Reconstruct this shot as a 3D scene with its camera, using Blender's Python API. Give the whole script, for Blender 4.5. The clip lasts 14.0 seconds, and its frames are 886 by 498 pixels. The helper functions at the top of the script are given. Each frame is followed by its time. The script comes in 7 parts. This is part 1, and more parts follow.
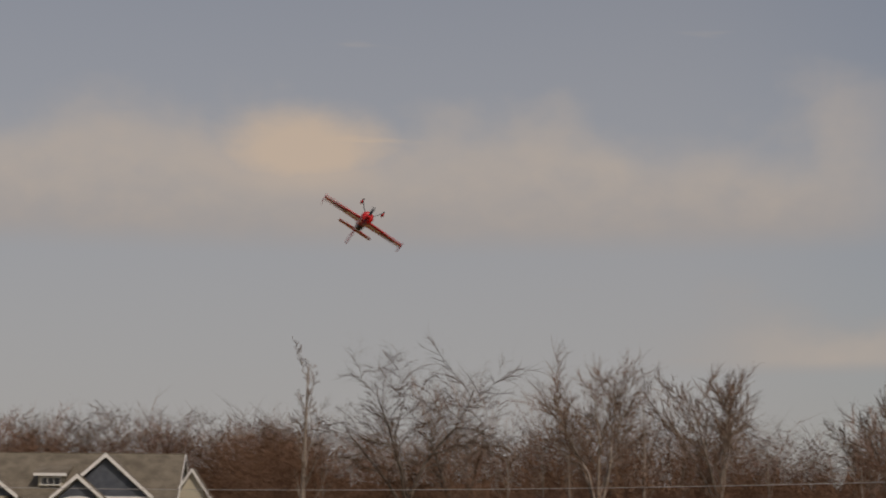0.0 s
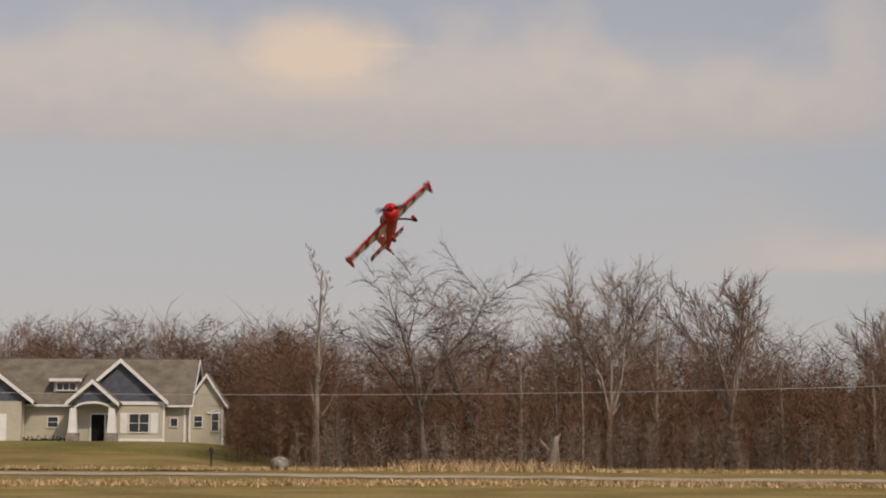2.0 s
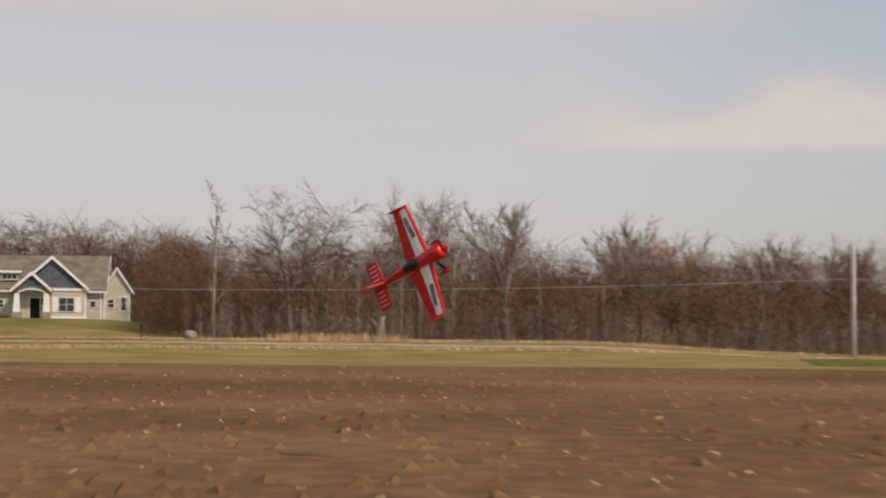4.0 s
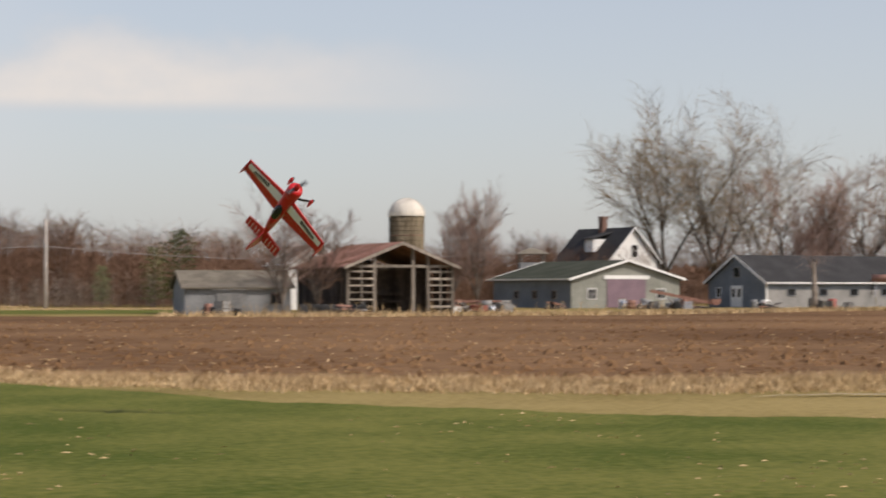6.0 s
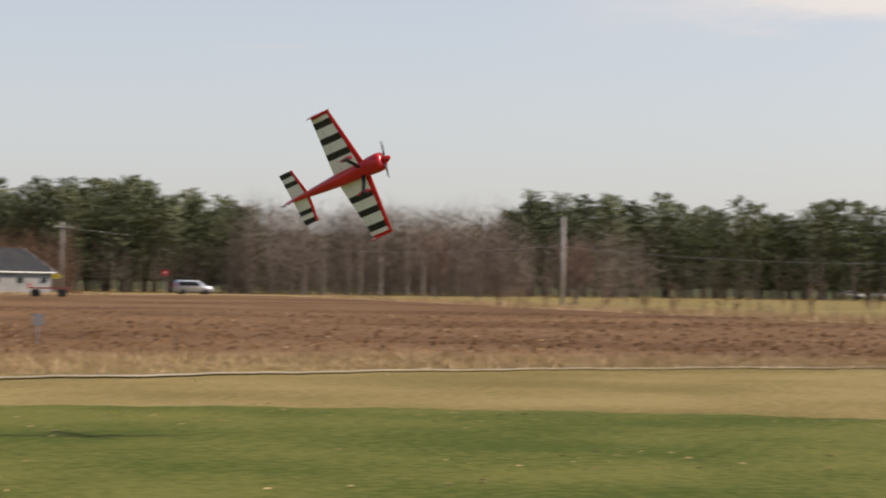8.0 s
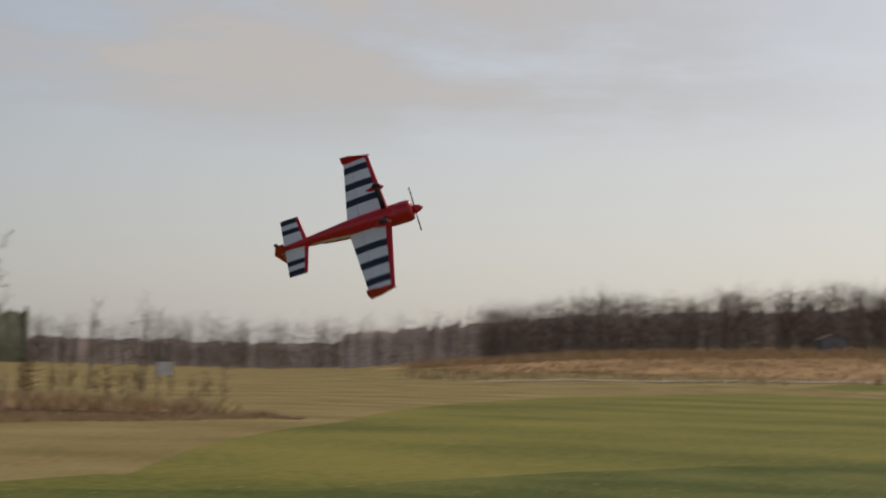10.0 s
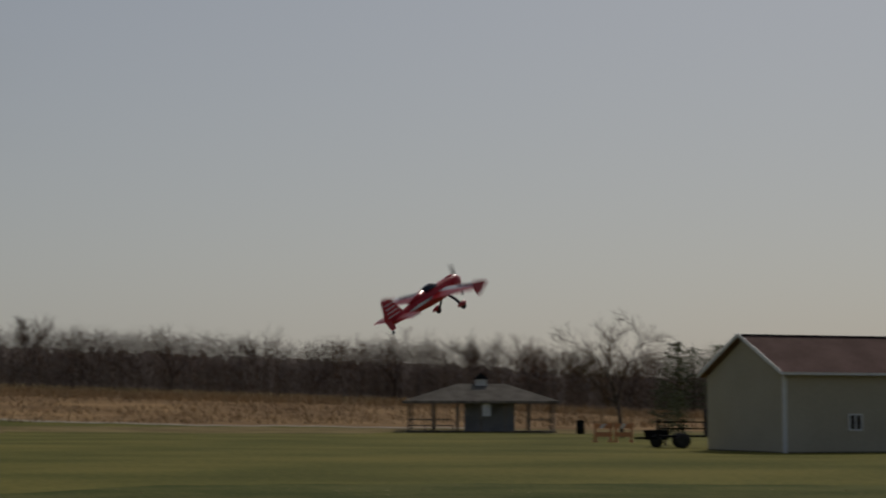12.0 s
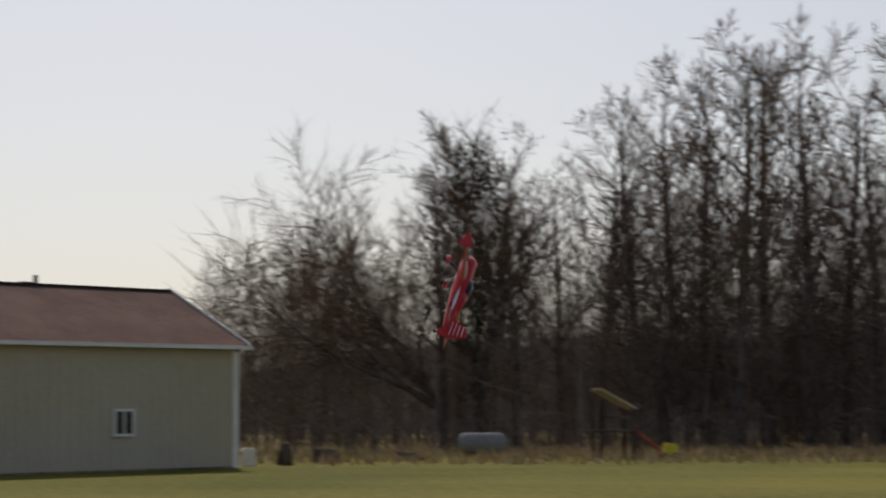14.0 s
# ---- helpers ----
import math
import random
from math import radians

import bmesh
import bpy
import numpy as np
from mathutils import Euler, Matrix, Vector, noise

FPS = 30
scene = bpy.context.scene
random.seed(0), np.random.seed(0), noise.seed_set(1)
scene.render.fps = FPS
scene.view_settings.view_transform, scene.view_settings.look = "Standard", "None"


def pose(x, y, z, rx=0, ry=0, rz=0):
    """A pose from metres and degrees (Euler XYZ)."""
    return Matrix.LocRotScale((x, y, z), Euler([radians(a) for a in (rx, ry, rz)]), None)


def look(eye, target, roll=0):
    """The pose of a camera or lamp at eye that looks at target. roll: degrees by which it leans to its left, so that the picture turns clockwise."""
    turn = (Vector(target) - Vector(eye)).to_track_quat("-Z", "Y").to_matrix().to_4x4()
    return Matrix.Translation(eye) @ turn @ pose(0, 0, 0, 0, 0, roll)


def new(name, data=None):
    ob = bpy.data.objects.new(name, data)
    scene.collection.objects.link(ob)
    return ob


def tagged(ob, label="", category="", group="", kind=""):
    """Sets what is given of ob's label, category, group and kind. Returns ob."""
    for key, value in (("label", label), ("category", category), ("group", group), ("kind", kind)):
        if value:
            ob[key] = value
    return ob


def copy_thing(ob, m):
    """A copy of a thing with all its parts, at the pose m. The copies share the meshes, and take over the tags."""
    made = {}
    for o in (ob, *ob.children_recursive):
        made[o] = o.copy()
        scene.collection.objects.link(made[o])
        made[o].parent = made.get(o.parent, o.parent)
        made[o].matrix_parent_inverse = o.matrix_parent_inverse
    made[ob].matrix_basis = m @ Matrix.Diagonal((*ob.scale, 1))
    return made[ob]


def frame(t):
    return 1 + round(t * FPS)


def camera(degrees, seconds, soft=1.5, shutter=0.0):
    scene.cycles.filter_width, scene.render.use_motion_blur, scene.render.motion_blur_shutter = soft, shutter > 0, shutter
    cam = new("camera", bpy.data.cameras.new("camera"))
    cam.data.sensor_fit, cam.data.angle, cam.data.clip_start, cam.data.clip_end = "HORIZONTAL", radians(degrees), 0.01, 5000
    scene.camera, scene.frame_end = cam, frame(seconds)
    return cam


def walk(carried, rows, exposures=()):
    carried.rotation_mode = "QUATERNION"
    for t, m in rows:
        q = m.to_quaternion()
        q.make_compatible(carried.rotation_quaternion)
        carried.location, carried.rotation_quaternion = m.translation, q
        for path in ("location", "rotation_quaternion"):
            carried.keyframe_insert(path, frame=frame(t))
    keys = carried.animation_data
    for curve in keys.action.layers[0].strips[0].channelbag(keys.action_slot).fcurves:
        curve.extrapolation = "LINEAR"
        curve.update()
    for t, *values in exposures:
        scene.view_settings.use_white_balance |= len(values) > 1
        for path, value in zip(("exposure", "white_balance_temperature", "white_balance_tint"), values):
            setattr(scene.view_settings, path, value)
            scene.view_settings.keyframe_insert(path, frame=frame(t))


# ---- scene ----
cam = camera(25.551, 14.0, soft=1.9, shutter=0.3)
# seconds, x, y, z, pan to the right, tilt up, lean: degrees
PATH = [
    (0, 3.01, 86.25, 1.6, -1.643, 8.849, 0.423), (0.1, 3.01, 86.25, 1.6, -1.042, 8.752, 0.391), (0.2, 3.01, 86.25, 1.6, -0.426, 8.678, 0.352), (0.3, 3.01, 86.25, 1.6, 0.183, 8.593, 0.316),
    (0.4, 3.01, 86.25, 1.6, 0.76, 8.463, 0.295), (0.5, 3.01, 86.25, 1.6, 1.282, 8.255, 0.297), (0.6, 3.01, 86.25, 1.6, 1.818, 7.946, 0.339), (0.7, 3.01, 86.25, 1.6, 2.315, 7.581, 0.399),
    (0.8, 3.01, 86.25, 1.6, 2.563, 7.228, 0.43), (0.9, 3.01, 86.25, 1.6, 2.457, 6.901, 0.403), (1, 3.01, 86.25, 1.6, 2.177, 6.604, 0.375), (1.1, 3.01, 86.25, 1.6, 1.835, 6.365, 0.402),
    (1.2, 3.01, 86.25, 1.6, 1.39, 6.17, 0.429), (1.3, 3.01, 86.25, 1.6, 0.772, 6.014, 0.4), (1.4, 3.01, 86.25, 1.6, 0.049, 5.898, 0.343), (1.5, 3.01, 86.25, 1.6, -0.581, 5.824, 0.298),
    (1.6, 3.01, 86.25, 1.6, -1.04, 5.804, 0.291), (1.7, 3.01, 86.25, 1.6, -1.396, 5.838, 0.309), (1.8, 3.01, 86.25, 1.6, -1.664, 5.906, 0.332), (1.9, 3.01, 86.25, 1.6, -1.861, 5.992, 0.34),
    (2, 3.01, 86.25, 1.6, -2.004, 6.075, 0.313), (2.1, 3.01, 86.25, 1.6, -2.087, 6.166, 0.243), (2.2, 3.01, 86.25, 1.6, -2.118, 6.249, 0.166), (2.3, 3.01, 86.25, 1.6, -2.112, 6.282, 0.109),
    (2.4, 3.01, 86.25, 1.6, -2.077, 6.262, 0.072), (2.5, 3.008, 86.188, 1.6, -2.014, 6.193, 0.05), (2.6, 2.984, 85.493, 1.6, -1.92, 6.081, 0.043), (2.7, 2.933, 84.028, 1.6, -1.795, 5.929, 0.049),
    (2.8, 2.855, 81.793, 1.6, -1.635, 5.743, 0.067), (2.9, 2.75, 78.788, 1.6, -1.443, 5.526, 0.093), (3, 2.62, 75.075, 1.6, -1.215, 5.283, 0.127), (3.1, 2.486, 71.225, 1.6, -0.95, 5.019, 0.167),
    (3.2, 2.351, 67.375, 1.6, -0.648, 4.739, 0.211), (3.3, 2.217, 63.525, 1.6, -0.307, 4.446, 0.257), (3.4, 2.083, 59.675, 1.6, 0.074, 4.146, 0.304), (3.5, 1.948, 55.825, 1.6, 0.498, 3.842, 0.349),
    (3.6, 1.814, 51.975, 1.6, 0.962, 3.54, 0.391), (3.7, 1.68, 48.125, 1.6, 1.471, 3.244, 0.428), (3.8, 1.545, 44.275, 1.6, 2.026, 2.959, 0.459), (3.9, 1.411, 40.425, 1.599, 2.625, 2.688, 0.481),
    (4, 1.276, 36.575, 1.595, 3.272, 2.438, 0.492), (4.1, 1.142, 32.725, 1.581, 3.968, 2.211, 0.492), (4.2, 1.008, 28.875, 1.541, 4.714, 2.013, 0.478), (4.3, 0.873, 25.025, 1.468, 5.51, 1.848, 0.448),
    (4.4, 0.739, 21.175, 1.387, 6.427, 1.713, 0.406), (4.5, 0.605, 17.325, 1.35, 7.433, 1.567, 0.362), (4.6, 0.47, 13.475, 1.387, 8.527, 1.362, 0.332), (4.7, 0.336, 9.625, 1.468, 9.866, 1.105, 0.312),
    (4.8, 0.202, 5.775, 1.541, 11.35, 0.835, 0.293), (4.9, 0.076, 2.166, 1.581, 12.878, 0.591, 0.263), (5, 0.008, 0.241, 1.595, 14.229, 0.413, 0.213), (5.1, 0.0, 0.0, 1.599, 15.452, 0.298, 0.126),
    (5.2, 0.0, 0.0, 1.6, 16.585, 0.218, 0.009), (5.3, 0.0, 0.0, 1.6, 17.65, 0.18, -0.113), (5.4, 0.0, 0.0, 1.6, 18.664, 0.187, -0.215), (5.5, 0.0, 0.0, 1.6, 19.649, 0.243, -0.271),
    (5.6, 0.0, 0.0, 1.6, 20.571, 0.383, -0.276), (5.7, 0.0, 0.0, 1.6, 21.416, 0.603, -0.245), (5.8, 0.0, 0.0, 1.6, 22.235, 0.853, -0.189), (5.9, 0.0, 0.0, 1.6, 23.078, 1.082, -0.115),
    (6, 0.0, 0.0, 1.6, 23.996, 1.24, -0.034), (6.1, 0.0, 0.0, 1.6, 25.018, 1.324, 0.078), (6.2, 0.0, 0.0, 1.6, 26.109, 1.367, 0.227), (6.3, 0.0, 0.0, 1.6, 27.227, 1.374, 0.379),
    (6.4, 0.0, 0.0, 1.6, 28.329, 1.35, 0.498), (6.5, 0.0, 0.0, 1.6, 29.374, 1.299, 0.55), (6.6, 0.0, 0.0, 1.6, 30.226, 1.232, 0.468), (6.7, 0.0, 0.0, 1.6, 31.048, 1.136, 0.342),
    (6.8, 0.0, 0.0, 1.6, 32.245, 0.978, 0.372), (6.9, 0.0, 0.0, 1.6, 34.014, 0.727, 0.747), (7, 0.0, 0.0, 1.6, 36.032, 0.455, 1.037), (7.1, 0.0, 0.0, 1.6, 38.151, 0.188, 0.74),
    (7.2, 0.0, 0.0, 1.6, 40.302, 0.007, 0.397), (7.3, 0.0, 0.0, 1.6, 42.343, 0.065, 0.535), (7.4, 0.0, 0.0, 1.6, 44.326, 0.274, 0.907), (7.5, 0.0, 0.0, 1.6, 46.282, 0.473, 1.191),
    (7.6, 0.0, 0.0, 1.6, 48.234, 0.607, 1.251), (7.7, 0.0, 0.0, 1.6, 50.175, 0.732, 1.197), (7.8, 0.0, 0.0, 1.6, 52.079, 0.846, 1.067), (7.9, 0.0, 0.0, 1.6, 53.922, 0.949, 0.902),
    (8, 0.0, 0.0, 1.6, 55.682, 1.041, 0.74), (8.1, 0.0, 0.0, 1.6, 57.275, 1.122, 0.548), (8.2, 0.0, 0.0, 1.6, 58.717, 1.192, 0.301), (8.3, 0.0, 0.0, 1.6, 60.133, 1.251, 0.047),
    (8.4, 0.0, 0.0, 1.6, 61.644, 1.3, -0.162), (8.5, 0.0, 0.0, 1.6, 63.374, 1.339, -0.276), (8.6, 0.0, 0.0, 1.6, 65.31, 1.364, -0.293), (8.7, 0.0, 0.0, 1.6, 67.369, 1.376, -0.246),
    (8.8, 0.0, 0.0, 1.6, 69.572, 1.379, -0.139), (8.9, 0.0, 0.0, 1.6, 71.939, 1.378, 0.023), (9, 0.0, 0.0, 1.6, 74.49, 1.378, 0.235), (9.1, 0.0, 0.0, 1.6, 77.29, 1.373, 0.518),
    (9.2, 0.0, 0.0, 1.6, 80.134, 1.378, 0.813), (9.3, 0.0, 0.0, 1.6, 82.819, 1.437, 1.051), (9.4, 0.0, 0.0, 1.6, 85.4, 1.569, 1.244), (9.5, 0.0, 0.0, 1.6, 87.881, 1.765, 1.395),
    (9.6, 0.0, 0.0, 1.6, 90.264, 2.015, 1.506), (9.7, 0.0, 0.0, 1.6, 92.554, 2.312, 1.582), (9.8, 0.0, 0.0, 1.6, 94.754, 2.647, 1.624), (9.9, 0.0, 0.0, 1.6, 96.866, 3.01, 1.635),
    (10, 0.0, 0.0, 1.6, 98.895, 3.394, 1.619), (10.1, 0.0, 0.0, 1.6, 100.843, 3.79, 1.577), (10.2, 0.0, 0.0, 1.6, 102.714, 4.188, 1.513), (10.3, 0.0, 0.0, 1.6, 104.512, 4.581, 1.43),
    (10.4, 0.0, 0.0, 1.6, 106.238, 4.96, 1.329), (10.5, 0.0, 0.0, 1.6, 107.898, 5.316, 1.215), (10.6, 0.0, 0.0, 1.6, 109.494, 5.64, 1.09), (10.7, 0.0, 0.0, 1.6, 111.029, 5.924, 0.957),
    (10.8, 0.0, 0.0, 1.6, 112.508, 6.159, 0.818), (10.9, 0.0, 0.0, 1.6, 113.932, 6.336, 0.677), (11, 0.0, 0.0, 1.6, 115.306, 6.447, 0.535), (11.1, 0.0, 0.0, 1.6, 116.633, 6.483, 0.397),
    (11.2, 0.0, 0.0, 1.6, 117.916, 6.436, 0.265), (11.3, 0.0, 0.0, 1.6, 119.158, 6.296, 0.141), (11.4, 0.0, 0.0, 1.6, 120.354, 6.076, 0.004), (11.5, 0.0, 0.0, 1.6, 121.484, 5.838, -0.113),
    (11.6, 0.0, 0.0, 1.6, 122.508, 5.603, -0.147), (11.7, 0.0, 0.0, 1.6, 123.428, 5.36, -0.11), (11.8, 0.0, 0.0, 1.6, 124.295, 5.127, -0.038), (11.9, 0.0, 0.0, 1.6, 125.163, 4.927, 0.035),
    (12, 0.0, 0.0, 1.6, 126.083, 4.779, 0.073), (12.1, 0.59, -0.679, 1.6, 127.152, 4.627, 0.07), (12.2, 1.706, -1.962, 1.6, 128.261, 4.5, 0.05), (12.3, 3.477, -4.0, 1.6, 129.378, 4.419, 0.022),
    (12.4, 5.904, -6.792, 1.6, 130.467, 4.402, -0.005), (12.5, 8.43, -9.698, 1.6, 131.495, 4.468, -0.023), (12.6, 10.955, -12.603, 1.6, 132.199, 4.827, -0.032), (12.7, 13.481, -15.509, 1.6, 132.783, 5.32, -0.04),
    (12.8, 16.006, -18.415, 1.6, 133.371, 5.853, -0.043), (12.9, 18.532, -21.32, 1.6, 134.079, 6.329, -0.038), (13, 20.861, -23.999, 1.6, 135.029, 6.655, -0.023), (13.1, 21.779, -25.056, 1.6, 136.558, 6.536, 0.017),
    (13.2, 21.976, -25.282, 1.6, 138.315, 6.304, 0.079), (13.3, 21.976, -25.282, 1.6, 139.977, 6.138, 0.142), (13.4, 21.976, -25.282, 1.6, 141.667, 5.933, 0.187), (13.5, 21.976, -25.282, 1.6, 143.282, 5.729, 0.191),
    (13.6, 21.976, -25.282, 1.6, 144.856, 5.542, 0.145), (13.7, 21.976, -25.282, 1.6, 146.421, 5.321, 0.063), (13.8, 21.976, -25.282, 1.6, 147.98, 5.08, -0.04), (13.9, 21.976, -25.282, 1.6, 149.538, 4.834, -0.148),
    (14, 21.976, -25.282, 1.6, 151.099, 4.597, -0.246),
]
EXPOSURES = [(0.0, -0.65, 7400, 17), (0.6, -0.5, 7400, 17), (1.0, -0.38, 7400, 18), (1.5, -0.22, 7400, 18), (2.2, -0.17, 7400, 18), (4.3, 0.15, 7200, 17),
             (5.0, 0.24, 6900, 15), (5.5, 0.48, 6900, 15), (6.5, 0.27, 6850, 15), (7.5, 0.52, 6950, 16), (9.0, 0.27, 6900, 15), (9.2, 0.22, 6900, 15), (11.3, -1.33, 6500, 11),
             (12.0, -1.38, 6500, 11), (13.0, -1.17, 6550, 11), (13.5, -1.13, 6700, 13), (14.0, -0.4, 6600, 13)]
walk(cam, [(t, pose(x, y, z, 90 + tilt, 0, -pan) @ pose(0, 0, 0, 0, 0, lean)) for t, x, y, z, pan, tilt, lean in PATH], EXPOSURES)

# ---- sky and sun ----
SUN_AZ, SUN_EL = radians(143), radians(45)


def mth(tree, op, a, b=None, c=None):
    n = tree.nodes.new("ShaderNodeMath")
    n.operation = op
    for i, v in enumerate((a, b, c)):
        if v is None:
            continue
        if isinstance(v, (int, float)):
            n.inputs[i].default_value = v
        else:
            tree.links.new(v, n.inputs[i])
    return n.outputs[0]


def smooth(tree, v, a, b):
    n = tree.nodes.new("ShaderNodeMapRange")
    n.interpolation_type = "SMOOTHSTEP"
    n.inputs[1].default_value, n.inputs[2].default_value = a, b
    tree.links.new(v, n.inputs[0])
    return n.outputs[0]


def build_sky():
    world = bpy.data.worlds.new("sky")
    scene.world = world
    world.use_nodes = True
    t = world.node_tree
    t.nodes.clear()
    L = t.links.new
    sky = t.nodes.new("ShaderNodeTexSky")
    sky.sky_type, sky.sun_disc = "NISHITA", False
    sky.sun_elevation, sky.sun_rotation = SUN_EL, SUN_AZ
    sky.altitude, sky.air_density, sky.dust_density, sky.ozone_density = 200, 1.0, 2.2, 1.6
    co = t.nodes.new("ShaderNodeTexCoord")
    sep = t.nodes.new("ShaderNodeSeparateXYZ")
    L(co.outputs["Generated"], sep.inputs[0])
    az = mth(t, "MULTIPLY", mth(t, "ARCTAN2", sep.outputs[0], sep.outputs[1]), 57.2958)
    el = mth(t, "MULTIPLY", mth(t, "ARCSINE", sep.outputs[2]), 57.2958)
    def puffs(sx, sy, detail, rough, shift):
        c = t.nodes.new("ShaderNodeCombineXYZ")
        L(mth(t, "MULTIPLY_ADD", az, sx, shift), c.inputs[0])
        L(mth(t, "MULTIPLY", el, sy), c.inputs[1])
        n = t.nodes.new("ShaderNodeTexNoise")
        n.inputs["Scale"].default_value, n.inputs["Detail"].default_value, n.inputs["Roughness"].default_value = 1.0, detail, rough
        L(c.outputs[0], n.inputs["Vector"])
        return n.outputs[0]
    lump = puffs(0.16, 0.20, 5.0, 0.5, 3.1)
    fine = puffs(0.7, 0.9, 6.0, 0.55, 9.0)
    def cloud_bank(base, size, thick, shape):
        h = mth(t, "DIVIDE", mth(t, "SUBTRACT", el, base), size)
        top = mth(t, "MULTIPLY_ADD", lump, thick, 3.9 - 0.5 * thick)
        body = mth(t, "MULTIPLY", smooth(t, h, -0.5, 0.6), smooth(t, mth(t, "SUBTRACT", top, mth(t, "MULTIPLY_ADD", fine, 1.4, h)), -1.4, 1.4))
        return h, mth(t, "MULTIPLY", mth(t, "MULTIPLY", body, shape), mth(t, "MULTIPLY_ADD", fine, 0.5, 0.5))
    h, high = cloud_bank(9.0, 1.0, 8.0, mth(t, "SUBTRACT", 1.0, smooth(t, az, 9.0, 14.0)))
    h2, low = cloud_bank(5.3, 0.55, 9.0, mth(t, "MULTIPLY", smooth(t, az, 3.0, 10.0), mth(t, "SUBTRACT", 1.0, smooth(t, az, 15.0, 29.0))))
    # one tall sunlit head on the bank
    across = mth(t, "DIVIDE", mth(t, "ADD", az, 5.9), 3.7)
    along = mth(t, "DIVIDE", mth(t, "SUBTRACT", el, 11.7), 1.55)
    reach = mth(t, "SQRT", mth(t, "ADD", mth(t, "MULTIPLY", across, across), mth(t, "MULTIPLY", along, along)))
    head = mth(t, "SUBTRACT", 1.0, smooth(t, mth(t, "MULTIPLY_ADD", fine, 0.5, reach), 0.55, 1.35))
    bank = mth(t, "MAXIMUM", mth(t, "MAXIMUM", high, low), mth(t, "MULTIPLY", head, 0.9))
    # thin high veil to the east
    veil_n = puffs(0.10, 0.42, 6.0, 0.6, 21.0)
    veil = mth(t, "MULTIPLY", mth(t, "MULTIPLY", smooth(t, veil_n, 0.36, 0.62), smooth(t, el, 5.6, 8.4)),
               mth(t, "MULTIPLY", smooth(t, az, 56.0, 68.0), mth(t, "SUBTRACT", 1.0, smooth(t, az, 96.0, 116.0))))
    wisp = mth(t, "MULTIPLY", smooth(t, puffs(0.13, 1.1, 4.0, 0.5, 40.0), 0.66, 0.8), mth(t, "MULTIPLY", mth(t, "SUBTRACT", 1.0, smooth(t, az, 80.0, 95.0)), 0.35))
    cover = mth(t, "MINIMUM", mth(t, "ADD", mth(t, "ADD", bank, mth(t, "MULTIPLY", veil, 0.8)), wisp), 0.92)
    lit = smooth(t, mth(t, "ADD", h, mth(t, "MULTIPLY", fine, 2.0)), 0.6, 3.8)
    tone = t.nodes.new("ShaderNodeMixRGB")
    tone.inputs[1].default_value, tone.inputs[2].default_value = (4.7, 4.7, 4.75, 1), (5.9, 5.65, 5.3, 1)
    L(mth(t, "MAXIMUM", lit, mth(t, "MAXIMUM", mth(t, "MULTIPLY", low, 1.1), veil)), tone.inputs[0])
    crest = t.nodes.new("ShaderNodeMixRGB")
    crest.inputs[2].default_value = (7.3, 6.3, 5.2, 1)
    L(mth(t, "MULTIPLY", head, 0.85), crest.inputs[0])
    L(tone.outputs[0], crest.inputs[1])
    mix = t.nodes.new("ShaderNodeMixRGB")
    L(cover, mix.inputs[0])
    haze = t.nodes.new("ShaderNodeMixRGB")
    haze.inputs[2].default_value = (5.2, 5.5, 5.8, 1)
    L(mth(t, "MULTIPLY", mth(t, "SUBTRACT", 1.0, smooth(t, el, -2.0, 38.0)), mth(t, "MULTIPLY_ADD", smooth(t, az, 4.0, 16.0), -0.34, 0.86)), haze.inputs[0])
    L(sky.outputs[0], haze.inputs[1])
    # the air is brighter towards the sun
    glow = t.nodes.new("ShaderNodeVectorMath")
    glow.operation = "DOT_PRODUCT"
    glow.inputs[1].default_value = (math.sin(SUN_AZ), math.cos(SUN_AZ), 0)
    L(co.outputs["Generated"], glow.inputs[0])
    air = t.nodes.new("ShaderNodeMixRGB")
    air.inputs[1].default_value, air.inputs[2].default_value = (4.85, 5.15, 5.5, 1), (9.4, 9.55, 9.4, 1)
    L(smooth(t, glow.outputs["Value"], 0.2, 1.0), air.inputs[0])
    L(air.outputs[0], haze.inputs[2])
    L(haze.outputs[0], mix.inputs[1])
    L(crest.outputs[0], mix.inputs[2])
    bg = t.nodes.new("ShaderNodeBackground")
    bg.inputs[1].default_value = 0.105
    L(mix.outputs[0], bg.inputs[0])
    out = t.nodes.new("ShaderNodeOutputWorld")
    L(bg.outputs[0], out.inputs[0])


build_sky()
sun_data = bpy.data.lights.new("sun", "SUN")
sun_data.energy, sun_data.angle, sun_data.color = 2.5, radians(0.6), (1.0, 0.94, 0.85)
sun_way = Vector((math.sin(SUN_AZ) * math.cos(SUN_EL), math.cos(SUN_AZ) * math.cos(SUN_EL), math.sin(SUN_EL)))
sun = new("sun", sun_data)
sun.matrix_world = look(sun_way * 400, (0, 0, 0))

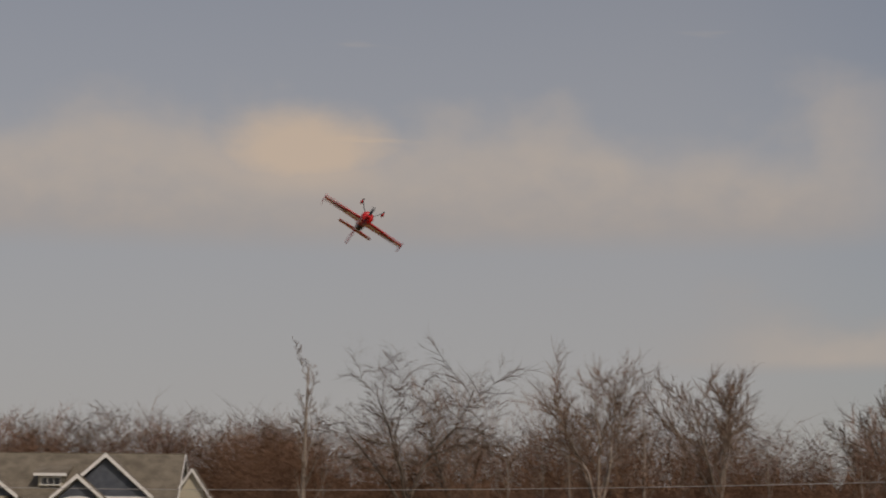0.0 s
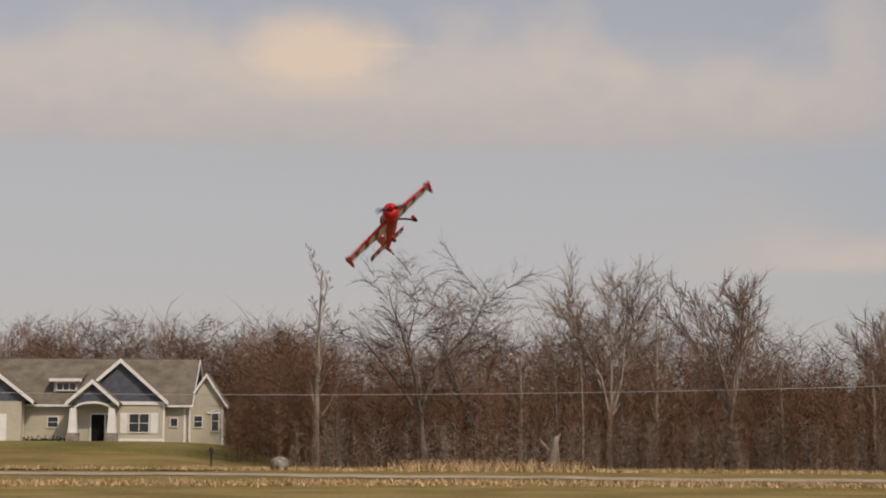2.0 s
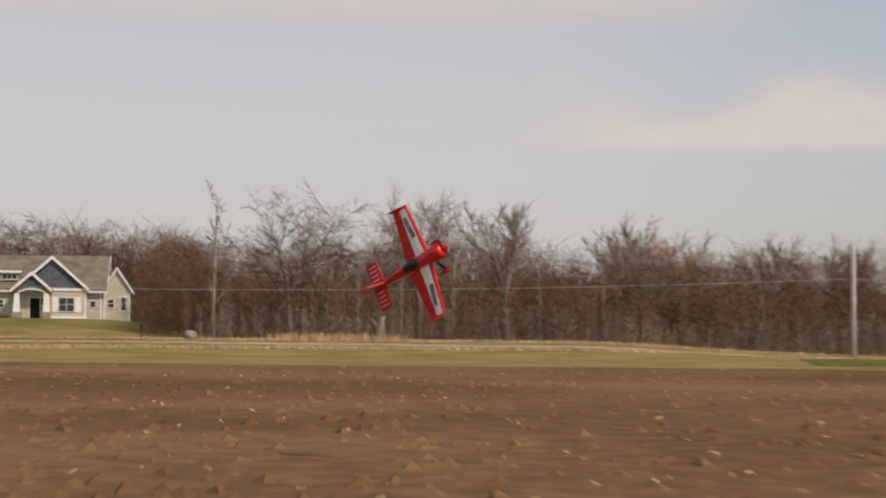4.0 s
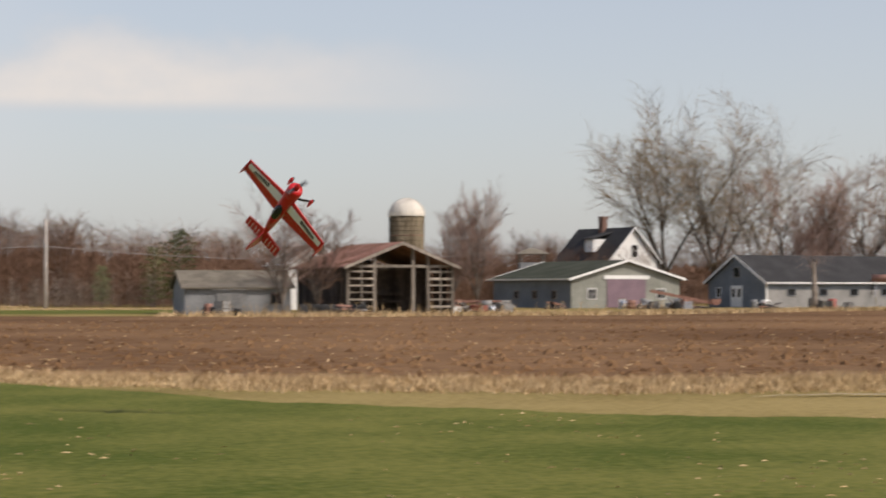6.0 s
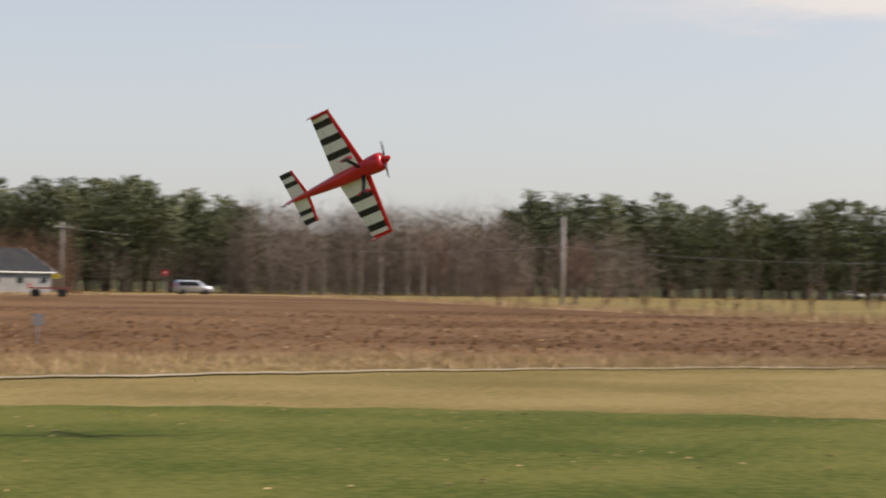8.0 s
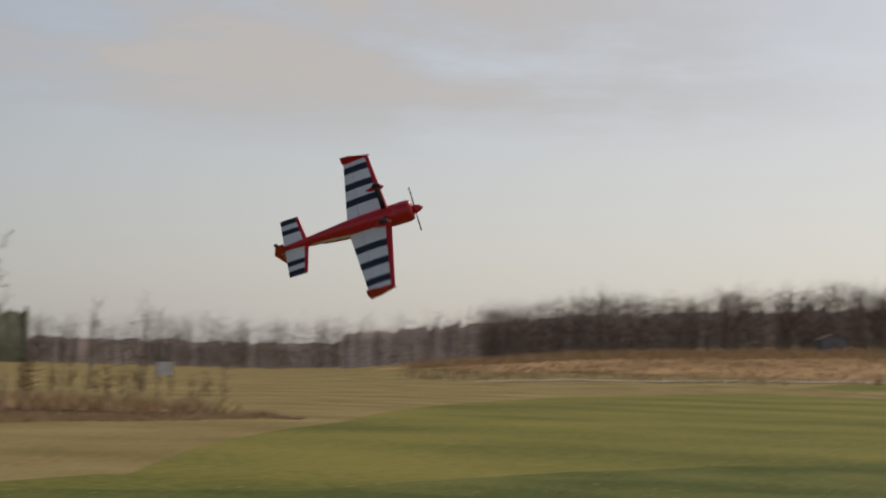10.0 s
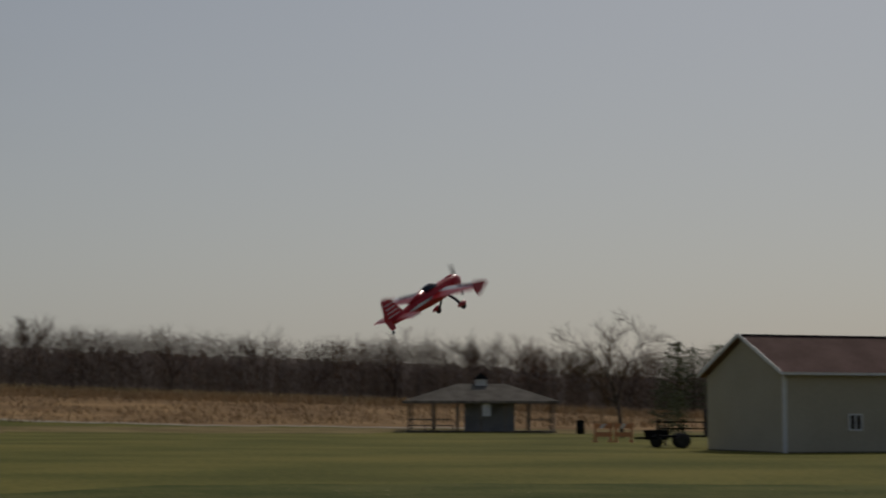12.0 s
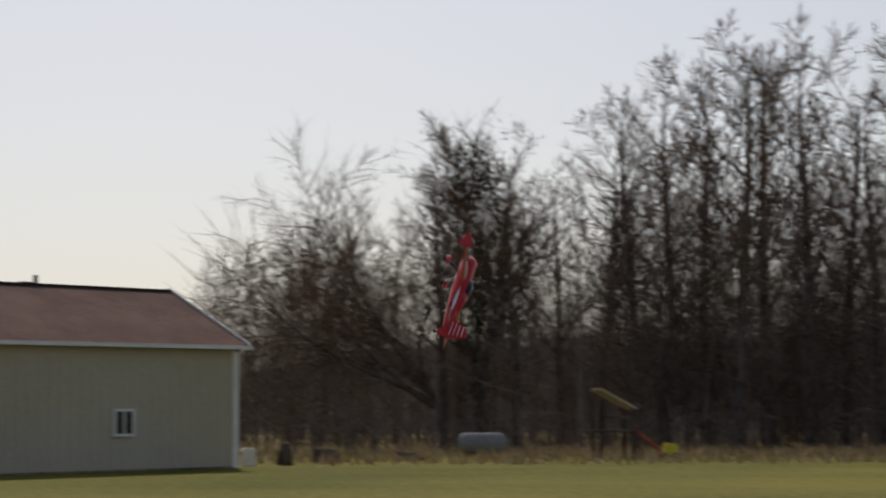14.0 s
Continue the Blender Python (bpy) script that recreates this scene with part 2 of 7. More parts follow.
# ---- materials ----
def surface(name, dark, light, rough=0.8, scale=3.0, fine=30.0, bump=0.3, metal=0.0, vary=0.0, stretch=(1, 1, 1), world=False, island=False, depth=0.02):
    """A procedural surface: two scales of noise between two colours, and fine relief."""
    m = bpy.data.materials.new(name)
    m.use_nodes = True
    t = m.node_tree
    L = t.links.new
    b = t.nodes["Principled BSDF"]
    b.inputs["Roughness"].default_value, b.inputs["Metallic"].default_value = rough, metal
    if rough > 0.84:
        b.inputs["Specular IOR Level"].default_value = 0.06
    if world:
        src = t.nodes.new("ShaderNodeNewGeometry").outputs["Position"]
    else:
        src = t.nodes.new("ShaderNodeTexCoord").outputs["Object"]
    mp = t.nodes.new("ShaderNodeMapping")
    mp.inputs["Scale"].default_value = stretch
    L(src, mp.inputs[0])
    n1, n2 = t.nodes.new("ShaderNodeTexNoise"), t.nodes.new("ShaderNodeTexNoise")
    for n, s, d in ((n1, scale, 4), (n2, fine, 5)):
        n.inputs["Scale"].default_value, n.inputs["Detail"].default_value = s, d
        L(mp.outputs[0], n.inputs["Vector"])
    k = mth(t, "ADD", mth(t, "MULTIPLY", n1.outputs[0], 0.55), mth(t, "MULTIPLY", n2.outputs[0], 0.45))
    k = smooth(t, k, 0.36, 0.64)
    mix = t.nodes.new("ShaderNodeMixRGB")
    mix.inputs[1].default_value, mix.inputs[2].default_value = (*dark, 1), (*light, 1)
    L(k, mix.inputs[0])
    col = mix.outputs[0]
    if vary:
        r = t.nodes.new("ShaderNodeNewGeometry").outputs["Random Per Island"] if island else t.nodes.new("ShaderNodeObjectInfo").outputs["Random"]
        hsv = t.nodes.new("ShaderNodeHueSaturation")
        L(mth(t, "MULTIPLY_ADD", r, 2 * vary, 1 - vary), hsv.inputs["Value"])
        L(col, hsv.inputs["Color"])
        col = hsv.outputs[0]
    L(col, b.inputs["Base Color"])
    if bump:
        bm_ = t.nodes.new("ShaderNodeBump")
        bm_.inputs["Strength"].default_value, bm_.inputs["Distance"].default_value = bump, depth
        L(n2.outputs[0], bm_.inputs["Height"])
        L(bm_.outputs[0], b.inputs["Normal"])
    return m


LAWN = surface("green_lawn", (0.064, 0.086, 0.013), (0.155, 0.152, 0.038), 0.9, 0.33, 7.0, 0.5, world=True, stretch=(1, 1, 1), depth=0.05)
MOUND_GRASS = surface("mound_grass", (0.125, 0.115, 0.034), (0.235, 0.195, 0.075), 0.9, 0.15, 4.0, 0.5, world=True, depth=0.05)
OLIVE = surface("olive_lawn", (0.11, 0.115, 0.02), (0.235, 0.205, 0.045), 0.9, 0.1, 4.0, 0.5, world=True, depth=0.05)
DORMANT = surface("dormant_lawn", (0.18, 0.135, 0.045), (0.31, 0.235, 0.095), 0.9, 0.2, 6.0, 0.5, world=True, depth=0.05)
SOIL = surface("plowed_soil", (0.112, 0.06, 0.029), (0.222, 0.13, 0.067), 0.95, 0.06, 1.6, 0.8, world=True, depth=0.12)
STRAW = surface("dead_grass", (0.33, 0.22, 0.11), (0.62, 0.46, 0.27), 0.9, 2.0, 14, 0.2, world=True, vary=0.3, island=True)
STUBBLE = surface("corn_stubble", (0.24, 0.14, 0.06), (0.46, 0.29, 0.13), 0.9, 0.05, 1.0, 0.6, world=True, depth=0.1)
GRAVEL = surface("pale_gravel", (0.34, 0.28, 0.20), (0.48, 0.41, 0.31), 0.95, 0.6, 12, 0.4, world=True)
BARK = surface("grey_bark", (0.075, 0.06, 0.05), (0.19, 0.16, 0.135), 0.9, 2.0, 22, 0.6, vary=0.2)
PALE_BARK = surface("pale_bark", (0.19, 0.155, 0.125), (0.36, 0.31, 0.265), 0.9, 2.0, 20, 0.4, vary=0.15)
TWIG = surface("brown_twigs", (0.13, 0.088, 0.065), (0.26, 0.18, 0.135), 0.9, 0.5, 6, 0.0, vary=0.25, island=False)
RED_TWIG = surface("budding_twigs", (0.19, 0.125, 0.1), (0.31, 0.21, 0.17), 0.9, 0.5, 6, 0.0, vary=0.2)
GOLD_TWIG = surface("yellow_willow_twigs", (0.125, 0.09, 0.056), (0.235, 0.172, 0.105), 0.9, 0.5, 6, 0.0, vary=0.2)
WOODS = surface("woods_brush", (0.115, 0.066, 0.043), (0.235, 0.145, 0.1), 0.95, 0.08, 2.0, 0.0, world=True, vary=0.22, island=True)
WOODS_GREY = surface("grey_brush", (0.14, 0.11, 0.09), (0.295, 0.235, 0.19), 0.95, 0.1, 2.0, 0.0, world=True, vary=0.3, island=True)
NEEDLES = surface("pine_needles", (0.08, 0.093, 0.038), (0.158, 0.17, 0.076), 0.8, 0.4, 5, 0.0, vary=0.25)
RED = surface("red_film", (0.50, 0.012, 0.016), (0.58, 0.018, 0.02), 0.28, 4, 40, 0.02)
WHITE = surface("white_film", (0.74, 0.73, 0.70), (0.82, 0.81, 0.78), 0.35, 4, 40, 0.02)
BLACK = surface("black_film", (0.012, 0.013, 0.02), (0.02, 0.021, 0.03), 0.35, 4, 40, 0.02)
CANOPY = surface("smoked_canopy", (0.01, 0.01, 0.012), (0.02, 0.02, 0.022), 0.06, 4, 40, 0.0)
METAL = surface("bare_metal", (0.4, 0.4, 0.42), (0.6, 0.6, 0.62), 0.35, 6, 60, 0.1, metal=0.9)
RUBBER = surface("black_rubber", (0.012, 0.012, 0.012), (0.03, 0.03, 0.03), 0.8, 6, 60, 0.1)
SIDING_CREAM = surface("cream_siding", (0.44, 0.395, 0.29), (0.50, 0.455, 0.345), 0.7, 0.5, 9, 0.1)
SIDING_TAN = surface("beige_siding", (0.42, 0.39, 0.30), (0.50, 0.465, 0.37), 0.7, 0.6, 9, 0.1)
TRIM = surface("white_trim", (0.68, 0.68, 0.66), (0.80, 0.80, 0.78), 0.5, 1.5, 20, 0.05)
SLATE = surface("dark_blue_shakes", (0.055, 0.065, 0.085), (0.10, 0.115, 0.14), 0.8, 1.5, 14, 0.3)
SHINGLE_TAN = surface("weathered_shingles", (0.13, 0.115, 0.09), (0.22, 0.195, 0.155), 0.9, 1.0, 12, 0.4, vary=0.08)
SHINGLE_RED = surface("red_brown_shingles", (0.14, 0.084, 0.067), (0.21, 0.13, 0.104), 0.9, 0.8, 12, 0.4, vary=0.08)
SHINGLE_DARK = surface("charcoal_roof", (0.038, 0.038, 0.039), (0.056, 0.056, 0.057), 0.9, 0.6, 8, 0.3, vary=0.06)
SHINGLE_GREEN = surface("green_grey_roof", (0.045, 0.05, 0.036), (0.075, 0.08, 0.06), 0.85, 0.5, 8, 0.3)
RUST = surface("rusty_tin_roof", (0.17, 0.075, 0.05), (0.31, 0.165, 0.125), 0.7, 0.7, 7, 0.3, vary=0.15)
OLD_WOOD = surface("weathered_boards", (0.14, 0.12, 0.1), (0.34, 0.3, 0.255), 0.9, 1.2, 16, 0.5, stretch=(1, 1, 0.15), vary=0.3)
DARK_WOOD = surface("dark_barn_boards", (0.03, 0.025, 0.022), (0.11, 0.09, 0.078), 0.9, 1.2, 16, 0.5, stretch=(1, 1, 0.15), vary=0.35)
CONCRETE = surface("stained_concrete", (0.09, 0.075, 0.05), (0.26, 0.22, 0.16), 0.9, 0.5, 6, 0.4, vary=0.1)
SILO_CAP = surface("galvanised_dome", (0.52, 0.48, 0.41), (0.74, 0.69, 0.6), 0.6, 0.8, 10, 0.1)
SILO_WALL = surface("streaked_silo_staves", (0.05, 0.038, 0.024), (0.19, 0.155, 0.105), 0.9, 0.9, 7, 0.4, stretch=(1, 1, 0.12))
WALL_GREY = surface("blue_grey_boards", (0.19, 0.195, 0.20), (0.30, 0.305, 0.305), 0.85, 0.7, 9, 0.2, vary=0.1)
WALL_DARK = surface("slate_grey_wall", (0.12, 0.14, 0.165), (0.17, 0.195, 0.22), 0.8, 0.7, 9, 0.2)
WALL_PALE = surface("pale_grey_block", (0.22, 0.22, 0.215), (0.31, 0.305, 0.295), 0.85, 0.7, 9, 0.2)
WALL_SAGE = surface("faded_sage_boards", (0.2, 0.205, 0.18), (0.3, 0.305, 0.27), 0.85, 0.7, 9, 0.2)
WALL_WHITE = surface("white_clapboard", (0.66, 0.66, 0.64), (0.78, 0.78, 0.76), 0.7, 0.7, 9, 0.1)
MAUVE = surface("mauve_door_paint", (0.16, 0.108, 0.135), (0.215, 0.145, 0.175), 0.7, 0.7, 9, 0.1)
DARK = surface("dark_interior", (0.008, 0.008, 0.008), (0.02, 0.02, 0.02), 0.9, 1, 9, 0.0)
GLASS = surface("window_glass", (0.012, 0.014, 0.017), (0.02, 0.022, 0.026), 0.05, 1, 9, 0.0)
PAINT_RED = surface("faded_red_paint", (0.22, 0.035, 0.025), (0.38, 0.08, 0.06), 0.6, 2, 12, 0.2)
PAINT_YELLOW = surface("yellow_paint", (0.62, 0.50, 0.03), (0.72, 0.60, 0.06), 0.5, 2, 12, 0.1)
PAINT_GREEN = surface("green_paint", (0.05, 0.16, 0.03), (0.09, 0.24, 0.05), 0.5, 2, 12, 0.1)
PAINT_ORANGE = surface("faded_orange_paint", (0.55, 0.22, 0.09), (0.68, 0.32, 0.15), 0.6, 2, 12, 0.1)
PAINT_SILVER = surface("silver_car_paint", (0.42, 0.45, 0.50), (0.50, 0.53, 0.58), 0.25, 2, 12, 0.0, metal=0.3)
SIGN_RED = surface("sign_red", (0.55, 0.02, 0.03), (0.62, 0.03, 0.04), 0.5, 2, 12, 0.0)
WIRE = surface("cable", (0.25, 0.25, 0.25), (0.4, 0.4, 0.4), 0.6, 2, 12, 0.0)
POLE_WOOD = surface("grey_pole_wood", (0.34, 0.31, 0.28), (0.54, 0.50, 0.46), 0.9, 2, 20, 0.4, stretch=(1, 1, 0.1))
STONE = surface("field_stone", (0.16, 0.14, 0.12), (0.36, 0.33, 0.29), 0.9, 3, 12, 0.5)
HEDGE = surface("dark_shrub", (0.02, 0.03, 0.014), (0.05, 0.065, 0.03), 0.9, 2, 12, 0.4, vary=0.2)


# ---- mesh tools ----
class Mesh:
    """Collects vertices and faces, with a material slot per face."""

    def __init__(self):
        self.v, self.f, self.s, self.sm = [], [], [], []

    def add(self, vs, fs, slot=0, m=None, flat=True):
        o = len(self.v)
        self.v += [tuple(m @ Vector(v)) for v in vs] if m else [tuple(v) for v in vs]
        self.f += [tuple(o + i for i in f) for f in fs]
        self.s += [slot] * len(fs)
        self.sm += [not flat] * len(fs)
        return self

    def box(self, x0, x1, y0, y1, z0, z1, slot=0, m=None):
        vs = [(x, y, z) for x in (x0, x1) for y in (y0, y1) for z in (z0, z1)]
        return self.add(vs, [(0, 1, 3, 2), (4, 6, 7, 5), (0, 4, 5, 1), (2, 3, 7, 6), (0, 2, 6, 4), (1, 5, 7, 3)], slot, m)

    def prism(self, poly, a, b, axis="y", slot=0, m=None):
        """A polygon of (u, z) pushed from a to b along an axis."""
        n = len(poly)
        put = {"y": lambda u, w, q: (u, q, w), "x": lambda u, w, q: (q, u, w), "z": lambda u, w, q: (u, w, q)}[axis]
        vs = [put(u, w, a) for u, w in poly] + [put(u, w, b) for u, w in poly]
        fs = [tuple(range(n))[::-1], tuple(range(n, 2 * n))] + [(i, (i + 1) % n, n + (i + 1) % n, n + i) for i in range(n)]
        return self.add(vs, fs, slot, m)

    def tube(self, p, q, r0, r1, n=6, slot=0, cap=True, m=None, flat=False):
        p, q = Vector(p), Vector(q)
        d = (q - p).normalized()
        a = d.orthogonal().normalized()
        b = d.cross(a)
        vs = [c + r * (math.cos(2 * math.pi * i / n) * a + math.sin(2 * math.pi * i / n) * b) for c, r in ((p, r0), (q, r1)) for i in range(n)]
        fs = [(i, (i + 1) % n, n + (i + 1) % n, n + i) for i in range(n)]
        if cap:
            fs += [tuple(range(n))[::-1], tuple(range(n, 2 * n))]
        return self.add(vs, fs, slot, m, flat)

    def rings(self, rings, slot=0, m=None, caps=True, flat=False):
        n = len(rings[0])
        vs = [v for r in rings for v in r]
        fs = [(k * n + i, k * n + (i + 1) % n, (k + 1) * n + (i + 1) % n, (k + 1) * n + i) for k in range(len(rings) - 1) for i in range(n)]
        if caps:
            fs += [tuple(range(n))[::-1], tuple((len(rings) - 1) * n + i for i in range(n))]
        return self.add(vs, fs, slot, m, flat)

    def lathe(self, prof, n=16, slot=0, m=None):
        return self.rings([[(r * math.cos(2 * math.pi * i / n), r * math.sin(2 * math.pi * i / n), z) for i in range(n)] for r, z in prof], slot, m)

    def weld(self):
        """Joins corners that fall together."""
        at, to = {}, []
        for v in self.v:
            to.append(at.setdefault(tuple(round(c, 5) for c in v), len(at)))
        self.v = list(at)
        self.f = [tuple(dict.fromkeys(to[i] for i in f)) for f in self.f]
        keep = [k for k, f in enumerate(self.f) if len(f) > 2]
        self.f, self.s, self.sm = ([a[k] for k in keep] for a in (self.f, self.s, self.sm))
        return self

    def data(self, name, mats):
        me = bpy.data.meshes.new(name)
        me.from_pydata(self.v, [], self.f)
        for k in mats if isinstance(mats, (list, tuple)) else [mats]:
            me.materials.append(k)
        me.polygons.foreach_set("material_index", self.s)
        me.polygons.foreach_set("use_smooth", self.sm)
        me.update()
        return me


def part(name, me, mats, parent=None, label="", m=None):
    ob = new(name, me.data(name, mats) if isinstance(me, Mesh) else me)
    if parent:
        ob.parent = parent
    if m:
        ob.matrix_basis = m
    return tagged(ob, label)


def thing(name, label, category, m=None, group="", kind=""):
    ob = tagged(new(name), label, category, group, kind)
    if m:
        ob.matrix_basis = m
    return ob


def polar(az, d, z=0.0):
    """A place by its bearing from the pilots' stand and its distance."""
    return Vector((d * math.sin(radians(az)), d * math.cos(radians(az)), z))


def step(v, a, b):
    s = min(1, max(0, (v - a) / (b - a)))
    return s * s * (3 - 2 * s)


def ramp(v, xs, ys):
    return float(np.interp(v, xs, ys))


MOUND = (-31.0, 238.0)


def zt(x, y):
    """The height of the land."""
    d, az = math.hypot(x, y), math.degrees(math.atan2(x, y))
    z = 0.85 * (1 - step(az, 6, 12)) * step(d, 140, 205) if az > -60 else 0.0
    if az > 90:
        z += ramp(az, (95, 103, 111, 118, 126, 132, 140, 150), (0, 3.0, 4.2, 3.4, 2.4, 1.2, 0.2, 0)) * max(0, min(1.6, (d - 150) / 100))
    r = math.hypot((x - MOUND[0]) / 21, (y - MOUND[1]) / 24)
    return z + 1.75 * (1 - step(r, 0.4, 1.25))

# ---- land ----
def land(name, mat, azs, near, far, rows, dz, label, category, kind="structure"):
    """A sheet over the land between two distances along a sweep of bearings."""
    me = Mesh()
    n = len(azs)
    for k in range(rows + 1):
        for i, a in enumerate(azs):
            lo, hi = near(a), far(a)
            d = lo * (hi / lo) ** (k / rows)
            p = polar(a, d)
            me.v.append((p.x, p.y, zt(p.x, p.y) + dz))
    for k in range(rows):
        for i in range(n - 1):
            me.f.append((k * n + i, k * n + i + 1, (k + 1) * n + i + 1, (k + 1) * n + i))
    me.s, me.sm = [0] * len(me.f), [True] * len(me.f)
    # faces turn upwards
    me.f = [f[::-1] for f in me.f]
    return tagged(part(name, me, mat), label, category, kind=kind)


def edge(xs, ys):
    return lambda a: ramp(a, xs, ys) * (1 + 0.005 * math.sin(a * 1.3) + 0.003 * math.sin(a * 4.1 + 1))


def sweep(a, b, s):
    return [a + (b - a) * i / round((b - a) / s) for i in range(round((b - a) / s) + 1)]


GREEN_EDGE = edge((-180, -60, -4, 3, 8, 13, 19, 30, 47, 67, 83, 95, 108, 118, 130, 150, 180), (60, 48, 41, 40, 37.5, 33, 28, 25, 25, 24.6, 23, 24, 34, 43, 44, 44, 60))
STRIP_NEAR = edge((-60, -20, -4, 3, 8, 13, 19, 30, 45, 67, 83, 90, 100), (50, 43, 41.3, 40.3, 38, 34, 31.5, 30.5, 33.5, 40.5, 43.4, 49, 60))
STRIP_FAR = edge((-60, -20, -4, 3, 8, 13, 19, 30, 47, 67, 83, 90, 100), (54, 46.5, 44.5, 43.5, 41.5, 37.5, 35.3, 34.5, 42, 44, 46.5, 52, 62))
FIELD_FAR = edge((-60, -20, 0, 10, 20, 30, 36, 44, 48, 51, 54, 58, 62, 66.5, 75, 84.6, 90, 95), (190, 138, 127, 128, 121, 130, 160, 205, 225, 228, 178, 138, 115, 97, 76, 60.5, 54.5, 54))

land("ground", DORMANT, sweep(-180, 180, 2), lambda a: 2.0, lambda a: 2600.0, 70, 0.0, "dormant straw-coloured grassland reaching to the horizon", "ground")
hub = Mesh()
hub.add([(0, 0, 0)] + [tuple(polar(a, 2.0)) for a in range(0, 360, 10)], [(0, i % 36 + 1, (i - 1) % 36 + 1) for i in range(1, 37)])
tagged(part("ground_centre", hub, LAWN), "green mown lawn under the pilots' stand", "ground", kind="structure")
land("lawn", LAWN, sweep(-180, 180, 0.5), lambda a: 2.0, GREEN_EDGE, 30, 0.02, "green mown flying-field lawn with thin straw patches", "lawn")
land("olive_lawn", OLIVE, sweep(84, 178, 1), lambda a: GREEN_EDGE(a) - 0.6, edge((84, 90, 96, 104, 111, 118, 125, 135, 142, 150, 178), (23.5, 27, 52, 120, 176, 165, 162, 150, 110, 94, 92)), 30, 0.012, "yellowish green lawn round the storage building", "lawn")
land("plowed_field", SOIL, sweep(-60, 95, 0.5), STRIP_FAR, FIELD_FAR, 60, 0.025, "bare brown plowed field with pale crop litter", "field")
land("stubble_field", STUBBLE, sweep(97, 137, 1), edge((97, 101, 111, 118, 125, 137), (250, 195, 177, 167, 163, 160)), lambda a: 262.0, 30, 0.03, "golden harvested corn stubble field", "field")
land("dirt_track", GRAVEL, sweep(33, 72, 0.5), edge((24, 30, 47, 60, 72), (29.2, 29.0, 32.6, 37.4, 42.0)), edge((24, 33, 40, 47, 60, 72), (29.2, 29.72, 31.5, 33.1, 37.7, 42.3)), 3, 0.035, "pale worn dirt track along the mown edge", "track")
PALE_STRAW = surface("pale_straw", (0.30, 0.205, 0.11), (0.46, 0.33, 0.19), 0.9, 0.5, 6.0, 0.4, world=True, depth=0.05)
land("field_margin", PALE_STRAW, sweep(46, 92, 0.5), lambda a: FIELD_FAR(a) - 0.3, lambda a: FIELD_FAR(a) * 1.05, 3, 0.035, "pale flattened straw along the far edge of the field", "verge")
land("dirt_track", GRAVEL, sweep(100, 127, 0.5), edge((100, 111, 118, 127), (165, 175, 164, 160)), edge((100, 111, 118, 127), (168, 178.5, 167, 163)), 2, 0.04, "pale worn dirt track beside the stubble field", "track")
land("road", GRAVEL, sweep(-12, 24, 0.5), edge((-12, 0, 12, 24), (186, 180, 174, 172)), edge((-12, 0, 12, 24), (191, 185, 179, 177)), 3, 0.03, "pale gravel country road before the woods", "road")
land("mound_lawn", MOUND_GRASS, sweep(-16, -1.5, 0.25), lambda a: ramp(a, (-16, -4, -1.5), (193, 195, 203)), lambda a: ramp(a, (-16, -4, -1.5), (250, 250, 206)), 30, 0.02, "mown olive lawn on the mound round the house", "lawn")
land("road_verge", LAWN, sweep(11, 17, 0.5), lambda a: 140.0, lambda a: 170.0, 6, 0.02, "patch of green grass beside the farm sheds", "verge")


def blades(me, rng, x, y, h, n, spread, lean=0.35, width=0.02):
    for _ in range(n):
        px, py = x + rng.gauss(0, spread), y + rng.gauss(0, spread)
        z = zt(px, py)
        a, q = rng.uniform(0, 6.28), h * rng.uniform(0.4, 1.1)
        dx, dy = math.cos(a) * width, math.sin(a) * width
        tx, ty = rng.gauss(0, lean) * q, rng.gauss(0, lean) * q
        me.add([(px - dx, py - dy, z), (px + dx, py + dy, z), (px + tx, py + ty, z + q)], [(0, 1, 2)])


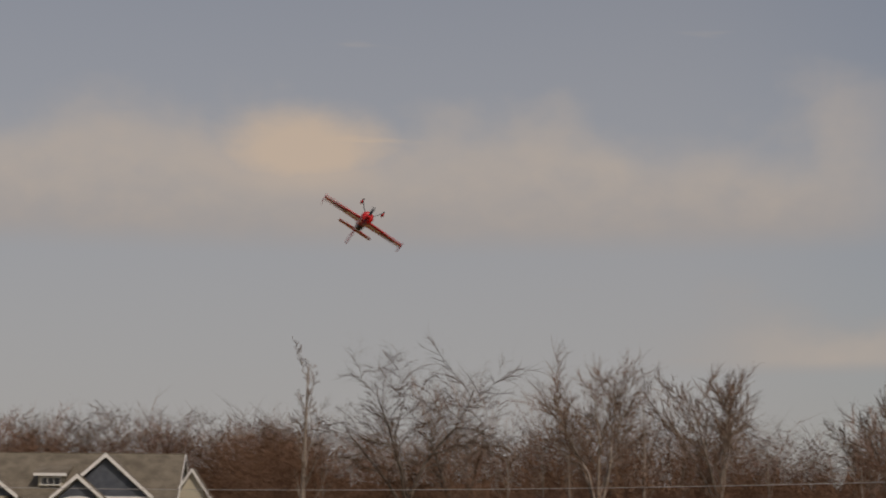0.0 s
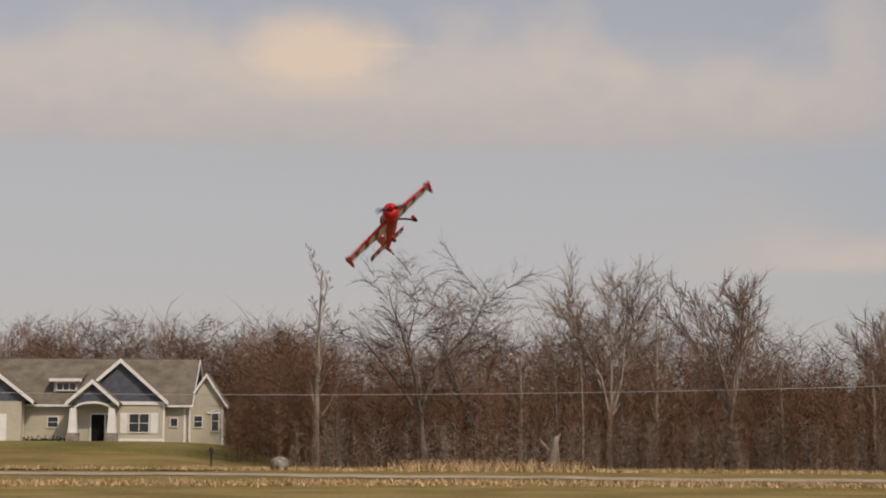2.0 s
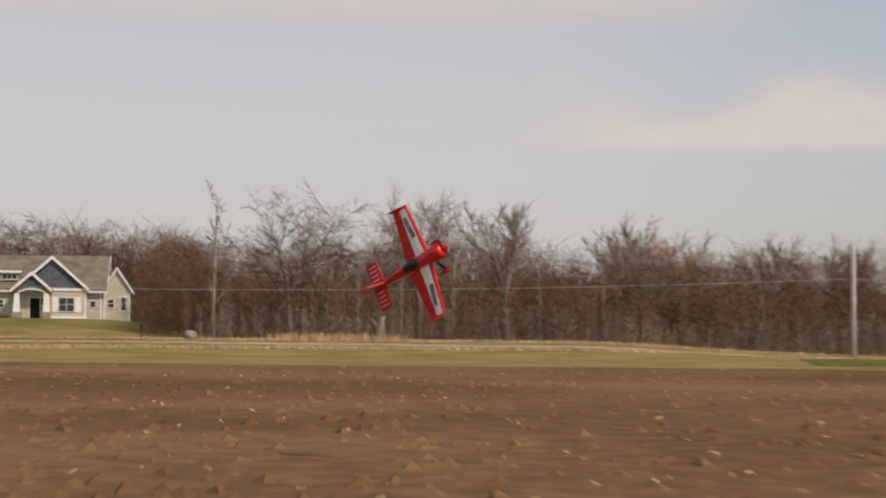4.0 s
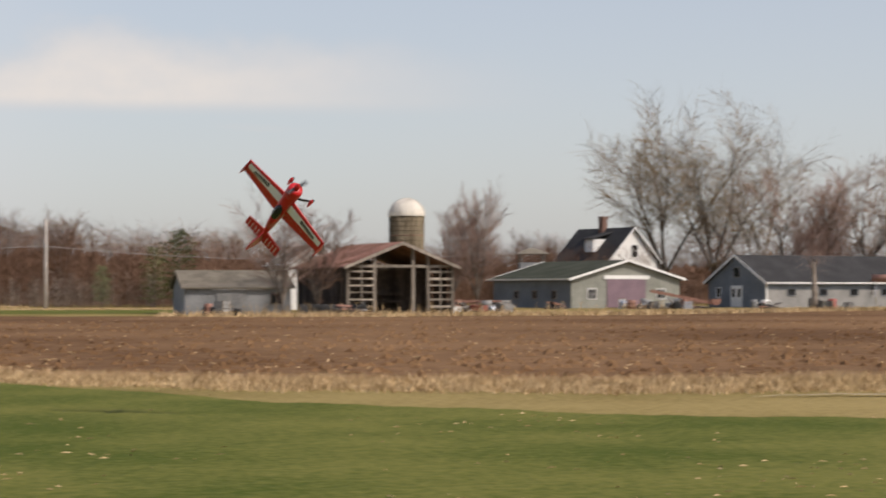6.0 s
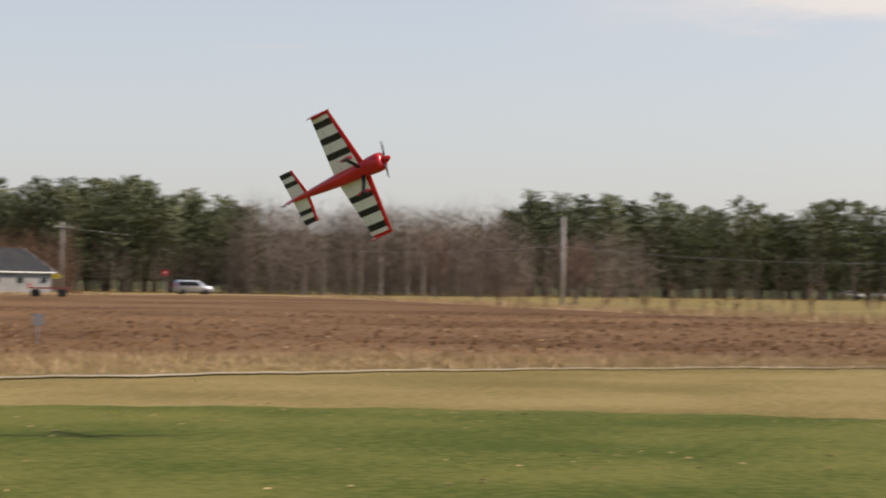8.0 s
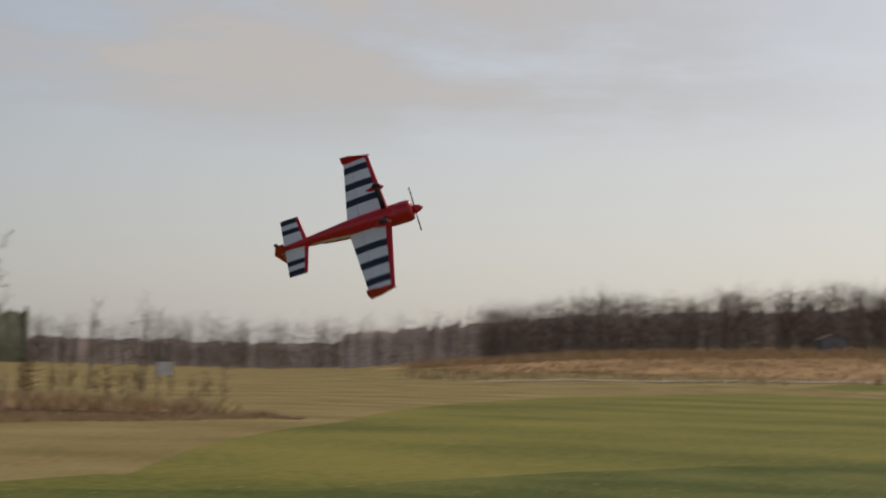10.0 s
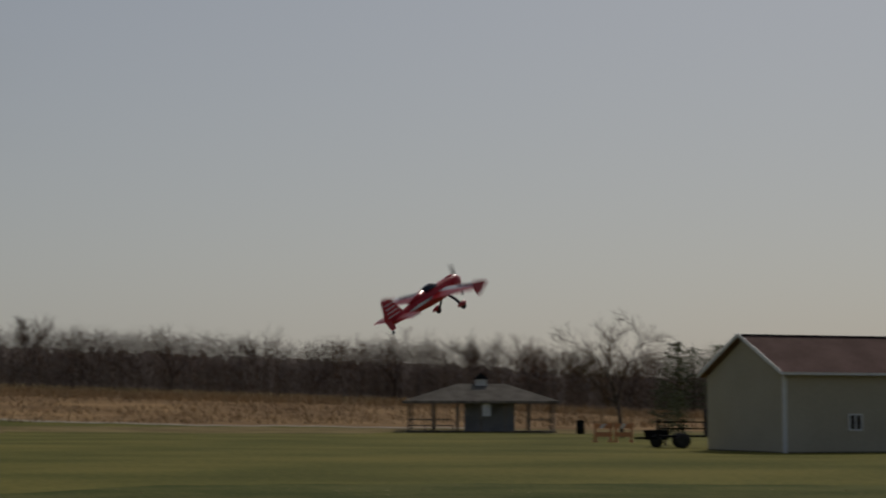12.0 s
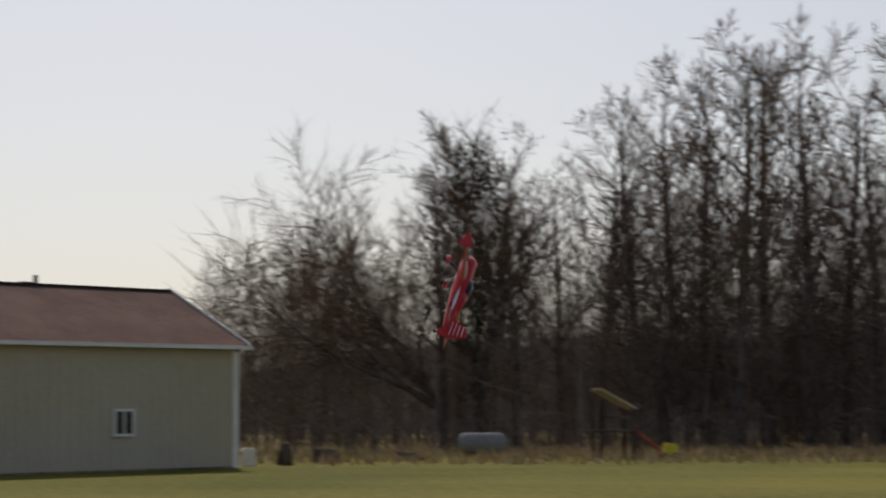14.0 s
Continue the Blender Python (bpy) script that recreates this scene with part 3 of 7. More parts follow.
def grass_strip():
    rng = random.Random(5)
    me = Mesh()
    for _ in range(9000):
        a = rng.uniform(-18, 94)
        lo, hi = STRIP_NEAR(a), STRIP_FAR(a)
        d = rng.uniform(lo, hi)
        p = polar(a, d)
        tall = 0.1 + 0.16 * max(0, noise.noise((p.x * 0.15, p.y * 0.15, 0))) + (0.08 if d > (lo + hi) / 2 else 0)
        blades(me, rng, p.x, p.y, tall, 9, 0.3, 0.55, 0.011)
    tagged(part("dead_grass_strip", me, STRAW), "strip of tall dry straw-coloured grass beside the field", "grass", kind="stuff")
    me = Mesh()
    for _ in range(1500):
        a = rng.uniform(52, 92)
        d = FIELD_FAR(a) + rng.uniform(-1, 9)
        p = polar(a, d)
        blades(me, rng, p.x, p.y, 0.5, 7, 0.5, 0.4, 0.035)
    for _ in range(1300):
        a = rng.uniform(-12, 12)
        p = polar(a, rng.uniform(194, 204))
        blades(me, rng, p.x, p.y, 0.75 if abs(a - 0.5) < 1.5 else 0.22, 7, 0.7, 0.5, 0.04)
    for _ in range(1500):
        a = rng.uniform(-12, 18)
        p = polar(a, rng.uniform(170, 176) - 0.5 * max(0, -a))
        blades(me, rng, p.x, p.y, 0.2, 6, 0.8, 0.5, 0.04)
    for _ in range(900):
        a = rng.uniform(16, 46)
        p = polar(a, FIELD_FAR(a) + rng.uniform(-2, 6))
        blades(me, rng, p.x, p.y, 0.45, 6, 0.7, 0.4, 0.05)
    tagged(part("dead_grass_verge", me, STRAW), "dry uncut grass along the road and fence rows", "grass", kind="stuff")
    me = Mesh()
    for _ in range(5200):
        a = rng.uniform(98, 137)
        d = rng.uniform(168, 255) if rng.random() < 0.5 else rng.uniform(236, 262)
        p = polar(a, d)
        blades(me, rng, p.x, p.y, 0.6 if d < 236 else 1.15, 5, 0.7, 0.25, 0.06)
    tagged(part("corn_stubble", me, STRAW), "standing golden corn stubble and uncut grass", "stubble", kind="stuff")
    me = Mesh()
    for _ in range(900):
        a, d = rng.uniform(143, 165), rng.uniform(86, 100)
        p = polar(a, d)
        blades(me, rng, p.x, p.y, 0.4, 6, 0.6, 0.5, 0.03)
    tagged(part("dead_grass_edge", me, STRAW), "matted dry grass at the edge of the woods", "grass", kind="stuff")


def field_litter():
    rng = random.Random(8)
    me = Mesh()
    for _ in range(1500):
        a = rng.uniform(-14, 92)
        lo, hi = STRIP_FAR(a), FIELD_FAR(a)
        p = polar(a, lo * (hi / lo) ** rng.random())
        s, w, r = rng.uniform(0.02, 0.09), rng.uniform(0.008, 0.02), rng.uniform(0, 6.28)
        m = pose(p.x, p.y, 0.03, rng.uniform(-30, 30), rng.uniform(-30, 30), math.degrees(r))
        me.box(-s, s, -w, w, 0, 0.02 * rng.random() + 0.01, 0, m)
    tagged(part("crop_litter", me, STRAW), "scattered pale corn stalks and husks on the soil", "litter", kind="stuff")
    me = Mesh()
    for _ in range(9000):
        a = rng.uniform(-14, 92)
        lo, hi = STRIP_FAR(a), FIELD_FAR(a)
        p = polar(a, lo * (min(hi, 110) / lo) ** rng.random())
        s = rng.uniform(0.05, 0.17)
        m = pose(p.x, p.y, 0.02, 0, 0, rng.uniform(0, 360))
        q = [(-s, -s * 0.7, 0), (s, -s * 0.6, 0), (s * 0.8, s * 0.7, 0), (-s * 0.9, s * 0.6, 0), (rng.uniform(-.3, .3) * s, rng.uniform(-.3, .3) * s, s * rng.uniform(0.4, 0.8))]
        me.add(q, [(0, 1, 4), (1, 2, 4), (2, 3, 4), (3, 0, 4)], 0, m)
    tagged(part("soil_clods", me, SOIL), "turned brown soil clods of the plowed field", "soil", kind="stuff")
    me = Mesh()
    for _ in range(5500):
        a = rng.uniform(-12, 150)
        p = polar(a, rng.uniform(9, min(46, GREEN_EDGE(a) + 0.5)))
        if noise.noise((p.x * 0.35, p.y * 0.35, 7)) + 0.5 * noise.noise((p.x * 1.3, p.y * 1.3, 2)) < rng.uniform(-0.1, 0.5):
            continue
        q, w, r = rng.uniform(0.02, 0.06), rng.uniform(0.003, 0.007), rng.uniform(0, 6.28)
        c, n_ = math.cos(r), math.sin(r)
        me.add([(p.x - c * q, p.y - n_ * q, 0.026), (p.x + n_ * w, p.y - c * w, 0.04), (p.x + c * q, p.y + n_ * q, 0.03), (p.x - n_ * w, p.y + c * w, 0.03)], [(0, 1, 2, 3)])
    tagged(part("lawn_thatch", me, STRAW), "thin pale dead thatch lying in the lawn", "grass", kind="stuff")
    leaf = Mesh().add([(-0.05, 0, 0), (0, -0.03, 0.015), (0.06, 0, 0), (0, 0.035, 0.03)], [(0, 1, 2, 3)])
    leaf.add([(-0.03, 0.01, 0.03), (0, -0.02, 0.05), (0.04, 0.015, 0.04), (0.005, 0.04, 0.06)], [(0, 1, 2, 3)])
    data = leaf.data("dry_leaf", STRAW)
    for k in range(26):
        p = polar(rng.uniform(2, 92), rng.uniform(11, 36))
        ob = part("dry_leaf", data, None, None, "", pose(p.x, p.y, 0.025, 0, 0, rng.uniform(0, 360)))
        ob.scale = [rng.uniform(0.4, 0.8)] * 3
        tagged(ob, "curled pale dry leaf lying on the lawn", "leaf", "leaves on the lawn")


# ---- trees ----
def limb(rng, wood, twig, p, d, length, r, level, spec):
    """A limb that tapers and bends, with smaller limbs along it; the last are bare flat twigs."""
    n = (6, 6, 4, 2)[level]
    crook, up = spec["crook"][level], spec["up"][level]
    kids = spec["kids"][level]
    start = spec["start"][level]
    turn = rng.uniform(0, 6.28)
    spots = sorted(start + (1 - start) * ((k + rng.random()) / kids) for k in range(kids))
    tip = 0.45 if level == 0 and spec["forks"] else 0.16
    for k in range(n):
        q = p + d * (length / n)
        ra, rb = (r * (1 - (1 - tip) * u) for u in (k / n, (k + 1) / n))
        if level < 3:
            wood.tube(p, q, ra, rb, (8, 5, 3)[level], 0, False)
        else:
            w = d.orthogonal().normalized() * spec["thin"] * (1.3 - 0.3 * k)
            twig.add([p - w, p + w, q + w * 0.75, q - w * 0.75], [(0, 1, 2, 3)])
        for u in [u for u in spots if k / n <= u < (k + 1) / n]:
            turn += 2.4 + rng.gauss(0, 0.4)
            side = d.orthogonal().normalized()
            side.rotate(Matrix.Rotation(turn, 3, d))
            w = rng.uniform(*spec["open"][level])
            e = (d * math.cos(w) + side * math.sin(w)).normalized()
            o = p.lerp(q, u * n - k)
            if level == 3:
                t = d.orthogonal().normalized() * spec["thin"] * 0.8
                f = o + e * length * rng.uniform(0.35, 0.8)
                twig.add([o - t, o + t, f], [(0, 1, 2)])
            else:
                if level == 0:
                    e = (e + spec["bias"]).normalized()
                long = length * spec["ratio"][level] * (1.08 - spec["fall"][level] * u) * rng.uniform(0.55, 1.3)
                limb(rng, wood, twig, o, e, long, max(ra * spec["slim"][level], 0.012), level + 1, spec)
        p = q
        d = (d + Vector((rng.gauss(0, crook), rng.gauss(0, crook), rng.gauss(up, crook * 0.6)))).normalized()
    if level == 0:
        turn = rng.uniform(0, 6.28)
        for k in range(spec["forks"]):
            side = d.orthogonal().normalized()
            side.rotate(Matrix.Rotation(turn + 6.283 * k / spec["forks"] + rng.gauss(0, 0.3), 3, d))
            w = rng.uniform(*spec["fan"])
            e = (d * math.cos(w) + side * math.sin(w) + spec["bias"]).normalized()
            limb(rng, wood, twig, p - d * length * rng.uniform(0.0, 0.2), e, spec["tall"] * spec["reach"] * rng.uniform(0.8, 1.1), r * 0.5, 1, spec)


SPECS = {
    # trunk: share of the height; forks: limbs that divide its top, fanned apart; kids, ratio, open: limbs along each level
    "oak": dict(trunk=0.3, forks=4, fan=(0.3, 0.75), reach=0.6, kids=(2, 10, 13, 8), start=(0.7, 0.25, 0.15, 0.1), open=((0.7, 1.0), (0.5, 1.0), (0.4, 0.9), (0.3, 0.8)),
                ratio=(0.8, 0.44, 0.42), fall=(0.2, 0.2, 0.15), crook=(0.08, 0.22, 0.26, 0.26), up=(0, 0.04, 0.06, 0.05), slim=(0.5, 0.5, 0.5), thin=0.016),
    "elm": dict(trunk=0.3, forks=5, fan=(0.12, 0.42), reach=0.64, kids=(1, 10, 12, 8), start=(0.8, 0.3, 0.15, 0.1), open=((0.5, 0.8), (0.3, 0.7), (0.3, 0.7), (0.3, 0.7)),
                ratio=(0.8, 0.36, 0.42), fall=(0.2, 0.15, 0.15), crook=(0.03, 0.14, 0.2, 0.24), up=(0, 0.03, 0.06, 0.06), slim=(0.5, 0.5, 0.5), thin=0.015),
    "willow": dict(trunk=0.2, forks=5, fan=(0.2, 0.62), reach=0.8, kids=(1, 12, 14, 8), start=(0.8, 0.25, 0.1, 0.1), open=((0.6, 0.9), (0.4, 0.95), (0.4, 0.95), (0.4, 0.9)),
                   ratio=(0.8, 0.4, 0.42), fall=(0.2, 0.2, 0.15), crook=(0.05, 0.17, 0.22, 0.24), up=(0, 0.03, 0.02, -0.06), slim=(0.5, 0.45, 0.5), thin=0.015),
    "maple": dict(trunk=0.12, forks=6, fan=(0.1, 0.5), reach=0.82, kids=(1, 12, 13, 8), start=(0.8, 0.15, 0.1, 0.1), open=((0.4, 0.7), (0.35, 0.75), (0.3, 0.7), (0.3, 0.8)),
                  ratio=(0.8, 0.32, 0.42), fall=(0.2, 0.15, 0.15), crook=(0.03, 0.09, 0.16, 0.2), up=(0, 0.04, 0.08, 0.08), slim=(0.5, 0.45, 0.5), thin=0.013),
    "ash": dict(trunk=0.92, forks=0, fan=(0, 0), reach=0, kids=(16, 7, 7, 7), start=(0.34, 0.15, 0.1, 0.1), open=((0.55, 0.95), (0.4, 0.8), (0.4, 0.8), (0.3, 0.8)),
                ratio=(0.36, 0.46, 0.45), fall=(0.62, 0.45, 0.3), crook=(0.035, 0.07, 0.11, 0.12), up=(0.02, 0.09, 0.07, 0.06), slim=(0.42, 0.45, 0.5), thin=0.014),
    "birch": dict(trunk=0.94, forks=0, fan=(0, 0), reach=0, kids=(13, 5, 5, 5), start=(0.22, 0.15, 0.1, 0.1), open=((0.4, 0.75), (0.4, 0.8), (0.4, 0.8), (0.3, 0.8)),
                  ratio=(0.27, 0.46, 0.45), fall=(0.55, 0.45, 0.3), crook=(0.02, 0.07, 0.11, 0.12), up=(0.02, 0.1, 0.08, 0.06), slim=(0.36, 0.45, 0.5), thin=0.014),
}


def bare_tree(seed, kind, height, bark, twigs, label, bias=(0, 0, 0), name="tree", vine=None, forks=None):
    rng = random.Random(seed)
    wood, twig = Mesh(), Mesh()
    spec = dict(SPECS[kind], tall=height, bias=Vector(bias))
    spec["forks"] = forks or spec["forks"]
    limb(rng, wood, twig, Vector((0, 0, -0.15)), Vector((bias[0] * 0.3, bias[1] * 0.3, 1)).normalized(), height * spec["trunk"], height * 0.019, 0, spec)
    s = height / max(v[2] for v in twig.v)
    for me in (wood, twig):
        me.v = [(x * s, y * s, z * s) for x, y, z in me.v]
    ob = thing(name, label, "tree")
    part("trunk", wood, bark, ob)
    part("crown", twig, twigs, ob)
    if vine:
        # a dark tangle that climbs the trunk and hangs in the crown
        me = Mesh()
        for _ in range(2600):
            z = height * rng.choice((rng.uniform(0, 0.6), rng.gauss(0.74, 0.07)))
            w = 0.28 if z < height * 0.6 else 0.5
            o = Vector((rng.gauss(0, w), rng.gauss(0, w), z))
            e = Vector((rng.gauss(0, 1), rng.gauss(0, 1), rng.gauss(0.2, 1))).normalized() * rng.uniform(0.15, 0.4)
            t = e.orthogonal().normalized() * 0.02
            me.add([o - t, o + t, o + e], [(0, 1, 2)])
        part("vine", me, vine, ob, "dark tangled vine climbing the trunk")
    return ob


def pine_tree(seed, height, wide, label, name="pine_tree"):
    rng = random.Random(seed)
    wood, green = Mesh(), Mesh()
    wood.tube((0, 0, -0.1), (0, 0, height * 0.95), height * 0.016, 0.03, 6, 0, False)
    rows = 13
    for k in range(rows):
        u = k / rows
        z = height * (0.12 + 0.84 * u)
        reach = wide * (0.72 + 0.55 * u) * (1 - u ** 2.1) * rng.uniform(0.75, 1.15) + 0.25
        n = 6 if k < 10 else 4
        turn = rng.uniform(0, 6.28)
        for j in range(n):
            a = turn + 6.283 * j / n + rng.gauss(0, 0.25)
            d = Vector((math.cos(a), math.sin(a), rng.uniform(0.0, 0.3) + 0.5 * u))
            o = Vector((0, 0, z + rng.uniform(-0.3, 0.3)))
            q = o + d * reach * rng.uniform(0.7, 1.1)
            if k < 8 and j % 2:
                wood.tube(o, q, 0.05, 0.015, 3, 0, False)
            for i in range(20):
                v = rng.uniform(0.25, 1.08)
                c = o + (q - o) * v + Vector((rng.gauss(0, 0.3), rng.gauss(0, 0.3), rng.gauss(0.08, 0.16)))
                e = (d * 0.6 + Vector((rng.gauss(0, 0.8), rng.gauss(0, 0.8), rng.gauss(0.5, 0.4)))).normalized() * rng.uniform(0.25, 0.55)
                t = e.orthogonal().normalized() * rng.uniform(0.08, 0.17)
                green.add([c - t, c + t, c + e], [(0, 1, 2)])
    ob = thing(name, label, "tree")
    part("trunk", wood, BARK, ob)
    part("crown", green, NEEDLES, ob)
    return ob


def sapling_shape(seed, n, thin):
    rng = random.Random(seed)
    me = Mesh()
    p, d = Vector((0, 0, 0)), Vector((rng.gauss(0, .06), rng.gauss(0, .06), 1))
    for k in range(3):
        q = p + d / 3
        me.tube(p, q, thin * 1.7 * (1 - k / 3.3), thin * 1.7 * (1 - (k + 1) / 3.3), 3, 0, False)
        p = q
        d = d + Vector((rng.gauss(0, .1), rng.gauss(0, .1), 0))
    for _ in range(n):
        z = rng.uniform(0.06, 1)
        o = Vector((rng.gauss(0, .02), rng.gauss(0, .02), z))
        e = Vector((rng.gauss(0, 0.8), rng.gauss(0, 0.8), rng.uniform(0.1, 1.0))).normalized() * rng.uniform(0.1, 0.28)
        s = e.orthogonal().normalized() * thin * rng.uniform(0.7, 1.3)
        me.add([o - s, o + s, o + e], [(0, 1, 2)])
        o2 = o + e * 0.5
        e2 = (e + Vector((rng.gauss(0, .1), rng.gauss(0, .1), rng.gauss(0, .08)))) * 0.6
        me.add([o2 - s * 0.7, o2 + s * 0.7, o2 + e2], [(0, 1, 2)])
    tri = []
    for f in me.f:
        tri += [(f[0], f[i], f[i + 1]) for i in range(1, len(f) - 1)]
    return np.array(me.v, float), np.array(tri, int)


SAPLINGS = [sapling_shape(40 + k, 36, 0.0026) for k in range(6)]
FINE_SAPLINGS = [sapling_shape(50 + k, 64, 0.0019) for k in range(6)]
BUSHES = [sapling_shape(60 + k, 60, 0.0065) for k in range(4)]


def woods(name, spots, mat, label, shapes=None, wide=1.0):
    """Many thin stems as one mass; spots are x, y, height."""
    rng = random.Random(len(spots))
    V, F_, o = [], [], 0
    for x, y, h in spots:
        v, f = rng.choice(shapes or SAPLINGS)
        a, w = rng.uniform(0, 6.28), h * wide * rng.uniform(0.8, 1.2)
        c, s = math.cos(a) * w, math.sin(a) * w
        q = np.stack([v[:, 0] * c - v[:, 1] * s + x, v[:, 0] * s + v[:, 1] * c + y, v[:, 2] * h + zt(x, y) - 0.05], 1)
        V.append(q)
        F_.append(f + o)
        o += len(v)
    V, F_ = np.concatenate(V), np.concatenate(F_)
    data = bpy.data.meshes.new(name)
    data.vertices.add(len(V))
    data.vertices.foreach_set("co", V.ravel())
    data.loops.add(len(F_) * 3)
    data.loops.foreach_set("vertex_index", F_.ravel())
    data.polygons.add(len(F_))
    data.polygons.foreach_set("loop_start", np.arange(0, len(F_) * 3, 3))
    data.polygons.foreach_set("loop_total", np.full(len(F_), 3))
    data.update(calc_edges=True)
    data.materials.append(mat)
    return tagged(new(name, data), label, "woods", kind="stuff")


def belt(rng, n, a0, a1, d0, d1, h0, h1, top=None):
    out = []
    for _ in range(n):
        a, d = rng.uniform(a0, a1), rng.uniform(d0, d1)
        p = polar(a, d)
        k = top(a) if top else 1.0
        out.append((p.x, p.y, k * rng.uniform(h0, h1) * (0.92 + 0.2 * noise.noise((p.x * 0.05, p.y * 0.05, 3)))))
    return out


def far_bank(name, azs, dist, height, mat, label):
    """The unlit depth of the woods, far behind, with an uneven top."""
    me = Mesh()
    n = len(azs)
    for k in range(3):
        for a in azs:
            p = polar(a, dist + 6 * k)
            h = height(a) * (0.0, 0.75, 1.0)[k] * (1 + 0.12 * noise.noise((a * 1.3, k, 1)) + 0.2 * noise.noise((a * 6, k, 5)) + 0.16 * noise.noise((a * 19, k, 8)))
            me.v.append((p.x, p.y, zt(p.x, p.y) - 0.3 + h))
    for k in range(2):
        for i in range(n - 1):
            me.f.append((k * n + i, k * n + i + 1, (k + 1) * n + i + 1, (k + 1) * n + i))
    me.s, me.sm = [0] * len(me.f), [True] * len(me.f)
    return tagged(part(name, me, mat), label, "woods", kind="structure")


def place(ob, az, d, height=None, spin=0.0, base=None):
    p = polar(az, d)
    s = height / base if height else 1.0
    m = Matrix.Translation((p.x, p.y, zt(p.x, p.y))) @ Matrix.Rotation(radians(spin), 4, "Z") @ Matrix.Scale(s, 4)
    c = copy_thing(ob, m)
    return c

# ---- the model aeroplane: nose +x, left wing +y, up +z; span 1.4 m ----
def wing_panel(me, x_le0, c0, x_le1, c1, y0, y1, z, thick, slot_top, slot_bot, u0=0.0, u1=1.0, z1=None):
    """One panel of an aerofoil between two stations and two shares of the chord."""
    z1 = z if z1 is None else z1

    def half(u, c):
        return thick * c * (2.97 * math.sqrt(max(u, 0)) - 1.26 * u - 3.52 * u * u + 2.84 * u ** 3 - 1.02 * u ** 4) * 0.5
    us = [u0 + (u1 - u0) * k / 4 for k in range(5)]
    if u0 == 0:
        us = [0, 0.02 * u1 / 0.25, 0.08 * u1 / 0.25, 0.5 * u1, u1]
    rows = []
    for y, xl, c, zz in ((y0, x_le0, c0, z), (y1, x_le1, c1, z1)):
        rows.append([(xl - u * c, y, zz + half(u, c)) for u in us] + [(xl - u * c, y, zz - half(u, c)) for u in us])
    n = len(us)
    vs = rows[0] + rows[1]
    up = [(i, i + 1, 2 * n + i + 1, 2 * n + i) for i in range(n - 1)]
    dn = [(n + i + 1, n + i, 3 * n + i, 3 * n + i + 1) for i in range(n - 1)]
    me.add(vs, up, slot_top, None, False)
    me.add(vs, dn, slot_bot, None, False)


def lerp(a, b, k):
    return a + (b - a) * k


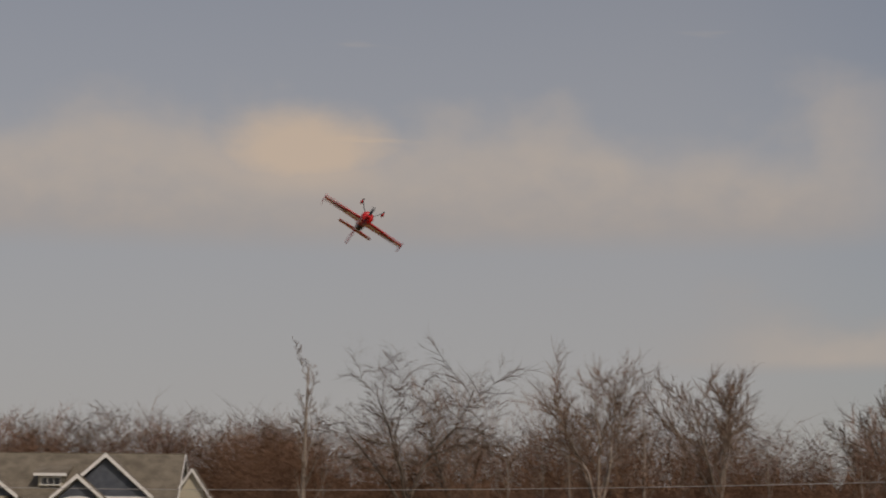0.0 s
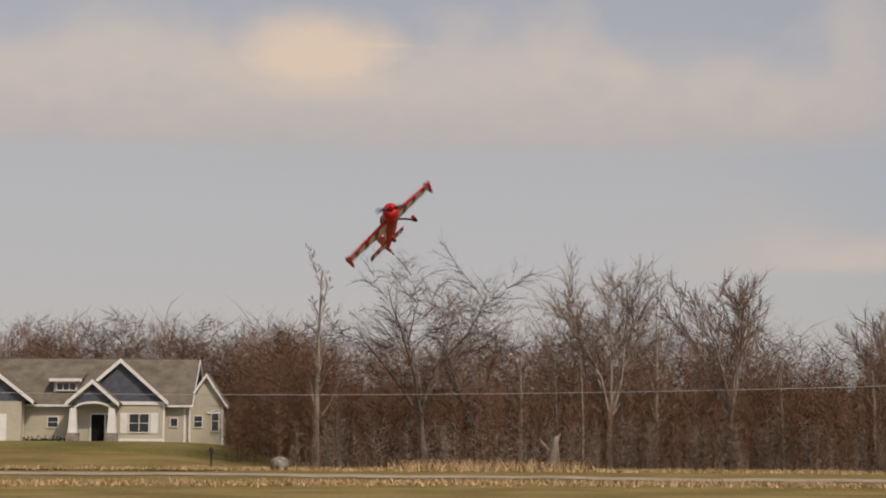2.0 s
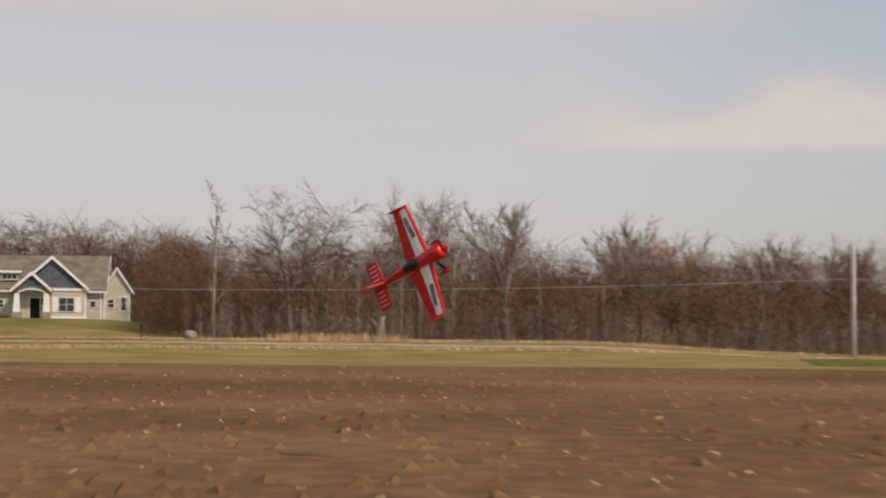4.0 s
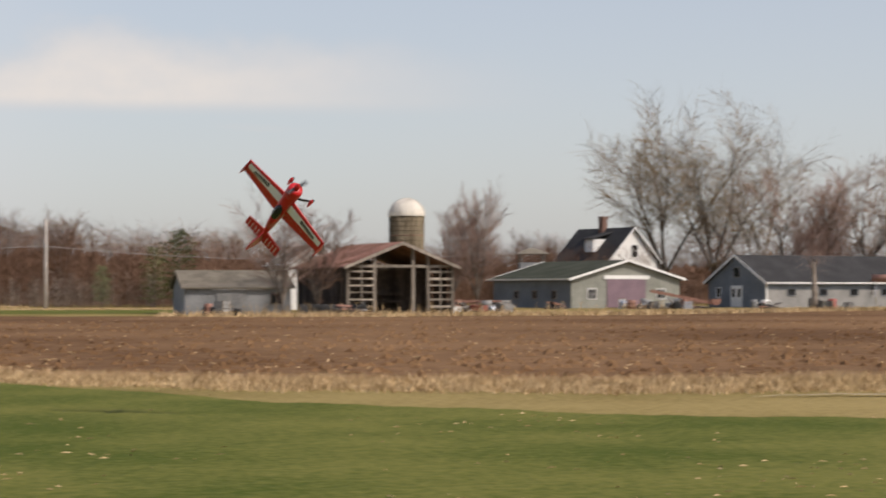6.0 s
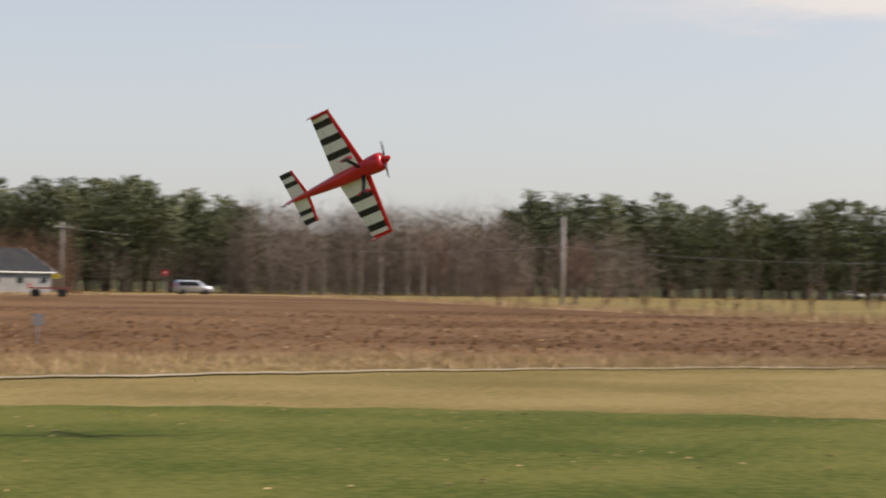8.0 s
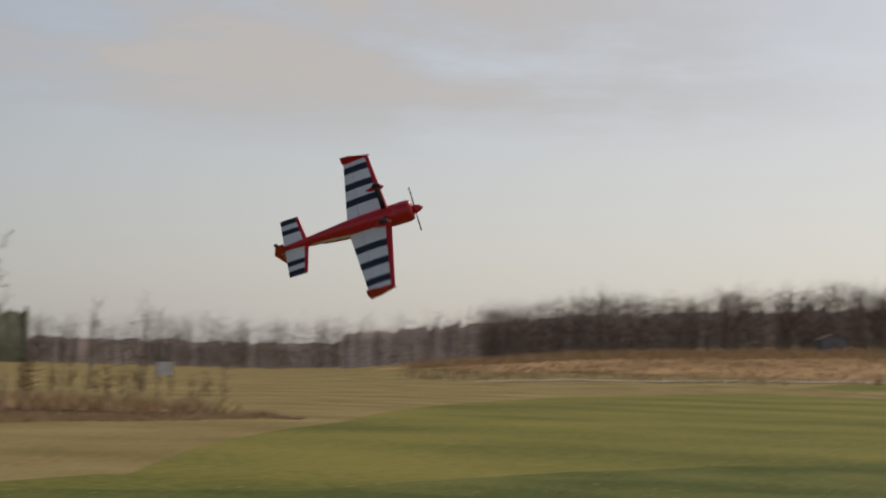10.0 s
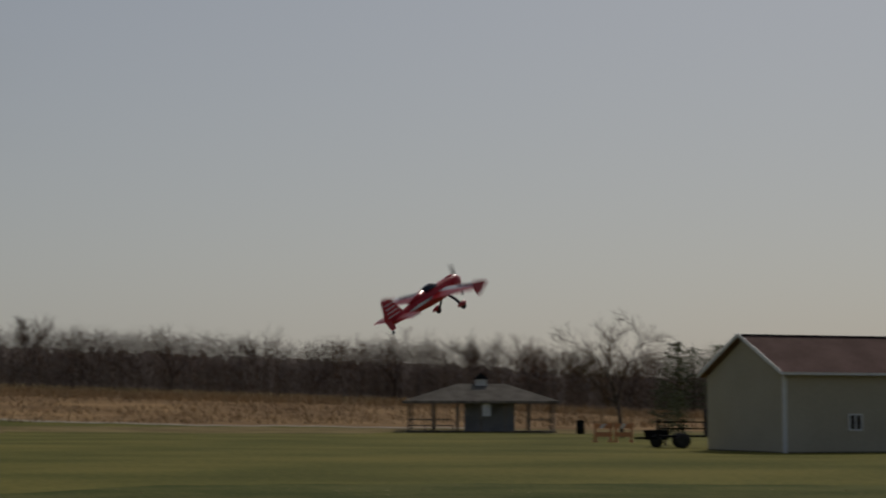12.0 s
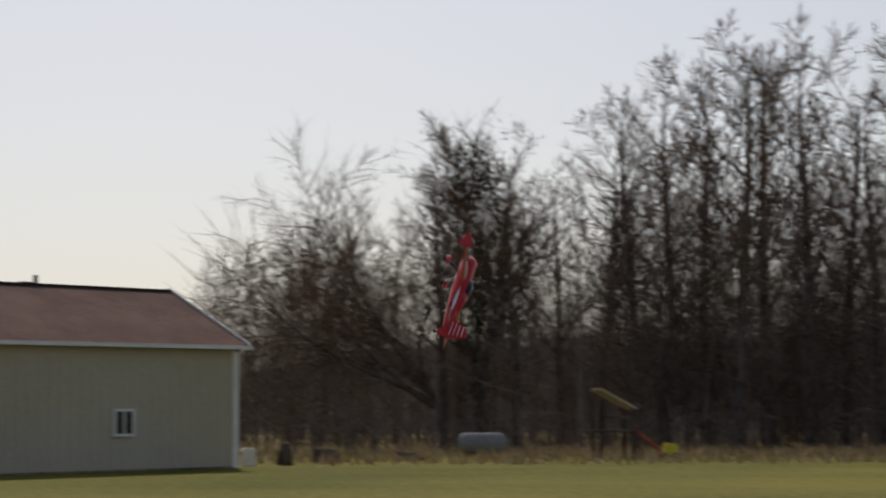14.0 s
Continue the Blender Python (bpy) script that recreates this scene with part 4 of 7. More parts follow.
def build_plane():
    plane = thing("model_aeroplane", "red aerobatic model aeroplane with striped white wing undersides, flying", "model aeroplane")
    # fuselage: stations of x, half width, top, bottom
    st = [(0.42, 0.078, 0.07, -0.078), (0.40, 0.088, 0.082, -0.09), (0.32, 0.09, 0.088, -0.096), (0.24, 0.086, 0.09, -0.1), (0.14, 0.08, 0.094, -0.1),
          (0.0, 0.074, 0.096, -0.098), (-0.16, 0.064, 0.09, -0.088), (-0.32, 0.05, 0.076, -0.072), (-0.50, 0.035, 0.056, -0.054), (-0.66, 0.022, 0.042, -0.038), (-0.76, 0.014, 0.036, -0.03)]
    rings = []
    for x, w, up, dn in st:
        ring = []
        for i in range(16):
            a = 2 * math.pi * i / 16
            c, s = math.cos(a), math.sin(a)
            e = 0.75
            ring.append((x, w * math.copysign(abs(c) ** e, c), (up if s > 0 else -dn) * math.copysign(abs(s) ** e, s)))
        rings.append(ring)
    me = Mesh().rings(rings)
    me.f = [f[::-1] for f in me.f]
    fus = part("fuselage", me, RED, plane)
    for side in (1, -1):
        fl = Mesh()
        hull = [(x, side * (w + o), z) for o in (-0.012, 0.004) for x, w, z in ((-0.5, 0.035, 0.0), (-0.32, 0.05, 0.022), (-0.16, 0.064, 0.018), (0.02, 0.0755, 0.01), (-0.16, 0.064, -0.006), (-0.32, 0.05, -0.012))]
        fl.add(hull, [tuple(range(6)), tuple(range(11, 5, -1))] + [(i, (i + 1) % 6, 6 + (i + 1) % 6, 6 + i) for i in range(6)])
        part("flash", fl, WHITE, fus, "white flash along the side")
    cowl = Mesh()
    cowl.rings([[(x, r * math.cos(a), r * math.sin(a) - 0.005) for a in [2 * math.pi * i / 18 for i in range(18)]] for x, r in ((0.27, 0.092), (0.36, 0.099), (0.42, 0.097), (0.452, 0.084), (0.458, 0.042))])
    part("cowling", cowl, RED, plane)
    can = Mesh()
    rr = []
    for x, w, h in ((0.13, 0.024, 0.094), (0.08, 0.048, 0.122), (0.01, 0.06, 0.148), (-0.08, 0.056, 0.142), (-0.15, 0.044, 0.122), (-0.2, 0.02, 0.096)):
        rr.append([(x, w * math.cos(math.pi * i / 8), 0.082 + (h - 0.082) * math.sin(math.pi * i / 8)) for i in range(9)])
    can.rings(rr, 0, None, True)
    part("canopy", can, CANOPY, plane, "dark smoked canopy")
    part("canopy_frame", Mesh().rings([[(x, w * math.cos(math.pi * i / 8), 0.07 + (h - 0.07) * math.sin(math.pi * i / 8)) for i in range(9)] for x, w, h in ((-0.14, 0.05, 0.13), (-0.25, 0.042, 0.112), (-0.40, 0.03, 0.078))]), RED, plane)
    spin = Mesh().rings([[(x, r * math.cos(a), r * math.sin(a)) for a in [2 * math.pi * i / 14 for i in range(14)]] for x, r in ((0.458, 0.04), (0.49, 0.038), (0.525, 0.025), (0.548, 0.006))])
    part("spinner", spin, RED, plane)
    prop = new("propeller")
    prop.parent = plane
    prop.matrix_basis = pose(0.475, 0, 0)
    for k in (0, 180):
        b = Mesh()
        b.rings([[(dx + 0.006, dy, z), (dx, dy + w, z), (dx - 0.006, dy, z), (dx, dy - w, z)] for z, w, dx, dy in ((0.03, 0.012, 0.0, 0), (0.09, 0.022, 0.0, 0.004), (0.16, 0.017, 0.0, 0.004), (0.2, 0.006, 0, 0.003))], 0, pose(0, 0, 0, k))
        part("blade", b, BLACK, prop, "dark blurred propeller blade")
    # wings: root chord 0.40, tip chord 0.23
    def le(y):
        return lerp(0.255, 0.16, y / 0.7)

    def ch(y):
        return lerp(0.41, 0.235, y / 0.7)
    for side in (1, -1):
        wing = Mesh()
        def pan(y0, y1, u0, u1, top, bot):
            wing_panel(wing, le(y0), ch(y0), le(y1), ch(y1), y0 * side, y1 * side, 0.0, 0.13, top, bot, u0, u1)
        # slots: 0 red, 1 white, 2 black
        pan(0.05, 0.70, 0.0, 0.14, 0, 0)
        bands = [(0.05, 0.215, 1, 1), (0.215, 0.285, 1, 2), (0.285, 0.385, 1, 1), (0.385, 0.455, 1, 2), (0.455, 0.56, 1, 1), (0.56, 0.63, 1, 2), (0.63, 0.675, 1, 1), (0.675, 0.70, 0, 0)]
        for y0, y1, top, bot in bands:
            pan(y0, y1, 0.14, 0.52, top, bot)
            pan(y0, y1, 0.52, 0.70, 0, bot)
        if side < 0:
            wing.f = [f[::-1] for f in wing.f]
        w = part("wing", wing.weld(), [RED, WHITE, BLACK], plane, "red-edged wing, white above, black striped white below")
        ail = Mesh()
        for y0, y1, top, bot in bands:
            wing_panel(ail, le(y0), ch(y0), le(y1), ch(y1), y0 * side, y1 * side, 0.0, 0.13, 0, bot, 0.705, 1.0)
        if side < 0:
            ail.f = [f[::-1] for f in ail.f]
        part("aileron", ail.weld(), [RED, WHITE, BLACK], w)
        part("panel", Mesh().prism([(0.305, 0.15), (0.565, 0.105), (0.565, 0.062), (0.305, 0.09)], 0.0205, 0.0265, "z", 0, Matrix(((0, 1, 0, 0), (side, 0, 0, 0), (0, 0, 1, 0), (0, 0, 0, 1)))), BLACK, w, "long dark lettered panel, bars only")
        bars = Mesh()
        for k in range(9):
            y = 0.325 + 0.027 * k
            x = lerp(0.12, 0.084, (y - 0.305) / 0.26)
            bars.box(x - 0.012, x + 0.012, side * y - 0.008, side * y + 0.008, 0.0266, 0.0285)
        part("lettering", bars, METAL, w, "grey bars of unreadable lettering")
        tip = Mesh().prism([(0.175, 0.0), (0.11, 0.025), (-0.01, 0.075), (-0.085, 0.08), (-0.095, 0.0), (-0.085, -0.075), (-0.01, -0.07), (0.11, -0.022)], 0.70 * side, 0.708 * side, "y")
        part("wing_fence", tip, RED, w, "red upright wing-tip plate")
        stab = Mesh()
        sb = [(0.02, 0.14, 1, 1), (0.14, 0.19, 0, 2), (0.19, 0.24, 1, 1), (0.24, 0.295, 0, 2)]
        for y0, y1, top, bot in sb:
            a, b = y0 / 0.295, y1 / 0.295
            wing_panel(stab, lerp(-0.525, -0.58, a), lerp(0.23, 0.175, a), lerp(-0.525, -0.58, b), lerp(0.23, 0.175, b), y0 * side, y1 * side, 0.012, 0.09, 0, 0, 0.0, 0.16)
            wing_panel(stab, lerp(-0.525, -0.58, a), lerp(0.23, 0.175, a), lerp(-0.525, -0.58, b), lerp(0.23, 0.175, b), y0 * side, y1 * side, 0.012, 0.09, 0, bot, 0.16, 0.98)
        for k in range(4):
            y = 0.08 + 0.055 * k
            stab.box(-0.72, -0.60, side * y - 0.004, side * y + 0.004, 0.021, 0.0235, 1)
        if side < 0:
            stab.f = [f[::-1] for f in stab.f]
        part("tailplane", stab.weld(), [RED, WHITE, BLACK], plane, "red tailplane, striped below")
        leg = Mesh()
        leg.rings([[(0.215 + dx, side * y + dy, z) for dx, dy in ((0.022, 0.004), (-0.022, 0.004), (-0.022, -0.004), (0.022, -0.004))] for y, z in ((0.04, -0.09), (0.10, -0.14), (0.175, -0.235))])
        g = part("gear_leg", leg, BLACK, plane, "dark carbon landing-gear leg")
        part("wheel", Mesh().lathe([(0.012, -0.013), (0.037, -0.013), (0.043, 0), (0.037, 0.013), (0.012, 0.013)], 14, 0, pose(0.215, side * 0.19, -0.24, 90)), RUBBER, g)
        part("wheel_spat", Mesh().rings([[(x, side * 0.19 + 0.024 * w * math.cos(a), -0.222 + 0.034 * w * math.sin(a) + (0.004 if math.sin(a) > 0 else 0.008)) for a in [2 * math.pi * i / 10 for i in range(10)]] for x, w in ((0.28, 0.2), (0.255, 0.8), (0.215, 1.0), (0.155, 0.7), (0.11, 0.15))]), RED, g, "red wheel fairing")
    fin = Mesh()
    fin.prism([(-0.52, 0.03), (-0.66, 0.235), (-0.735, 0.25), (-0.735, 0.03)], -0.008, 0.008, "y")
    part("fin", fin, RED, plane)
    rud = Mesh().prism([(-0.74, -0.075), (-0.74, 0.25), (-0.80, 0.255), (-0.86, 0.05), (-0.81, -0.075)], -0.007, 0.007, "y")
    r_ = part("rudder", rud, RED, plane)
    for side in (1, -1):
        s = Mesh()
        for k in range(4):
            z = 0.06 + 0.045 * k
            s.box(-0.80 + k * 0.004, -0.60 - k * 0.012, side * 0.0075, side * 0.0095, z, z + 0.009)
        part("stripe", s, WHITE, r_, "thin white stripes")
    part("tail_wheel", Mesh().lathe([(0.004, -0.006), (0.017, -0.006), (0.017, 0.006), (0.004, 0.006)], 10, 0, pose(-0.80, 0, -0.10, 90)), RUBBER, plane)
    part("tail_strut", Mesh().tube((-0.73, 0, -0.03), (-0.79, 0, -0.095), 0.004, 0.004, 5), METAL, plane)
    return plane, prop

# ---- buildings: gable front on y = 0 facing -y, length along +y, base at z = 0 ----
def gable_shell(b, W, L, eave, peak, wall, roof, trim, over=0.4, thick=0.16, wall_part="wall", lap=0.0, y0=0.0, x0=0.0, z0=0.0, trim_w=0.14):
    """Four walls, two roof slopes and their trim, as parts of b."""
    h = W / 2
    t = 0.15
    for s in (-1, 1):
        me = Mesh().box(x0 + s * h - (t if s > 0 else 0), x0 + s * h + (0 if s > 0 else t), y0, y0 + L, z0, eave)
        if lap:
            for k in range(int((eave - z0) / lap)):
                me.box(x0 + s * h - 0.02, x0 + s * h + 0.02, y0, y0 + L, z0 + k * lap, z0 + k * lap + 0.03)
        part(wall_part, me, wall, b)
    for y in (y0, y0 + L - t):
        me = Mesh().prism([(x0 - h + t, z0), (x0 + h - t, z0), (x0 + h - t, eave), (x0, peak - 0.03), (x0 - h + t, eave)], y, y + t)
        if lap and y == y0:
            for k in range(int((eave - z0) / lap)):
                me.box(x0 - h + t, x0 + h - t, y - 0.02, y, z0 + k * lap, z0 + k * lap + 0.03)
        part(wall_part, me, wall, b)
    k = (peak - eave) / h
    for s in (-1, 1):
        e = h + over
        me = Mesh().prism([(x0, peak + 0.02), (x0 + s * e, eave - over * k + 0.02), (x0 + s * e, eave - over * k + 0.02 + thick), (x0, peak + 0.02 + thick)], y0 - over, y0 + L + over)
        r = part("roof", me, roof, b)
        if trim:
            for y in (y0 - over - 0.03, y0 + L + over):
                me = Mesh().prism([(x0, peak + 0.19), (x0 + s * e, eave - over * k + 0.19), (x0 + s * e, eave - over * k + 0.19 - trim_w * 1.6), (x0, peak + 0.19 - trim_w * 1.6)], y, y + 0.03)
                part("rake_board", me, trim, r, "pale rake board")
            part("gutter", Mesh().box(x0 + s * e - 0.02, x0 + s * e + 0.09 * s, y0 - over, y0 + L + over, eave - over * k + 0.03, eave - over * k + 0.03 + trim_w), trim, r, "pale eaves board")
    return k


def window(b, m, w, h, frame=None, panes=2, bars=1, name="window"):
    """A window with frame, sill and panes; its face looks to -y, the foot of its middle at the origin of m."""
    fr = Mesh()
    f = 0.07
    fr.box(-w / 2 - f, -w / 2, -0.05, 0.02, -f, h + f, 0, m).box(w / 2, w / 2 + f, -0.05, 0.02, -f, h + f, 0, m)
    fr.box(-w / 2, w / 2, -0.05, 0.02, h, h + f, 0, m).box(-w / 2, w / 2, -0.07, 0.02, -f, 0, 0, m)
    for k in range(1, panes):
        x = -w / 2 + w * k / panes
        fr.box(x - 0.025, x + 0.025, -0.045, 0.02, 0, h, 0, m)
    if bars > 1:
        fr.box(-w / 2, w / 2, -0.04, 0.02, h * 0.5 - 0.02, h * 0.5 + 0.02, 0, m)
    wi = part(name, fr, frame or TRIM, b)
    for k in range(panes):
        x = -w / 2 + w * k / panes
        part("pane", Mesh().box(x, x + w / panes, -0.02, 0.01, 0, h, 0, m), GLASS, wi)
    return wi


def on_plus_x(x, y, z):
    """A face that looks to +x."""
    return pose(x, y, z, 0, 0, 90)


def storage_building():
    b = thing("storage_building", "long cream metal-sided storage building with red-brown gable roof", "building", pose(57.89, -57.56, 0, 0, 0, 163.84))
    W, L = 6.53, 11.4
    gable_shell(b, W, L, 3.19, 4.7, SIDING_CREAM, SHINGLE_RED, TRIM, 0.27, 0.1, trim_w=0.1)
    ribs = Mesh()
    for k in range(37):
        ribs.box(W / 2, W / 2 + 0.006, 0.15 + k * 0.305, 0.19 + k * 0.305, 0.05, 3.0)
    part("siding_rib", ribs, SIDING_CREAM, b)
    ribs = Mesh()
    for k in range(20):
        x = -W / 2 + 0.2 + k * 0.31
        ribs.box(x, x + 0.04, -0.006, 0, 0.05, 3.1 + 1.5 * (1 - abs(x) / (W / 2)))
    part("siding_rib", ribs, SIDING_CREAM, b)
    for y in (0, L):
        part("corner_trim", Mesh().box(W / 2 - 0.02, W / 2 + 0.04, y - 0.09, y + 0.09, 0, 3.05), TRIM, b, "white corner trim")
    for s in (3.195, 7.83):
        window(b, on_plus_x(W / 2 + 0.03, s, 0.95), 0.5, 0.55, TRIM, 2)
    part("ridge_cap", Mesh().box(-0.16, 0.16, -0.27, L + 0.27, 4.78, 4.83), SHINGLE_DARK, b, "dark ridge cap")
    part("roof_vent", Mesh().tube((0, 7.37, 4.7), (0, 7.37, 5.05), 0.06, 0.06, 8).box(-0.1, 0.1, 6.9, 7.37, 4.8, 4.86), DARK, b, "black roof vent pipe")
    porch = Mesh().prism([(L, 2.75), (L + 0.42, 2.35), (L + 0.42, 2.28), (L, 2.6)], 0.4, 2.9, "x")
    part("porch_roof", porch, TRIM, b)
    for x in (0.5, 2.75):
        part("porch_post", Mesh().box(x, x + 0.1, L + 0.3, L + 0.38, 0, 2.3), TRIM, b)
    part("foundation", Mesh().box(-W / 2 - 0.02, W / 2 + 0.02, -0.02, L + 0.02, -0.5, 0.06), CONCRETE, b)


def picnic_shelter():
    p = polar(127.2, 155)
    b = thing("picnic_shelter", "open picnic shelter with hipped brown shingle roof and grey storeroom", "shelter", pose(p.x, p.y, zt(p.x, p.y), 0, 0, -127.2))
    W, D_, e, r = 11.2, 7.0, 2.35, 3.75
    me = Mesh()
    w, d = W / 2 + 0.5, D_ / 2 + 0.5
    me.add([(-w, -d, e), (w, -d, e), (w, d, e), (-w, d, e), (-w + d + 0.2, 0, r), (w - d - 0.2, 0, r)], [(0, 1, 5, 4), (1, 2, 5), (2, 3, 4, 5), (3, 0, 4), (3, 2, 1, 0)])
    roof = part("roof", me, SHINGLE_TAN, b, "brown hipped shingle roof")
    me = Mesh().box(-w, w, -d - 0.03, -d, e - 0.16, e + 0.03).box(-w, w, d, d + 0.03, e - 0.16, e + 0.03).box(-w - 0.03, -w, -d, d, e - 0.16, e + 0.03).box(w, w + 0.03, -d, d, e - 0.16, e + 0.03)
    part("fascia", me, OLD_WOOD, roof)
    for k in range(7):
        x = -W / 2 + W * k / 6
        for y in (-D_ / 2, D_ / 2):
            part("post", Mesh().box(x - 0.07, x + 0.07, y - 0.07, y + 0.07, 0, e), OLD_WOOD, b)
    part("storeroom", Mesh().box(-1.3, 2.6, -2.6, 2.4, 0, 2.3), WALL_PALE, b, "grey panelled storeroom")
    part("noticeboard", Mesh().prism([(0.1, 1.2), (0.75, 1.2), (0.75, 2.05), (0.42, 2.3), (0.1, 2.05)], -3.7, -3.62), TRIM, b, "white gabled notice board")
    part("bench", Mesh().box(-4.6, -2.0, -1.2, -0.8, 0.42, 0.48).box(-4.4, -4.3, -1.1, -0.9, 0, 0.42).box(-2.3, -2.2, -1.1, -0.9, 0, 0.42), OLD_WOOD, b)
    for x0, x1, z in ((-W / 2, -2.2, 0.9), (-W / 2, -2.2, 0.45), (3.6, W / 2, 0.9)):
        part("rail", Mesh().box(x0, x1, -D_ / 2, -D_ / 2 + 0.05, z, z + 0.07), OLD_WOOD, b)
    part("floor_slab", Mesh().box(-W / 2 - 0.2, W / 2 + 0.2, -D_ / 2 - 0.2, D_ / 2 + 0.2, -0.3, 0.05), CONCRETE, b)
    cup = part("cupola", Mesh().box(-0.45, 0.45, -0.45, 0.45, r - 0.25, r + 0.35), WALL_WHITE, b, "small white louvred cupola")
    part("cupola_roof", Mesh().add([(-0.6, -0.6, r + 0.35), (0.6, -0.6, r + 0.35), (0.6, 0.6, r + 0.35), (-0.6, 0.6, r + 0.35), (0, 0, r + 0.95)], [(0, 1, 4), (1, 2, 4), (2, 3, 4), (3, 0, 4), (3, 2, 1, 0)]), DARK, cup)


def board_wall(parent, mats, x0, x1, y, z0, z1, rng, gap=0.0, name="board", along="x", top=None):
    """Upright weathered boards side by side, each of its own height and set."""
    w = 0.3
    n = int((x1 - x0) / w)
    for k in range(n):
        a = x0 + k * (x1 - x0) / n
        if rng.random() < gap:
            continue
        hi = (top(a + w / 2) if top else z1) - rng.uniform(0, 0.15)
        o = rng.uniform(0, 0.03)
        me = Mesh()
        if along == "x":
            me.box(a + 0.015, a + w - 0.015, y - o - 0.03, y - o, z0, hi)
        else:
            me.box(y - o - 0.03, y - o, a + 0.015, a + w - 0.015, z0, hi)
        part(name, me, mats, parent)


def old_barn():
    rng = random.Random(11)
    p = polar(22.75, 140)
    b = thing("old_barn", "weathered open-fronted wooden barn with rusty tin roof", "barn", pose(p.x, p.y, 0, 0, 0, -22.75 + 21))
    W, L, e, k = 8.0, 11.5, 3.45, 5.05
    h = W / 2
    for s in (-1, 1):
        me = Mesh().prism([(0, k), (s * (h + 0.45), e - 0.18), (s * (h + 0.45), e - 0.1), (0, k + 0.08)], -0.5, L + 0.4)
        roof = part("roof", me, RUST, b, "rusty corrugated roof slope")
        for i in range(20):
            y = -0.5 + (L + 0.9) * i / 20
            me = Mesh().prism([(0, k + 0.085), (s * (h + 0.46), e - 0.095), (s * (h + 0.46), e - 0.06), (0, k + 0.12)], y, y + 0.10)
            part("roof_rib", me, RUST, roof)
        part("rake_board", Mesh().prism([(0, k + 0.1), (s * (h + 0.45), e - 0.08), (s * (h + 0.45), e - 0.3), (0, k - 0.12)], -0.58, -0.5), OLD_WOOD, b, "bleached rake board")
    posts = [(-h, 0), (-h + 2.0, 0), (0.95, 0), (h - 1.9, 0), (h, 0), (-0.75, 0)]
    for x, y in posts[:5]:
        part("post", Mesh().box(x - 0.11, x + 0.11, y - 0.11, y + 0.11, 0, min(k - abs(x) * 0.4, 4.8)), OLD_WOOD, b)
    for x0, x1 in ((-h, -h + 2.0), (h - 1.9, h)):
        for i in range(6):
            z = 0.45 + 0.5 * i
            part("rail", Mesh().box(x0, x1, -0.1, -0.02, z + rng.uniform(-.05, .05), z + 0.13), OLD_WOOD, b)
        part("upright", Mesh().box((x0 + x1) / 2 - 0.05, (x0 + x1) / 2 + 0.05, -0.14, -0.1, 0, 3.6), OLD_WOOD, b)
    part("lintel", Mesh().box(-h, h, -0.12, 0.1, 3.3, 3.5), OLD_WOOD, b)
    board_wall(b, DARK_WOOD, 0, L, -h, 0, e - 0.05, rng, 0.03, "board", "y")
    board_wall(b, DARK_WOOD, 0, L, h, 0, e - 0.05, rng, 0.1, "board", "y")
    board_wall(b, DARK_WOOD, -h, h, L, 0, e, rng, 0.0, "board", "x", lambda x: k - abs(x) * 0.4 - 0.1)
    part("partition", Mesh().box(-h + 0.1, h - 0.1, 5.0, 5.1, 0, 3.4), DARK_WOOD, b, "dark inner partition")
    for i in range(3):
        z = 0.25 + i * 0.55
        part("stored_lumber", Mesh().box(-1.6, 1.9, 3.4 + 0.1 * (i % 2), 4.4, z, z + 0.12), DARK_WOOD, b)
    part("loft_beam", Mesh().box(-h, h, 1.9, 2.1, 3.1, 3.3), DARK_WOOD, b)


def silo():
    p = polar(22.93, 166)
    b = thing("silo", "round stained concrete silo with pale metal dome", "silo", pose(p.x, p.y, 0))
    body = part("body", Mesh().lathe([(1.5, 0), (1.5, 8.0)], 32), SILO_WALL, b)
    for k in range(20):
        part("hoop", Mesh().lathe([(1.5, 0.3 + 0.4 * k), (1.512, 0.3 + 0.4 * k), (1.512, 0.34 + 0.4 * k), (1.5, 0.34 + 0.4 * k)], 32), RUST if k % 5 == 0 else SILO_WALL, body)
    dome = part("dome", Mesh().lathe([(1.56, 7.95)] + [(1.56 * math.cos(a), 8.02 + 1.5 * math.sin(a)) for a in [math.pi / 2 * i / 8 for i in range(8)]] + [(0.1, 9.53)], 32), SILO_CAP, b, "pale riveted metal dome")
    for k in range(16):
        a = 2 * math.pi * k / 16
        me = Mesh()
        for i in range(7):
            q = [(1.575 * math.cos(math.pi / 2 * j / 7.3) * math.cos(a), 1.575 * math.cos(math.pi / 2 * j / 7.3) * math.sin(a), 8.03 + 1.51 * math.sin(math.pi / 2 * j / 7.3)) for j in (i, i + 1)]
            me.tube(q[0], q[1], 0.015, 0.015, 3, 0, False)
        part("seam", me, SILO_CAP, dome)


